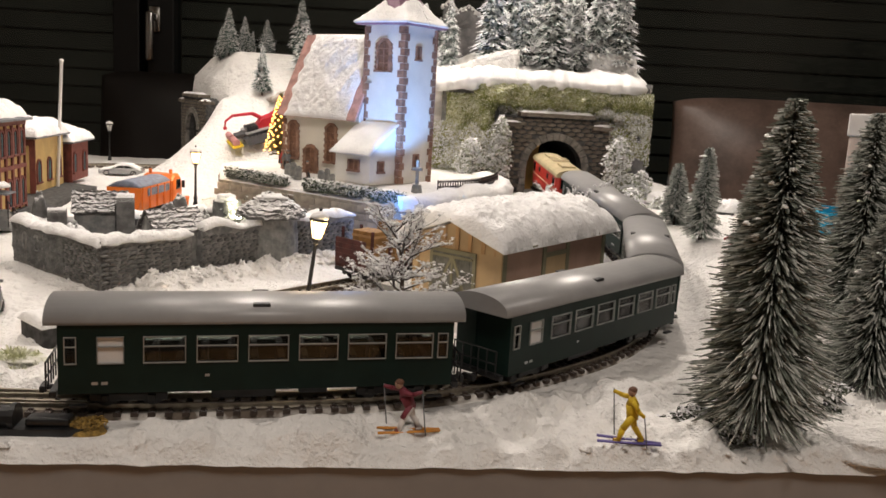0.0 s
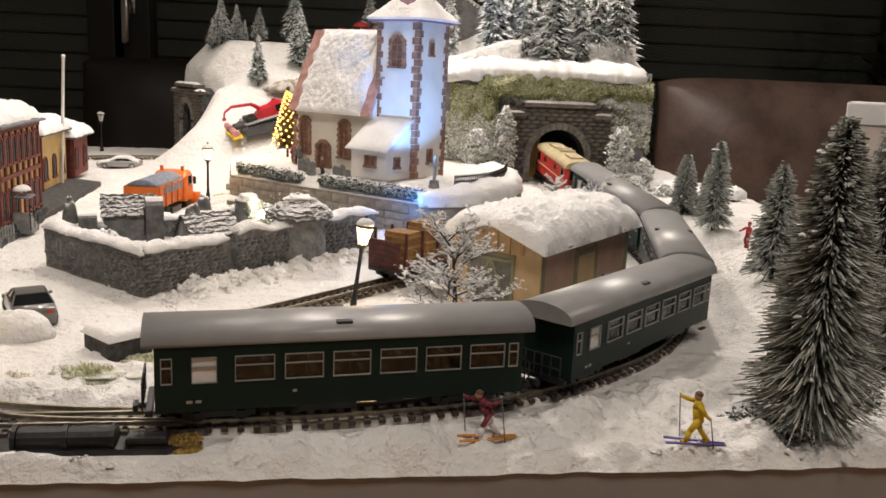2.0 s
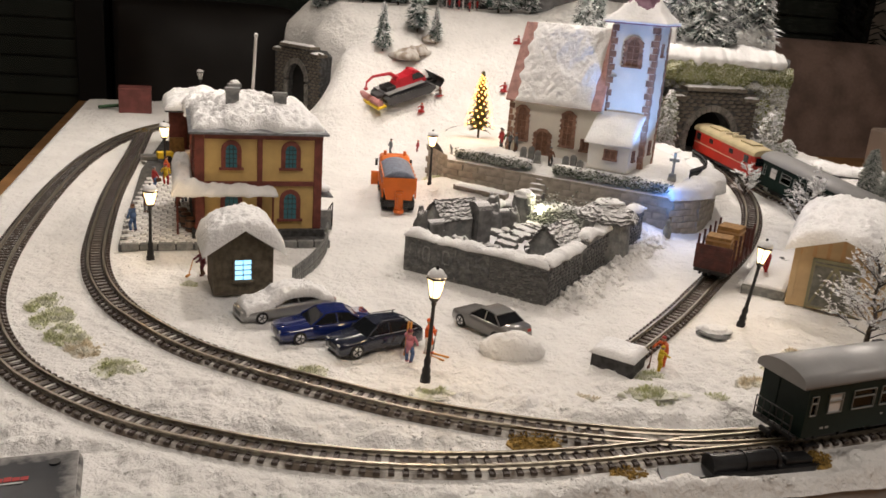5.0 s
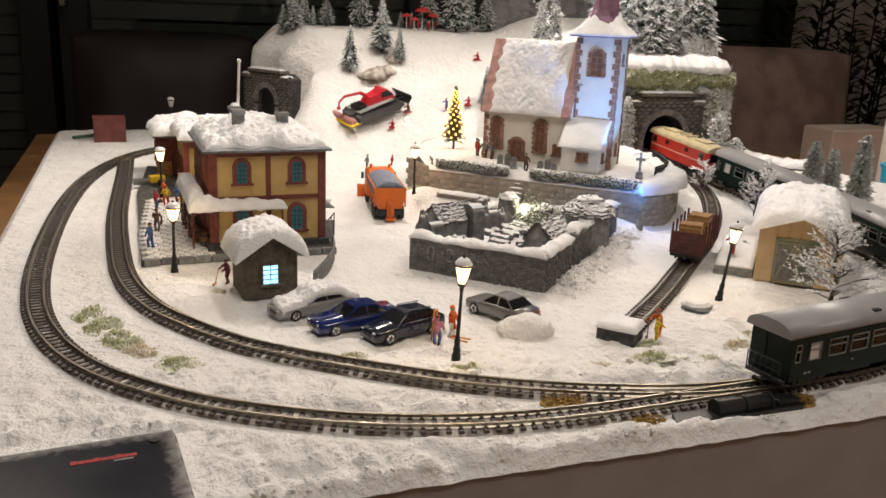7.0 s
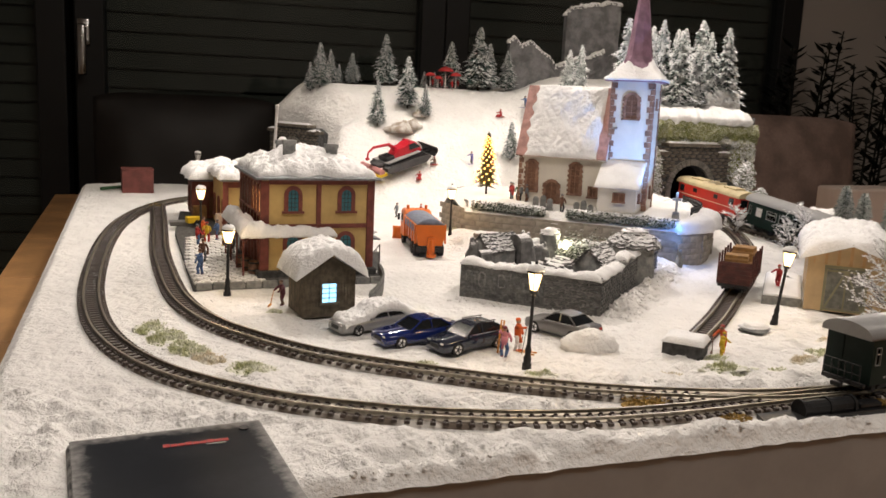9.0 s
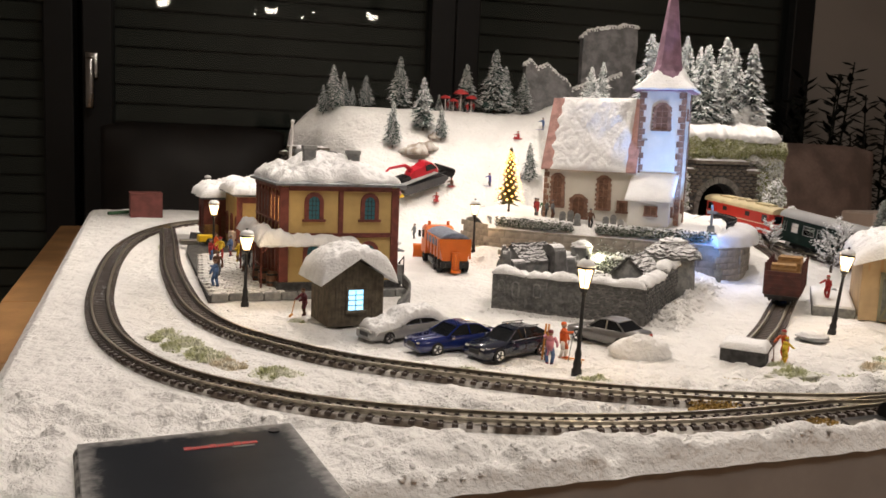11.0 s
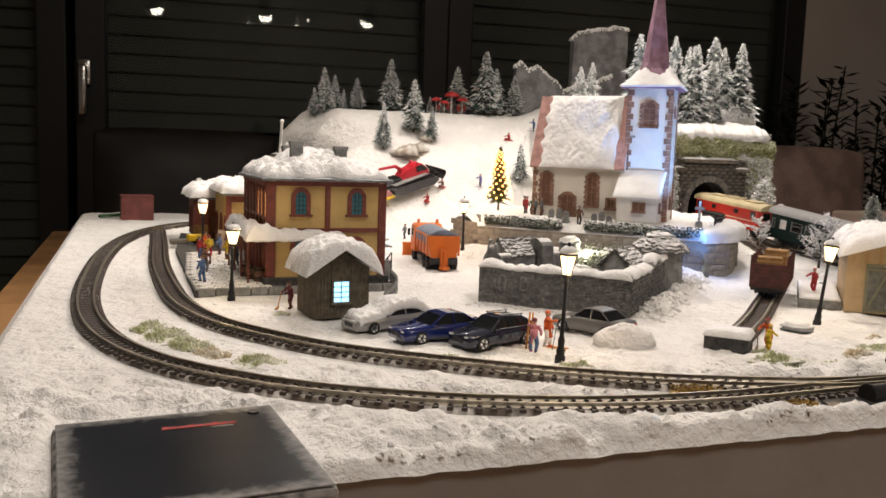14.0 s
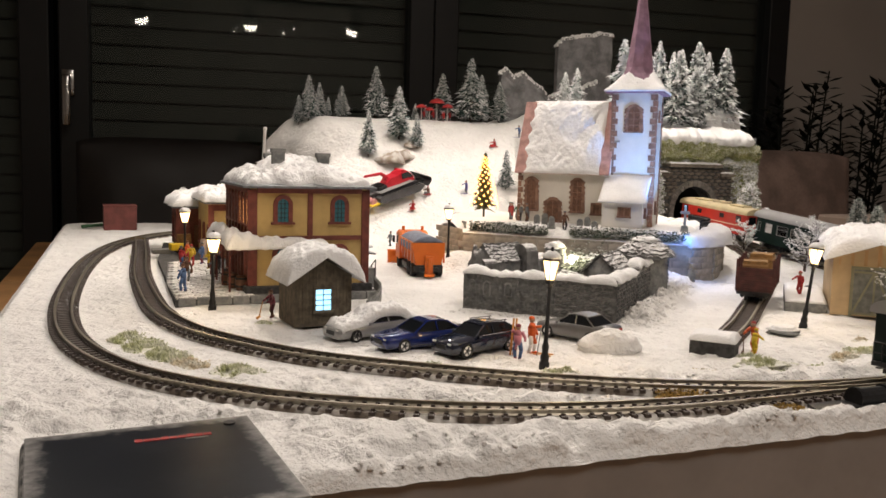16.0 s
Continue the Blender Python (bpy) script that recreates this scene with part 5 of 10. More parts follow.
# stone figure in the lane
bm = B()
lathe(bm, [(0.0045, 0), (0.0045, 0.003), (0.003, 0.004), (0.0034, 0.010), (0.0026, 0.014), (0.0012, 0.0155), (0.0019, 0.0175), (0.0012, 0.0195), (0.0003, 0.020)], 12)
solo("stone_statue", bm, STONE, "small grey snow-dusted stone statue by the lane", "statue", pose(-0.035, 0.594, -0.001), smooth=True)

# low walls before the terrace
for a, b, zz, hh in ((on_front(0.020, -0.018), on_front(0.070, -0.020), 0.004, 0.010), (on_front(0.140, -0.020), on_front(0.186, -0.022), 0.000, 0.010)):
    w = thing("low_wall", "low snow-capped sandstone wall below the churchyard", "wall", kind="structure")
    bm = B()
    L = (Vector(b) - Vector(a)).length
    box(bm, 0, 0, zz - 0.006, L, 0.006, zz + hh, 0.0004, m=along(a, b))
    part("core", bm, WALLSTONE, w)
    lay(w, along(a, b, zz), L, hh, 0.0120, 0.0050, WALLSTONE, "block", 0.0008, 4, 21, 0.15, True)
    bm = B()
    snow_line(bm, a, b, zz + hh, 0.009, 0.0030, 5.0)
    o = part("snow", bm, SNOW_SOFT, w, smooth=True)

# ---- walled graveyard ruin ----
RN = yaw(-0.2600, 0.5170, 0.0, -40.0)
ruin = thing("ruin", "grey walled stone ruin with snow-capped rubble walls", "ruin", RN)
RW, RD, RH, RT = 0.1060, 0.1880, 0.0245, 0.0080


RUINSTONE = material("dark_rubble_stone", (0.095, 0.097, 0.100), 0.9, vary=0.3, scale=180, bump=0.6, bump_scale=600, second=(0.19, 0.19, 0.185), island=0.5)
PALEJOINT = material("pale_frosted_joint", (0.30, 0.295, 0.285), 0.95, vary=0.25, scale=260, bump=0.5, second=(0.16, 0.16, 0.158))
DUSTSTONE = dusted("dusted_stone", (0.15, 0.148, 0.145), 0.27, snow=(0.74, 0.74, 0.74))


def ruin_wall(a, b, h, broken=0.0, seed=0):
    """A rubble core from a to b (outer face to the right of the way), with an uneven top."""
    a, b = Vector((*a, 0)), Vector((*b, 0))
    d = (b - a)
    inn = Vector((-d.y, d.x, 0)).normalized() * RT
    n = max(4, int(d.length / 0.006))
    bm = B()

    def f(u, v):
        p = a + d * u + inn * v
        z = h + broken * (ns(p.x * 1.0, p.y * 1.0, seed, 60) * 0.006 + 0.002 * ns(p.x, p.y, seed + 1, 200))
        return ((p.x, p.y, z), (p.x, p.y, -0.004))
    slab(bm, f, n, 2)
    w = part("wall", bm, PALEJOINT, ruin)
    bm = B()
    mid = inn * 0.5
    a2, b2 = a + mid, b + mid

    def g(u, v):
        p = a2 + (b2 - a2) * u
        z = h + broken * ns(p.x, p.y, seed, 60) * 0.006
        k = 1 + 0.7 * ns(p.x, p.y, seed + 4, 100) + 0.45 * ns(p.x, p.y, seed + 6, 260) + 0.2 * ns(p.x, p.y, v * 3, 600)
        t = max(0.0, math.cos((v - 0.5) * math.pi)) ** 0.55
        q = p + inn.normalized() * (v - 0.5) * (RT + 0.0030) * (0.80 + 0.28 * k)
        e = min(1.0, (1 - abs(2 * u - 1)) * d.length / 0.006) ** 0.5
        return ((q.x, q.y, z + max(0.0002, 0.0034 * k * t * e)), (q.x, q.y, z - 0.0012))
    slab(bm, g, n * 4, 12)
    part("wall_snow", bm, SNOW_SOFT, w, "rounded snow coping", True)
    return w


left = ruin_wall((0, 0), (RW, 0), RH, 0.2, 1)
right = ruin_wall((RW, 0), (RW, RD * 0.30), RH + 0.001, 0.5, 2)
right2 = ruin_wall((RW, RD * 0.34), (RW, RD), RH + 0.004, 0.6, 3)
back = ruin_wall((RW - RT, RD), (0.004, 0.140), RH - 0.004, 0.8, 4)
side = ruin_wall((0, 0.136), (0, 0 + RT), RH - 0.003, 0.6, 5)
# rubble facing, stone by stone
lay(right, pose(RW, 0.0003, 0.0, 0, 0, 90), RD * 0.30, RH - 0.001, 0.0050, 0.0025, RUINSTONE, "stone", 0.0010, 7, 3)
lay(right2, pose(RW, RD * 0.34, 0.0, 0, 0, 90), RD * 0.66, RH + 0.002, 0.0052, 0.0027, RUINSTONE, "stone", 0.0010, 7, 4)
lay(left, pose(RW * 0.62, 0, 0.0), RW * 0.38, RH - 0.001, 0.0056, 0.0021, RUINSTONE, "stone", 0.0009, 6, 6)
# relief niches on the smoother wall
bm = B()
slab(bm, lambda u, v: ((0.0005 + RW * 0.61 * u, -0.0008 + 0.0012 * ns(u * 9, v * 3, 3) + 0.0011 * ns(u * 34, v * 10, 3), 0.0005 + (RH - 0.002) * v), (0.0005 + RW * 0.61 * u, 0.0004, 0.0005 + (RH - 0.002) * v)), 70, 18)
part("plaster_face", bm, STONE, left, "smooth weathered plaster face")
for nx, nz, nh in ((0.007, 0.012, 0.0075), (0.0175, 0.0085, 0.0110), (0.0330, 0.0100, 0.0095)):
    bm = B()
    ring(bm, arch(0.0055, nh, 6), arch(0.0038, nh - 0.0012, 6), 0.0, 0.0013, pose(nx, 0, nz))
    weather(bm, 1, 0.0003, 500)
    part("niche", bm, STONE, left)


def little_house(x, y, w, d, h, top, rz, label, stone_roof=True):
    m = pose(x, y, 0.0, 0, 0, rz)
    bm = B()
    gable_box(bm, -w / 2, w / 2, -d / 2, d / 2, h, top)
    bmesh.ops.transform(bm, matrix=m, verts=bm.verts[:])
    weather(bm, 5, 0.0008, 260, x)
    hs = part("vault", bm, STONE, ruin, label, True)
    for s in (-1, 1):
        for r in range(5):
            bm = B()
            t0, t1 = r / 5, (r + 1.25) / 5
            y0, y1 = s * (d / 2 + 0.0015) * (1 - t0), s * (d / 2 + 0.0015) * (1 - t1)
            z0, z1 = h + (top - h) * t0, h + (top - h) * t1

            def f(u, v, y0=y0, y1=y1, z0=z0, z1=z1, r=r):
                xx = -w / 2 - 0.001 + (w + 0.002) * u
                yy, zz = y0 + (y1 - y0) * v, z0 + (z1 - z0) * v + 0.0010 * (1 - v) + 0.0006 * ns(xx, r, s, 300)
                return (m @ Vector((xx, yy, zz + 0.0006)), m @ Vector((xx, yy, zz - 0.0004)))
            slab(bm, f, 14, 2)
            weather(bm, 1, 0.0006, 420, r)
            part("roof_course", bm, DUSTSTONE, hs)


little_house(RW - 0.0195, 0.0560, 0.0320, 0.0240, 0.0250, 0.0375, 82, "small stone vault with shingled roof")
little_house(0.0060, 0.0540, 0.0320, 0.0240, 0.0265, 0.0390, 60, "small stone house with shingled roof")
# round tower on the wall
bm = B()
lathe(bm, [(0.0185, -0.003), (0.0180, 0.012), (0.0168, 0.030), (0.0175, 0.0325)], 20, (RW - 0.0070, 0.1200, 0))
rt = part("round_tower", bm, STONE, ruin, "round stone tower with conical roof")
for k in range(6):
    bm = B()
    r0, r1 = 0.0225 * (1 - (k / 6.3) ** 1.5), 0.0225 * (1 - ((k + 1.2) / 6.4) ** 1.5)
    lathe(bm, [(r0, 0.0315 + k * 0.0024), (r0 + 0.0002, 0.0325 + k * 0.0024), (max(r1, 0.0004), 0.0347 + k * 0.0024)], 22, (RW - 0.0070, 0.1200, 0))
    weather(bm, 2, 0.0009, 260, k)
    part("roof_ring", bm, DUSTSTONE, rt)
bm = B()
mound(bm, RW - 0.007, 0.1200, 0.0425, 0.010, 0.009, 0.0034, 16, 0.5)
part("tower_snow", bm, SNOW_SOFT, rt, smooth=True)
# standing stones with niches
for x, y, h, w in ((0.0230, 0.0620, 0.0400, 0.0160), (0.0080, 0.0240, 0.0310, 0.0090), (0.0200, 0.1050, 0.0260, 0.0080)):
    bm = B()
    prism(bm, arch(w, h, 8), -0.0055, 0.0055, m=pose(x, y, 0, 0, 0, -30) @ FACE_Y)
    stn = part("headstone", bm, DUSTSTONE, ruin)
    bm = B()
    ring(bm, arch(w * 0.42, h * 0.42, 6), arch(w * 0.26, h * 0.36, 6), 0.0055, 0.0066, pose(x, y, h * 0.38, 0, 0, -30))
    part("niche", bm, STONE_DARK, stn)
# inner mounds, tomb slabs, shrubs
bm = B()
slab(bm, lambda u, v: ((RT + (RW - 2 * RT) * u, RT + (RD - 2 * RT) * v, 0.0085 + 0.0025 * ns(u * 6, v * 10, 2) + 0.0016 * ns(u * 22, v * 38, 5)), (RT + (RW - 2 * RT) * u, RT + (RD - 2 * RT) * v, -0.003)), 50, 90)
part("inner_ground", bm, dusted("ruin_ground", (0.26, 0.25, 0.24), 0.26), ruin, "snow-dusted stony inner ground", True)
rnd = random.Random(5)
for k in range(34):
    x, y = rnd.uniform(0.024, RW - 0.034), RD * rnd.uniform(0.20, 0.70)
    sx, sy = rnd.uniform(0.009, 0.017), rnd.uniform(0.006, 0.010)
    m = pose(x, y, 0.0095, rnd.uniform(-9, 9), rnd.uniform(-9, 9), rnd.uniform(-20, 20))
    bm = B()
    box(bm, -sx / 2, -sy / 2, -0.003, sx / 2, sy / 2, rnd.uniform(0.0018, 0.0042), 0.0010, m=m)
    weather(bm, 2, 0.0006, 300, k)
    part("tomb_slab", bm, DUSTSTONE, ruin)
for x, y, rx, ry, h in ((0.030, 0.024, 0.014, 0.010, 0.0190), (0.050, 0.018, 0.010, 0.007, 0.0150), (0.070, 0.020, 0.008, 0.007, 0.016), (0.016, 0.098, 0.009, 0.008, 0.026), (0.008, 0.112, 0.009, 0.008, 0.030), (0.022, 0.122, 0.007, 0.007, 0.020), (0.002, 0.016, 0.006, 0.006, 0.036), (0.058, 0.036, 0.010, 0.008, 0.0120)):
    bm = B()
    mound(bm, 0, 0, 0.004, rx, ry, h, 20, 0.22, x * 50)
    part("snowy_boulder", bm, DUSTSTONE, ruin, smooth=True).location = (x, y, 0)
bm = B()
box(bm, -0.0080, -0.0070, -0.002, 0.0080, 0.0070, 0.0310, 0.0012, m=pose(0.0215, 0.1420, 0, 0, 0, 10))
weather(bm, 4, 0.0008, 260)
pil = part("square_pillar", bm, STONE, ruin)
bm = B()
mound(bm, 0.0215, 0.1420, 0.0300, 0.0095, 0.0080, 0.0052, 16, 0.4, 3.0)
part("pillar_snow", bm, SNOW_SOFT, pil, smooth=True)
bm = B()
clumps(bm, lambda r: (r.uniform(0.030, RW - 0.02), 0.130 + r.uniform(0.0, 0.046), 0.008 + abs(r.gauss(0.009, 0.006))), 2000, 0.0011, 8)
part("ivy", bm, dusted("frosted_ivy", (0.075, 0.095, 0.05), 0.5, snow=(0.58, 0.60, 0.55)), ruin, "snow-dusted ivy along the back wall")
lamp_in = thing("graveyard_lantern", "small glowing lantern inside the ruin", "lamp", RN @ pose(0.036, 0.142, 0.012))
bm = B()
cyl(bm, (0, 0, -0.001), (0, 0, 0.006), 0.0006)
part("stem", bm, POST, lamp_in)
bm = B()
lathe(bm, [(0.0012, 0.006), (0.0022, 0.009), (0.0016, 0.012), (0.0003, 0.013)], 10)
part("globe", bm, glowing("lantern_glow", (1.0, 0.95, 0.62), 16.0), lamp_in)
bulb(RN @ Vector((0.036, 0.138, 0.028)), 0.012, (1.0, 0.92, 0.6))

# ---- tunnel mouths in the hill ----
def portal(name, m, w, h, ow, oh, label, cap_step=0.0, base=-0.02, far=0.16):
    """A masonry wall with an arched mouth; m's origin is the middle of the mouth's foot, -y outwards."""
    p = thing(name, label, "tunnel portal", m, kind="structure")
    n = 16
    r = ow / 2
    arc_in = [(r, base)] + [(r * math.cos(math.pi * i / n), oh - r + r * math.sin(math.pi * i / n)) for i in range(n + 1)] + [(-r, base)]
    bm = B()
    outer = []
    for x, z in arc_in:
        k = math.atan2(z - (oh - r), x)
        if z <= oh - r:
            outer.append((w / 2 if x > 0 else -w / 2, z))
        else:
            t = min((w / 2) / max(abs(math.cos(k)), 1e-6), (h - (oh - r)) / max(math.sin(k), 1e-6))
            outer.append((t * math.cos(k), oh - r + t * math.sin(k)))
    ring_open(bm, outer, arc_in, 0.0, 0.020)
    core = part("masonry_core", bm, STONE_DARK, p)
    rows = int((h - base) / 0.0040)
    rnd = random.Random(w)
    protos = []
    for v in range(4):
        bm = B()
        stone_mesh(bm, 0.0100, 0.0038, 0.0009, v + 70, 0.08)
        protos.append(mesh_of("stone", bm, PORTALSTONE))
    for k in range(rows):
        z = base + (k + 0.5) * 0.0040
        x = -w / 2 + (0.005 if k % 2 else 0.001)
        while x < w / 2 - 0.003:
            cxm = x + 0.0045
            inside = abs(cxm) < r + 0.0085 and z < oh - r or math.hypot(cxm, z - (oh - r)) < r + 0.0075
            if not inside and z < h:
                o = new("stone", protos[rnd.randrange(4)])
                o.parent = core
                o.matrix_basis = Matrix.LocRotScale((cxm, -0.0002, z), Euler((0, rnd.uniform(-0.04, 0.04), 0)), (rnd.uniform(0.85, 1.05), rnd.uniform(0.7, 1.4), rnd.uniform(0.9, 1.05)))
            x += 0.0096
    for i in range(15):
        a0, a1 = math.pi * i / 15 + 0.012, math.pi * (i + 1) / 15 - 0.012
        bm = B()
        rr, r2 = r - 0.0004, r + 0.0066
        poly = [(rr * math.cos(a0), oh - r + rr * math.sin(a0)), (r2 * math.cos(a0), oh - r + r2 * math.sin(a0)), (r2 * math.cos(a1), oh - r + r2 * math.sin(a1)), (rr * math.cos(a1), oh - r + rr * math.sin(a1))]
        prism(bm, poly, -0.002, 0.0022, m=FACE_Y)
        part("arch_stone", bm, PORTALRING, core)
    for s in (-1, 1):
        k = 0
        z = base
        while z < oh - r - 0.003:
            bm = B()
            x0, x1 = sorted((s * (r - 0.0004), s * (r + (0.0072 if k % 2 else 0.0056))))
            box(bm, x0, -0.0020, z, x1, 0.002, z + 0.0064, 0.0004)
            part("jamb_stone", bm, PORTALRING, core)
            z += 0.0068
            k += 1
    # coping
    for x0, x1, z in ((-w * 0.34, w * 0.34, h), (-w / 2, -w * 0.34, h - cap_step), (w * 0.34, w / 2, h - cap_step)):
        bm = B()
        box(bm, x0 - 0.001, -0.0040, z, x1 + 0.001, 0.012, z + 0.0040, 0.0005)
        cp = part("coping", bm, PORTALSTONE, p)
        bm = B()
        snow_line(bm, (x0, 0.002), (x1, 0.002), z + 0.0040, 0.011, 0.0024, 2.0)
        part("coping_snow", bm, SNOW_SOFT, cp, smooth=True)
    # lining, the shade inside the bore put into its near-black colour
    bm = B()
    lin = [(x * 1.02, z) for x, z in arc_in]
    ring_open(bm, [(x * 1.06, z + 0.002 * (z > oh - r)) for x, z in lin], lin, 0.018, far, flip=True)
    shade_mat = bpy.data.materials.get("tunnel_shade") or material("tunnel_shade", (0.012, 0.011, 0.010), 0.95, vary=0.2, scale=80)
    part("lining", bm, shade_mat, p, "tunnel lining with the bore's shade in its near-black colour")
    # added back plate in the same near-black, so the mouth ends dark
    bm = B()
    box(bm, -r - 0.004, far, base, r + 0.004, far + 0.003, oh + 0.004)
    part("tunnel_end", bm, shade_mat, p)
    return p


def ring_open(bm, outer, inner, d0, d1, flip=False):
    """Walls round an arch that is open at its foot, from y = d0 to y = d1."""
    n = len(outer)
    g = [[bm.verts.new((x, d, z)) for x, z in o] for d in (d0, d1) for o in (outer, inner)]
    for i in range(n - 1):
        bm.faces.new((g[0][i], g[0][i + 1], g[1][i + 1], g[1][i]))
        bm.faces.new((g[2][i + 1], g[2][i], g[3][i], g[3][i + 1]))
        bm.faces.new((g[0][i + 1], g[0][i], g[2][i], g[2][i + 1]))
        bm.faces.new((g[1][i], g[1][i + 1], g[3][i + 1], g[3][i]))
    for i in (0, n - 1):
        bm.faces.new((g[0][i], g[1][i], g[3][i], g[2][i]))


PR = yaw(0.1120, 0.8330, 0.0260, 6.0)
portal("tunnel_portal_right", PR, 0.1060, 0.0730, 0.0560, 0.0520, "dark stone tunnel portal with pale arch stones and snowy coping", 0.010)
PL = yaw(-0.3310, 1.1440, 0.0080, -57.0)
portal("tunnel_portal_left", PL, 0.1060, 0.0860, 0.0440, 0.0660, "narrow stone tunnel portal at the foot of the snowy hill", 0.008, far=0.0090)


# cliff and moss round the right portal
def cliff(name, a, b, z0, z1, out, mat, label, seed, nu=40, nv=16, lump=0.006):
    a, b = Vector((*a, 0)), Vector((*b, 0))
    d = b - a
    nrm = Vector((d.y, -d.x, 0)).normalized()
    bm = B()

    def f(u, v):
        p = a + d * u
        z = z0 + (z1 - z0) * v
        o = out * math.sin(math.pi * min(1.0, max(0.0, v))) ** 0.6 * min(1.0, 6 * u, 6 * (1 - u)) + lump * ns(p.x, z, seed, 70) + lump * 0.5 * ns(p.x, z, seed + 3, 190)
        q = p + nrm * o
        return ((q.x, q.y, z), (p.x - nrm.x * 0.012, p.y - nrm.y * 0.012, z))
    slab(bm, f, nu, nv)
    return solo(name, bm, mat, label, "rock", smooth=True, kind="structure")


cliff("rock_face", (0.000, 0.8480), (0.0760, 0.8520), 0.000, 0.1360, 0.003, STONE, "grey rock face beside the tunnel portal", 3, lump=0.004)
cliff("rock_face", (0.1470, 0.8560), (0.2080, 0.8600), 0.000, 0.1360, 0.003, STONE, "grey rock face beside the tunnel portal", 4, lump=0.004)
cliff("rock_face", (0.0700, 0.8520), (0.1540, 0.8570), 0.0860, 0.1360, 0.003, STONE, "grey rock face over the tunnel portal", 6, lump=0.003)
cliff("rock_face", (0.2040, 0.8500), (0.2090, 1.1500), 0.000, 0.1360, 0.003, ROCK, "grey rock flank of the hill", 5, lump=0.004)
# overhanging snow on the plateau
bm = B()


def cap(u, v):
    x, y = -0.030 + 0.238 * u, 0.8340 + 0.185 * v
    round_off = 0.030 * max(0.0, (x - 0.178) / 0.030) ** 2.5 * (1 - v)
    e = (1 - abs(2 * u - 1) ** 16) * ease(min(1, v * 11)) ** 0.5
    wob = 0.009 * ns(x, 1, 2, 45) + 0.004 * ns(x, 4, 2, 120)
    back = 0.006 * ease((y - 0.845) / 0.05)
    drop = 0.007 * (1 - ease((x + 0.010) / 0.060))
    y += round_off + wob * (1 - v)
    return ((x, y, 0.1310 + back - drop + 0.0130 * e * (1 + 0.40 * ns(x, y, 4, 40) + 0.15 * ns(x, y, 6, 130)) + 0.0012 * ns(x, y, 7, 260)), (x, y + 0.004 * (1 - v), 0.1255 - drop - 0.0070 * max(0, ns(x, 2, 9, 50)) * (1 - v)))


slab(bm, cap, 120, 60)
solo("hilltop_snow", bm, SNOW_SOFT, "thick snow lying on the hilltop edge", "snow bank", smooth=True)


def moss_band(name, a, b, z0, z1, n, mat, label, size=0.0024, seed=1, out=0.008):
    a, b = Vector((*a, 0)), Vector((*b, 0))
    d = b - a
    nrm = Vector((d.y, -d.x, 0)).normalized()

    def spot(r):
        u, v = r.random(), r.random()
        p = a + d * u + nrm * (out * r.random() * (0.4 + 0.6 * v))
        k = 0.5 + 0.5 * ns(u * 7, v * 2, seed)
        return (p.x, p.y, z0 + (z1 - z0) * (v * (0.75 + 0.4 * k)))
    bm = B()
    clumps(bm, spot, n, size, seed)
    return tagged(solo(name, bm, mat, label, "moss"), kind="stuff")


MOSS_DUST = dusted("moss_dusted", (0.30, 0.32, 0.11), 0.44, snow=(0.74, 0.74, 0.62))
BUSH_WHITE = dusted("snowy_bush", (0.46, 0.50, 0.37), 0.70)
FROST = dusted("frosted_moss", (0.50, 0.51, 0.42), 0.74)


def cushion(name, x0, x1, y, z0, z1, deep, mat, label, seed, fuzz, n):
    """A soft hanging bolster of moss with a fuzzy skin."""
    t = thing(name, label, "moss", kind="structure")
    bm = B()

    def at(u, v):
        x = x0 + (x1 - x0) * u
        lo = z0 + 0.012 * ns(x, 1, seed, 40) + 0.006 * ns(x, 3, seed, 110)
        z = lo + (z1 - lo) * v
        bulge = math.sin(math.pi * (0.08 + 0.84 * v)) * (1 - abs(2 * u - 1) ** 8)
        o = deep * bulge * (1 + 0.7 * ns(x, z, seed + 2, 55)) + 0.0034 * ns(x, z, seed + 4, 130) + 0.0014 * ns(x, z, seed + 6, 330)
        return Vector((x, y - o, z))
    slab(bm, lambda u, v: (at(u, v), at(u, v) + Vector((0, 0.014, 0))), 80, 24)
    part("cushion", bm, MOSS, t, "olive moss", True)
    bm = B()
    clumps(bm, lambda r: at(r.random(), r.random()) + Vector((0, -0.0004, 0)), n, fuzz, int(seed))
    tagged(part("fuzz", bm, mat, t, "frosted moss fibres"), kind="stuff")
    return t


cushion("moss_cushion", 0.030, 0.150, 0.8440, 0.104, 0.1330, 0.0115, MOSS_DUST, "olive moss hanging under the snowy hilltop edge", 3, 0.0011, 4200)
cushion("moss_cushion", 0.138, 0.207, 0.8470, 0.106, 0.1270, 0.0110, MOSS_DUST, "olive moss under the hilltop snow beside the portal", 4, 0.0011, 2800)
cushion("moss_cushion", 0.004, 0.052, 0.8460, 0.066, 0.1180, 0.0100, MOSS_DUST, "olive moss running down beside the tunnel portal", 8, 0.0012, 1800)
cushion("moss_cushion", -0.016, 0.060, 0.8420, 0.040, 0.0900, 0.0085, FROST, "snow-caked moss beside the tunnel portal", 5, 0.0014, 2400)
cushion("moss_cushion", 0.056, 0.206, 0.8490, 0.094, 0.1140, 0.0085, FROST, "snow-caked moss between the coping and the olive moss", 7, 0.0012, 3200)
cushion("moss_cushion", 0.160, 0.209, 0.8520, 0.060, 0.1020, 0.0050, FROST, "snow-caked moss on the rock beside the portal", 6, 0.0012, 1600)


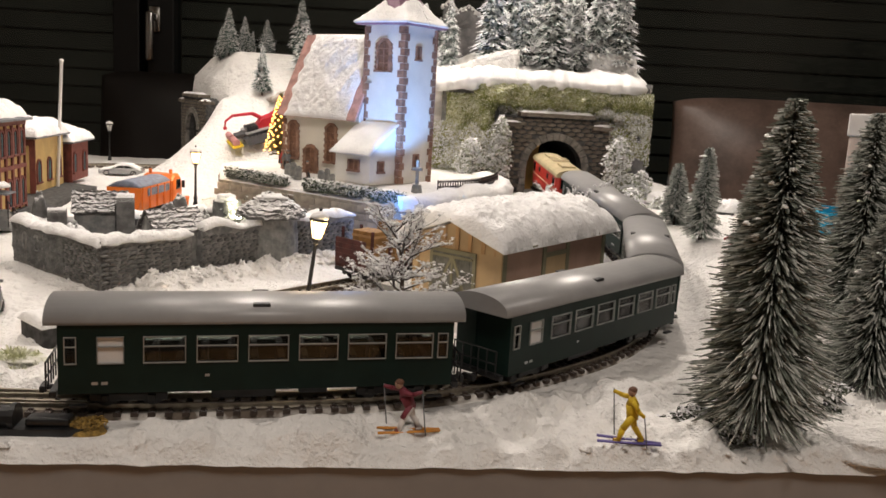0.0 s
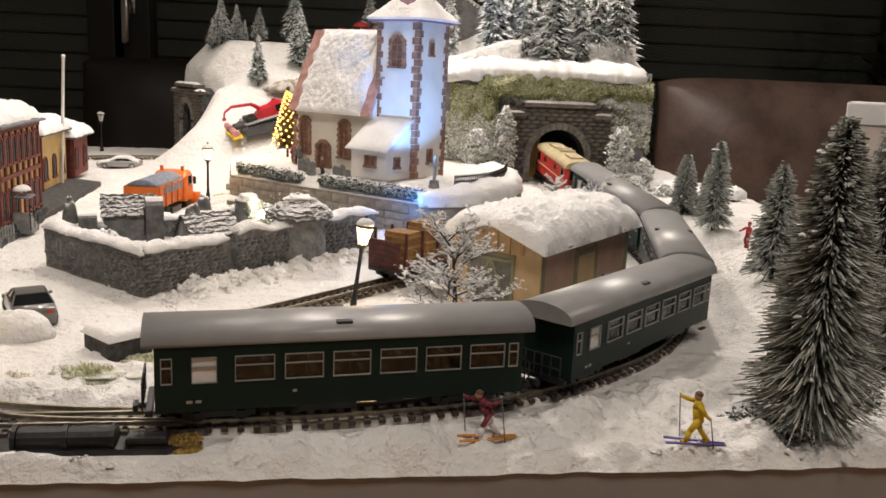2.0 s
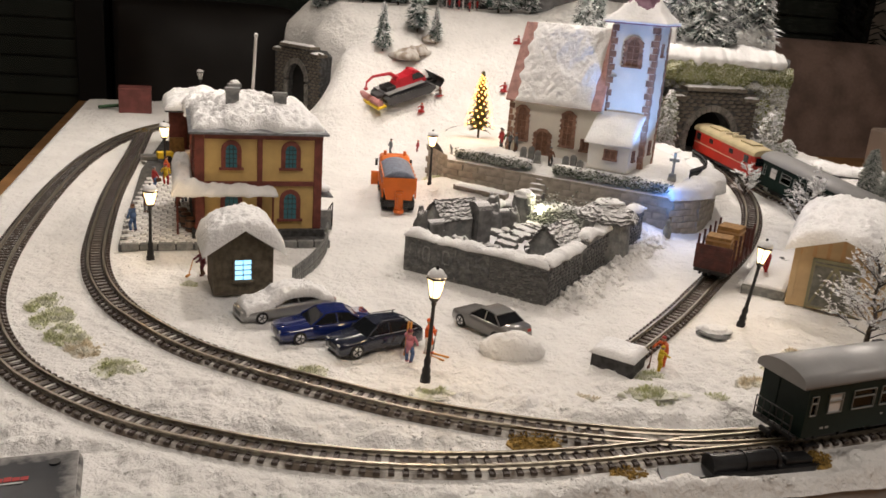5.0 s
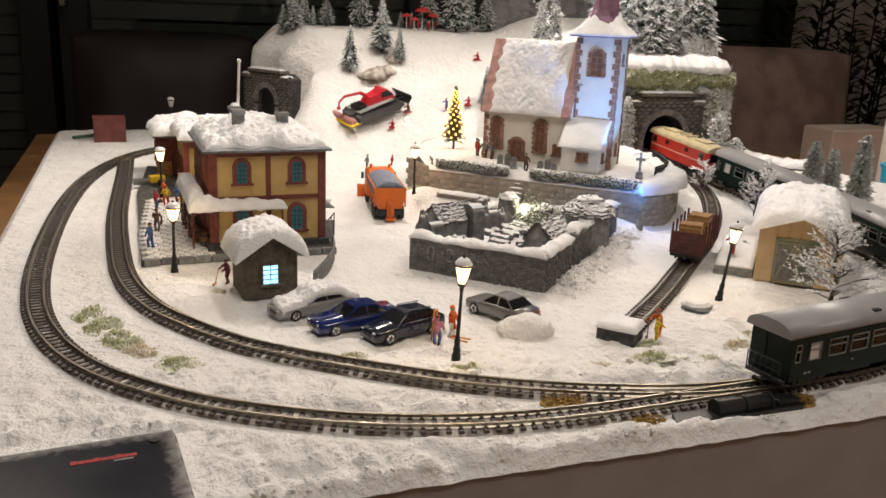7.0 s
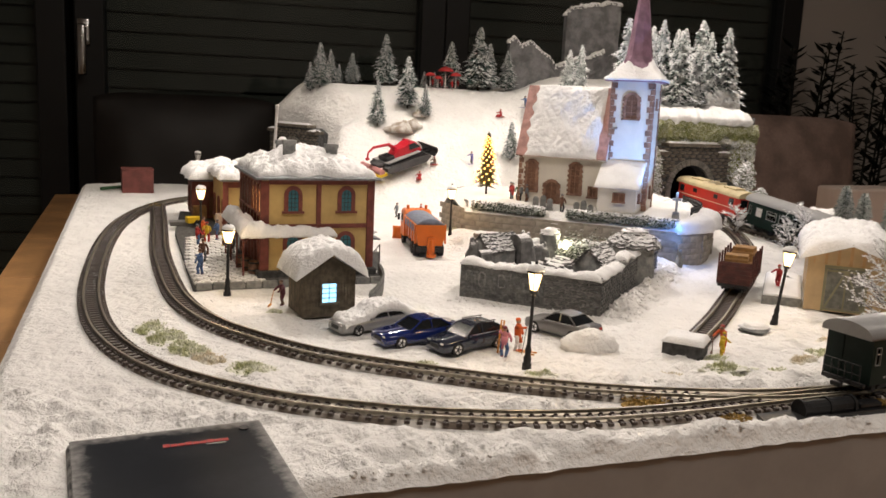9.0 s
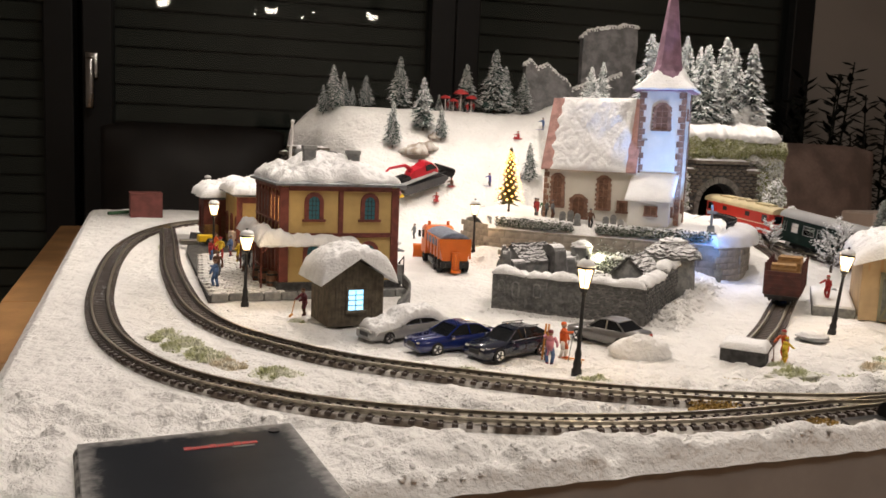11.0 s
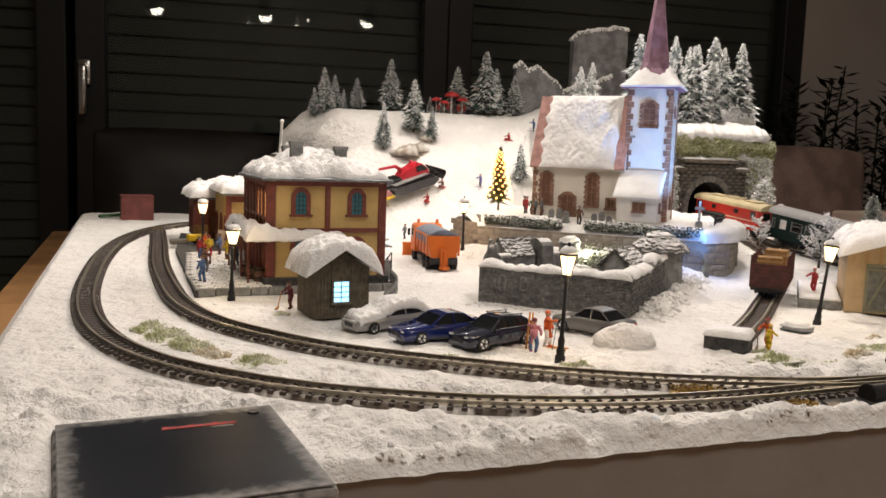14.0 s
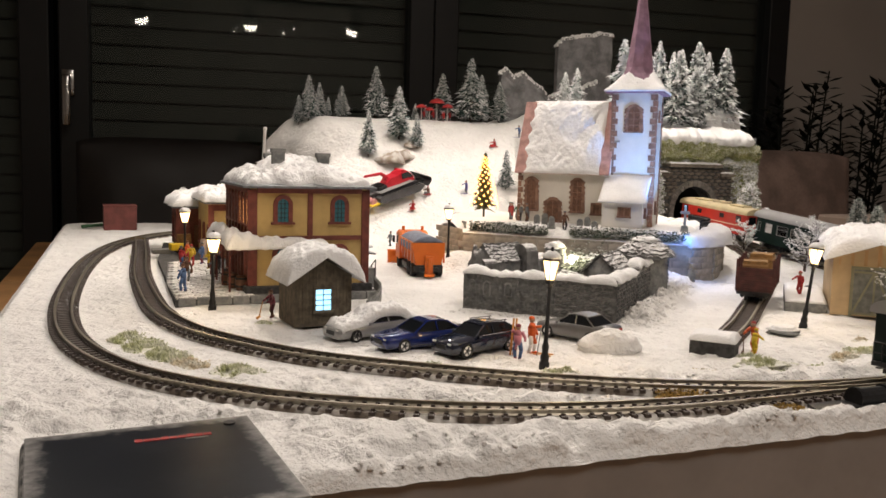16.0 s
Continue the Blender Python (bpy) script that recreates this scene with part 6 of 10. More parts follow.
def bush(name, x, y, z, rx, ry, h, n, mat, label, size=0.0021, seed=1, group=""):
    b = thing(name, label, "bush", pose(x, y, z), group=group)

    def spot(r):
        a, t = r.uniform(0, 6.283), r.random() ** 0.5
        zz = r.random()
        k = math.sqrt(max(0.02, 1 - zz * zz)) * (0.70 + 0.60 * ns(math.cos(a) * 2.5, math.sin(a) * 2.5, zz * 5 + seed))
        return (rx * t * k * math.cos(a), ry * t * k * math.sin(a), h * zz)
    bm = B()
    clumps(bm, spot, n, size, seed)
    part("foliage", bm, mat, b)
    for k in range(5):
        a = k * 1.26
        bm = B()
        cyl(bm, (0, 0, -0.002), (rx * 0.5 * math.cos(a), ry * 0.5 * math.sin(a), h * 0.7), 0.0006, 0.0002, 5)
        part("stem", bm, BARK, b)
    return b


LB = "dense bush thick with snow beside the tunnel portal"
for x, y, z, rx, ry, h, n, s in ((0.1690, 0.8060, 0.024, 0.0210, 0.0140, 0.060, 1700, 1), (0.1930, 0.8080, 0.020, 0.0160, 0.0120, 0.034, 900, 2), (0.1780, 0.7800, 0.020, 0.0150, 0.0120, 0.020, 600, 3), (0.0580, 0.8240, 0.040, 0.0150, 0.0110, 0.058, 1300, 4),
                              (0.0300, 0.8150, 0.040, 0.0190, 0.0130, 0.036, 1000, 5), (0.2050, 0.7750, 0.018, 0.0150, 0.0120, 0.016, 500, 6)):
    bush("snowy_bush", x, y, z, rx, ry, h, n, BUSH_WHITE, LB, 0.0021, s, "bushes by the tunnel")

# retaining wall with deep snow behind the right-hand track
bm = B()
line = spline([(0.205, 0.800, 0), (0.240, 0.770, 0), (0.266, 0.752, 0)], 0.004)
sweep(bm, line, [(-0.004, -0.002), (0.004, -0.002), (0.004, 0.030), (-0.004, 0.030)])
rw = thing("retaining_wall", "low grey stone wall under deep snow beside the track", "wall", kind="structure")
part("core", bm, STONE, rw)
bm = B()
for i, p in enumerate(line[::2]):
    mound(bm, p.x + 0.003, p.y + 0.003, 0.026, 0.013, 0.013, 0.010 + 0.003 * ns(i * 0.5, 2), 12, 0.3, i * 0.5)
part("wall_snow", bm, SNOW_SOFT, rw, smooth=True)

# grey rock cut-outs behind the ridge
def rock_slab(profile, y, z0, label):
    """A thin upright rock whose top edge follows profile, with snow along that edge."""
    r = thing("rock_outcrop", label, "rock", pose(0, y, 0), group="rock outcrops")
    fine = []
    for (xa, za), (xb, zb) in zip(profile, profile[1:]):
        n = max(2, int((xb - xa) / 0.004))
        fine += [(xa + (xb - xa) * k / n, za + (zb - za) * k / n + 0.0025 * ns(xa + k, y, za, 1.7)) for k in range(n)]
    fine.append(profile[-1])
    bm = B()
    slab(bm, lambda u, v: ((lambda p: ((p[0], -0.006 - 0.003 * ns(p[0], v * 9, 2, 60), z0 + (p[1] - z0) * v), (p[0], 0.006, z0 + (p[1] - z0) * v)))(fine[min(len(fine) - 1, round(u * (len(fine) - 1)))])), len(fine) - 1, 16)
    part("stone_slab", bm, ROCK, r)
    bm = B()
    for k, (x, z) in enumerate(fine):
        mound(bm, x, 0, z - 0.0030, 0.0042, 0.0075, 0.0062 + 0.0016 * ns(k, 3, 1, 0.7), 8, 0.35, k)
    part("rim_snow", bm, SNOW_SOFT, r, smooth=True)


rock_slab([(0.088, 0.280), (0.098, 0.289), (0.130, 0.296), (0.146, 0.297), (0.158, 0.301), (0.178, 0.300)], 1.196, 0.145, "tall grey rock slab rimmed with snow behind the firs")
rock_slab([(-0.006, 0.232), (0.002, 0.238), (0.014, 0.226), (0.028, 0.234), (0.046, 0.220), (0.060, 0.212), (0.070, 0.198), (0.086, 0.205), (0.102, 0.211), (0.128, 0.216), (0.148, 0.226)], 1.184, 0.145, "low jagged grey rock slab rimmed with snow")
for x, y, r, h in ((-0.196, 1.066, 0.020, 0.014), (-0.178, 1.072, 0.015, 0.012), (-0.160, 1.092, 0.013, 0.010)):
    bm = B()
    mound(bm, 0, 0, -0.003, r, r * 0.8, h, 14, 0.45, x * 60)
    solo("boulder", bm, material("brown_boulder", (0.30, 0.25, 0.20), 0.9, vary=0.2, scale=120, bump=0.5, second=(0.55, 0.53, 0.50)), "snow-dusted brown boulder on the hillside", "boulder", pose(x, y, hill(x, y)), smooth=True, group="boulders")

brace = thing("wooden_brace", "pale wooden brace board standing inside the tunnel mouth", "board", yaw(0.0870, 0.8720, 0.020, 15))
bm = B()
box(bm, -0.009, -0.002, 0.0, 0.009, 0.002, 0.052, 0.0008, m=pose(0, 0, 0, 0, 6, 0))
part("plank", bm, material("brace_wood", (0.62, 0.36, 0.10), 0.6, vary=0.1, scale=60), brace)

# ---- train ----
def arc(line):
    s = [0.0]
    for a, b in zip(line, line[1:]):
        s.append(s[-1] + (b - a).length)
    return s


MAIN_ARC = arc(MAIN_LINE)


def on_main(s):
    i = max(0, min(len(MAIN_LINE) - 2, int(np.searchsorted(MAIN_ARC, s)) - 1))
    k = (s - MAIN_ARC[i]) / (MAIN_ARC[i + 1] - MAIN_ARC[i])
    return MAIN_LINE[i].lerp(MAIN_LINE[i + 1], k)


def seat_on_rails(s, span):
    """The pose of a vehicle whose bogies stand at s - span / 2 and s + span / 2."""
    a, b = on_main(s - span / 2), on_main(s + span / 2)
    d = b - a
    p = (a + b) / 2 + Vector((0, 0, RAIL_Z + 0.0022))
    return pose(p.x, p.y, p.z, 0, -math.degrees(math.asin(d.z / d.length)), math.degrees(math.atan2(d.y, d.x)))


TOP = RAIL_Z + 0.0022


def wheelset(parent, x, r=0.0038, bogie="bogie"):
    bm = B()
    box(bm, x - 0.0115, -0.0075, 0.0030, x + 0.0115, 0.0075, 0.0062, 0.0006)
    for s in (-1, 1):
        box(bm, x - 0.0125, s * 0.0078 - 0.0008, 0.0022, x + 0.0125, s * 0.0078 + 0.0008, 0.0050, 0.0004)
        for o in (-0.0075, 0.0075):
            box(bm, x + o - 0.0013, s * 0.0088 - 0.0007, 0.0024, x + o + 0.0013, s * 0.0088 + 0.0007, 0.0046, 0.0003)
    b = part(bogie, bm, BLACK, parent)
    for o in (-0.0075, 0.0075):
        for s in (-1, 1):
            bm = B()
            cyl(bm, (x + o, s * 0.0047, r - 0.0002), (x + o, s * 0.0062, r - 0.0002), r, seg=16)
            cyl(bm, (x + o, s * 0.0040, r - 0.0002), (x + o, s * 0.0047, r - 0.0002), r + 0.0004, seg=16)
            part("wheel", bm, BLACK, b)


WINDULL = material("window_frame_dull", (0.33, 0.34, 0.33), 0.45, 0.3, vary=0.1)
SEATDARK = material("seat_brown", (0.020, 0.017, 0.014), 0.7, vary=0.2, scale=200)


def coach(m):
    L, W, H0, H1 = 0.1385, 0.0265, 0.0068, 0.0312
    c = thing("passenger_coach", "dark green model passenger coach with grey roof on the track", "railway coach", m, group="coaches of the train")
    h, w = L / 2, W / 2
    wins = [-0.0330 + 0.0170 * k for k in range(6)]
    wz0, wz1 = 0.0170, 0.0263
    # side walls with real window openings
    for s in (-1, 1):
        holes = sorted([(-s * x - 0.0068, -s * x + 0.0068) for x in wins] + [(s * 0.0500 - 0.0042, s * 0.0500 + 0.0042)] + [(-h + 0.0050, -h + 0.0088), (h - 0.0088, h - 0.0050)])
        bm = B()
        y0, y1 = sorted((s * w, s * (w - 0.0010)))
        box(bm, -h + 0.0040, y0, H0, h - 0.0040, y1, wz0)
        box(bm, -h + 0.0040, y0, wz1, h - 0.0040, y1, H1)
        last = -h + 0.0040
        for a, b in holes:
            if a > last:
                box(bm, last, y0, wz0, a, y1, wz1)
            last = b
        box(bm, last, y0, wz0, h - 0.0040, y1, wz1)
        side = part("side_wall", bm, GREEN, c)
        for k, (a, b) in enumerate(holes):
            bm = B()
            yy = s * w
            for bx in ((a, wz0, a + 0.00028, wz1), (b - 0.00028, wz0, b, wz1), (a, wz0, b, wz0 + 0.00028), (a, wz1 - 0.00028, b, wz1), (a, wz0 + 0.0057, b, wz0 + 0.0060)):
                box(bm, bx[0], yy - 0.0006, bx[1], bx[2], yy + 0.0003, bx[3])
            fr = part("window_frame", bm, WINDULL, side)
            bm = B()
            box(bm, a, yy - 0.0005 * s - 0.00008, wz0, b, yy - 0.0005 * s + 0.00008, wz1)
            milky = (b - a) > 0.0075 and (b - a) < 0.0085
            p = part("pane", bm, WHITEPLASTIC if milky else COACHPANE, fr)
            if not milky:
                p.visible_shadow = False
        for x0, x1, z0, z1 in ((-0.0560, -0.0540, 0.0098, 0.0108), (-0.0530, -0.0510, 0.0098, 0.0108), (-0.0200, -0.0185, 0.0120, 0.0129)):
            bm = B()
            box(bm, x0, s * w - 0.0001, z0, x1, s * w + 0.0001, z1)
            part("lettering", bm, WINFRAME, side, "tiny pale lettering as a bar")
    for s in (-1, 1):
        x0, x1 = sorted((s * (h - 0.0030), s * (h - 0.0040)))
        bm = B()
        outline = [(-w, H0), (w, H0), (w, H1), (0.0036, H1 + 0.0012), (0.0036, H0 + 0.0006), (-0.0036, H0 + 0.0006), (-0.0036, H1 + 0.0012), (-w, H1)]
        prism(bm, outline, x0, x1, m=FACE_X)
        end = part("end_wall", bm, GREEN, c)
        bm = B()
        x = s * (h - 0.0036)
        box(bm, x - 0.0002, -0.0035, H0 + 0.0007, x + 0.0002, 0.0035, H1 + 0.0010)
        part("end_door", bm, GREEN, end)
    bm = B()
    box(bm, -h + 0.005, -w + 0.001, H0 - 0.0004, h - 0.005, w - 0.001, H0 + 0.0006)
    part("floor_pan", bm, BLACK, c)
    bm = B()
    for x in [v + d for v in wins for d in (-0.0045, 0.0045)]:
        for s in (-1, 1):
            y0, y1 = sorted((s * 0.0030, s * (w - 0.0020)))
            box(bm, x - 0.0012, y0, H0 + 0.0006, x + 0.0012, y1, 0.0182, 0.0004)
    part("seat_row", bm, SEATDARK, c, "brown seat rows inside")
    # roof
    n = 14
    prof = [(-w - 0.0009, H1 - 0.0008), (-w - 0.0009, H1 + 0.0002)] + [(-(w + 0.0009) * math.cos(math.pi * k / n), H1 + 0.0002 + 0.0062 * math.sin(math.pi * k / n) ** 0.85) for k in range(1, n)] + [(w + 0.0009, H1 + 0.0002), (w + 0.0009, H1 - 0.0008)]
    bm = B()
    prism(bm, prof[::-1], -h - 0.0010, h + 0.0010, m=FACE_X)
    roof = part("roof", bm, COACHROOF, c, "smooth mid-grey arched roof", True)
    for e in roof.data.polygons:
        e.use_smooth = abs(e.normal.x) < 0.5
    bm = B()
    for s in (-1, 1):
        box(bm, -0.0045, s * 0.0095 - 0.0016, H1 + 0.0030, 0.0015, s * 0.0095 + 0.0016, H1 + 0.0054, 0.0005)
    part("roof_vent", bm, BLACK, roof)
    # underframe, steps, couplers
    bm = B()
    box(bm, -h + 0.006, -0.0060, 0.0050, h - 0.006, 0.0060, 0.0068, 0.0004)
    box(bm, -0.018, -0.0085, 0.0022, 0.004, 0.0085, 0.0060, 0.0006)
    box(bm, 0.012, -0.0075, 0.0028, 0.022, 0.0075, 0.0060, 0.0006)
    part("underframe", bm, BLACK, c)
    for s in (-1, 1):
        bm = B()
        box(bm, s * (h - 0.001) - 0.0012, -w + 0.0012, 0.0052, s * (h - 0.001) + 0.0012, w - 0.0012, 0.0074, 0.0004)
        cyl(bm, (s * h, 0, 0.0050), (s * (h + 0.0046), 0, 0.0050), 0.0010, seg=8)
        box(bm, s * (h + 0.0040) - 0.0009, -0.0030, 0.0038, s * (h + 0.0040) + 0.0009, 0.0030, 0.0062, 0.0004)
        part("coupler", bm, BLACK, c)
        bm = B()
        for z in (0.0118, 0.0168):
            cyl(bm, (s * (h + 0.0012), -0.0105, z), (s * (h + 0.0012), 0.0105, z), 0.00035, seg=5)
        box(bm, s * (h + 0.0012) - 0.0003, -0.0105, 0.0118, s * (h + 0.0012) + 0.0003, -0.0101, 0.0168)
        rail = part("platform_rail", bm, BLACK, c)
        for y in (-0.0105, -0.0060, -0.0018, 0.0018, 0.0060, 0.0105):
            bm = B()
            cyl(bm, (s * (h + 0.0012), y, 0.0070), (s * (h + 0.0012), y, 0.0168), 0.0003, seg=5)
            part("railing_post", bm, BLACK, rail)
        for q in (-1, 1):
            bm = B()
            box(bm, s * 0.060 - 0.0028, q * w - 0.0014, 0.0026, s * 0.060 + 0.0028, q * w + 0.0006, 0.0032)
            part("step", bm, BLACK, c)
    for x in (-0.045, 0.045):
        wheelset(c, x)
    return c


def loco(m):
    L, W, H0, H1 = 0.1120, 0.0270, 0.0075, 0.0290
    c = thing("locomotive", "red model railcar-style locomotive with cream roof and stripe", "locomotive", m)
    h, w = L / 2, W / 2
    bm = B()
    prism(bm, [(-h + 0.0008, -w * 0.80), (h - 0.0008, -w * 0.80), (h, -w * 0.2), (h, w * 0.2), (h - 0.0008, w * 0.80), (h - 0.004, w), (-h + 0.004, w), (-h + 0.0008, w * 0.80), (-h, w * 0.2), (-h, -w * 0.2), (-h + 0.0008, -w * 0.80), (-h + 0.004, -w), (h - 0.004, -w)][1:11] + [(-h + 0.004, -w), (h - 0.004, -w)], H0, H1)
    part("body", bm, LOCORED, c)
    n = 12
    prof = [(-w - 0.0004, H1 - 0.0006)] + [(-(w + 0.0004) * math.cos(math.pi * k / n), H1 + 0.0058 * math.sin(math.pi * k / n) ** 0.7) for k in range(0, n + 1)] + [(w + 0.0004, H1 - 0.0006)]
    bm = B()
    prism(bm, prof[::-1], -h - 0.0008, h + 0.0008, m=FACE_X)
    roof = part("roof", bm, LOCOROOF, c, "cream-beige roof")
    for x in (-0.030, 0.030):
        bm = B()
        box(bm, x - 0.011, -0.006, H1 + 0.0050, x + 0.011, 0.006, H1 + 0.0072, 0.0006)
        part("roof_hatch", bm, LOCOROOF, roof)
    bm = B()
    for x in (-0.006, 0.006):
        box(bm, x - 0.0006, -0.0075, H1 + 0.0060, x + 0.0006, 0.0075, H1 + 0.0082)
    cyl(bm, (-0.010, 0.0, H1 + 0.0080), (0.012, 0.0, H1 + 0.0080), 0.0004, seg=6)
    part("roof_gear", bm, CREAM, roof)
    for s in (-1, 1):
        bm = B()
        box(bm, -h + 0.004, s * w - 0.0002, 0.0165, h - 0.004, s * w + 0.0002, 0.0173)
        part("stripe", bm, CREAM, c)
        for x0, x1 in ((-0.049, -0.041), (0.041, 0.049)):
            bm = B()
            box(bm, x0, s * w - 0.0003, 0.0195, x1, s * w + 0.0003, 0.0268, 0.0002)
            part("cab_window", bm, CARGLASS, c)
        bm = B()
        for x in (-0.018, 0.020):
            box(bm, x - 0.0035, s * w - 0.0003, 0.0215, x + 0.0035, s * w + 0.0003, 0.0262, 0.0002)
        part("grille", bm, BLACK, c)
        bm = B()
        box(bm, s * h - 0.0003, -0.0094, 0.0188, s * h + 0.0003, -0.0008, 0.0266)
        box(bm, s * h - 0.0003, 0.0008, 0.0188, s * h + 0.0003, 0.0094, 0.0266)
        part("windscreen", bm, CARGLASS, c)
        for y in (-0.0085, 0.0085):
            bm = B()
            cyl(bm, (s * (h - 0.001), y, 0.0118), (s * (h + 0.0006), y, 0.0118), 0.0016, seg=12)
            part("headlight", bm, CHROME, c)
        bm = B()
        box(bm, s * (h - 0.001) - 0.0014, -w + 0.001, 0.0052, s * (h - 0.001) + 0.0014, w - 0.001, 0.0082, 0.0004)
        cyl(bm, (s * h, 0, 0.0052), (s * (h + 0.0050), 0, 0.0052), 0.0010, seg=8)
        part("buffer_beam", bm, BLACK, c)
    bm = B()
    box(bm, -h + 0.003, -w + 0.0015, 0.0046, h - 0.003, w - 0.0015, 0.0076, 0.0004)
    part("underframe", bm, BLACK, c)
    for x in (-0.034, 0.0, 0.034):
        wheelset(c, x, 0.0042)
    return c


def nearest_arc(x, y):
    return MAIN_ARC[min(range(len(MAIN_LINE)), key=lambda i: (MAIN_LINE[i].x - x) ** 2 + (MAIN_LINE[i].y - y) ** 2)]


TAIL, PITCH = nearest_arc(-0.122, 0.280) - 0.003, 0.1480
first = coach(seat_on_rails(TAIL + 0.069, 0.090))
for k in range(1, 4):
    copy_thing(first, seat_on_rails(TAIL + 0.069 + PITCH * k, 0.090))
loco(seat_on_rails(TAIL + 0.069 + PITCH * 3 + 0.1330, 0.068))


# ---- stake wagon on the siding ----
def goods_wagon(m):
    L, W = 0.072, 0.0250
    c = thing("goods_wagon", "brown-red open goods wagon loaded with wooden crates", "railway wagon", m)
    h, w = L / 2, W / 2
    bm = B()
    box(bm, -h, -w, 0.0068, h, w, 0.0092, 0.0004)
    part("deck", bm, FREIGHTRED, c)
    for s in (-1, 1):
        for k in range(5):
            bm = B()
            z = 0.0092 + k * 0.0031
            x0, x1 = sorted((s * h, s * (h - 0.0010)))
            box(bm, x0, -w, z, x1, w, z + 0.0030, 0.0002)
            part("end_board", bm, FREIGHTRED, c)
        for k in range(5):
            bm = B()
            x = -h + 0.006 + k * (L - 0.012) / 4
            box(bm, x - 0.0007, s * w - 0.0007, 0.0070, x + 0.0007, s * w + 0.0007, 0.0300)
            part("stake", bm, FREIGHTRED, c)
        bm = B()
        box(bm, s * h - 0.0010, -w + 0.001, 0.0050, s * h + 0.0010, w - 0.001, 0.0072, 0.0003)
        cyl(bm, (s * h, 0, 0.0050), (s * (h + 0.004), 0, 0.0050), 0.0010, seg=8)
        part("coupler", bm, BLACK, c)
    bm = B()
    box(bm, -h + 0.003, -0.006, 0.0042, h - 0.003, 0.006, 0.0068)
    part("underframe", bm, BLACK, c)
    for x in (-0.021, 0.021):
        wheelset(c, x)
    return c


SIDE_ARC = arc(SIDING_LINE)


def on_siding(s):
    i = max(0, min(len(SIDING_LINE) - 2, int(np.searchsorted(SIDE_ARC, s)) - 1))
    return SIDING_LINE[i].lerp(SIDING_LINE[i + 1], (s - SIDE_ARC[i]) / (SIDE_ARC[i + 1] - SIDE_ARC[i]))


a, b = on_siding(0.178), on_siding(0.220)
d = b - a
GOODS = pose(*((a + b) / 2 + Vector((0, 0, TOP))), 0, -math.degrees(math.asin(d.z / d.length)), math.degrees(math.atan2(d.y, d.x)))
goods_wagon(GOODS)
for x, y, z, sx, sy, sz, r in ((-0.018, 0.001, 0.0093, 0.014, 0.017, 0.019, 4), (0.001, -0.002, 0.0093, 0.016, 0.016, 0.023, -3), (0.0195, 0.001, 0.0093, 0.014, 0.018, 0.015, 5)):
    bm = B()
    box(bm, -sx / 2, -sy / 2, 0, sx / 2, sy / 2, sz, 0.0003)
    crate = thing("wooden_crate", "brown wooden crate loaded on the goods wagon", "crate", GOODS @ pose(x, y, z, 0, 0, r), group="crates on the wagon")
    part("box", bm, CRATE, crate)
    for k in range(3):
        bm = B()
        zz = sz * (0.15 + 0.33 * k)
        box(bm, -sx / 2 - 0.0003, -sy / 2 - 0.0003, zz, sx / 2 + 0.0003, sy / 2 + 0.0003, zz + 0.0014)
        part("slat", bm, WOOD, crate)

# ---- road vehicles ----
def loft(bm, stations):
    """A body through closed cross-sections of as many points."""
    rings = [[bm.verts.new(p) for p in s] for s in stations]
    n = len(rings[0])
    for a, b in zip(rings, rings[1:]):
        for i in range(n):
            bm.faces.new((a[i], a[(i + 1) % n], b[(i + 1) % n], b[i]))
    bm.faces.new(rings[0][::-1])
    bm.faces.new(rings[-1])


def wheel(parent, x, y, r, w, rim):
    bm = B()
    s = 1 if y > 0 else -1
    cyl(bm, (x, y - s * w, r), (x, y, r), r, seg=18)
    t = part("wheel", bm, TYRE, parent)
    bm = B()
    cyl(bm, (x, y - s * 0.0004, r), (x, y + s * 0.0002, r), r * 0.66, seg=14)
    part("rim", bm, rim, t)
    bm = B()
    for k in range(5):
        a = 2 * math.pi * k / 5
        cyl(bm, (x, y + s * 0.0003, r), (x + r * 0.58 * math.cos(a), y + s * 0.0003, r + r * 0.58 * math.sin(a)), r * 0.09, seg=5)
    part("spokes", bm, BLACK, t)


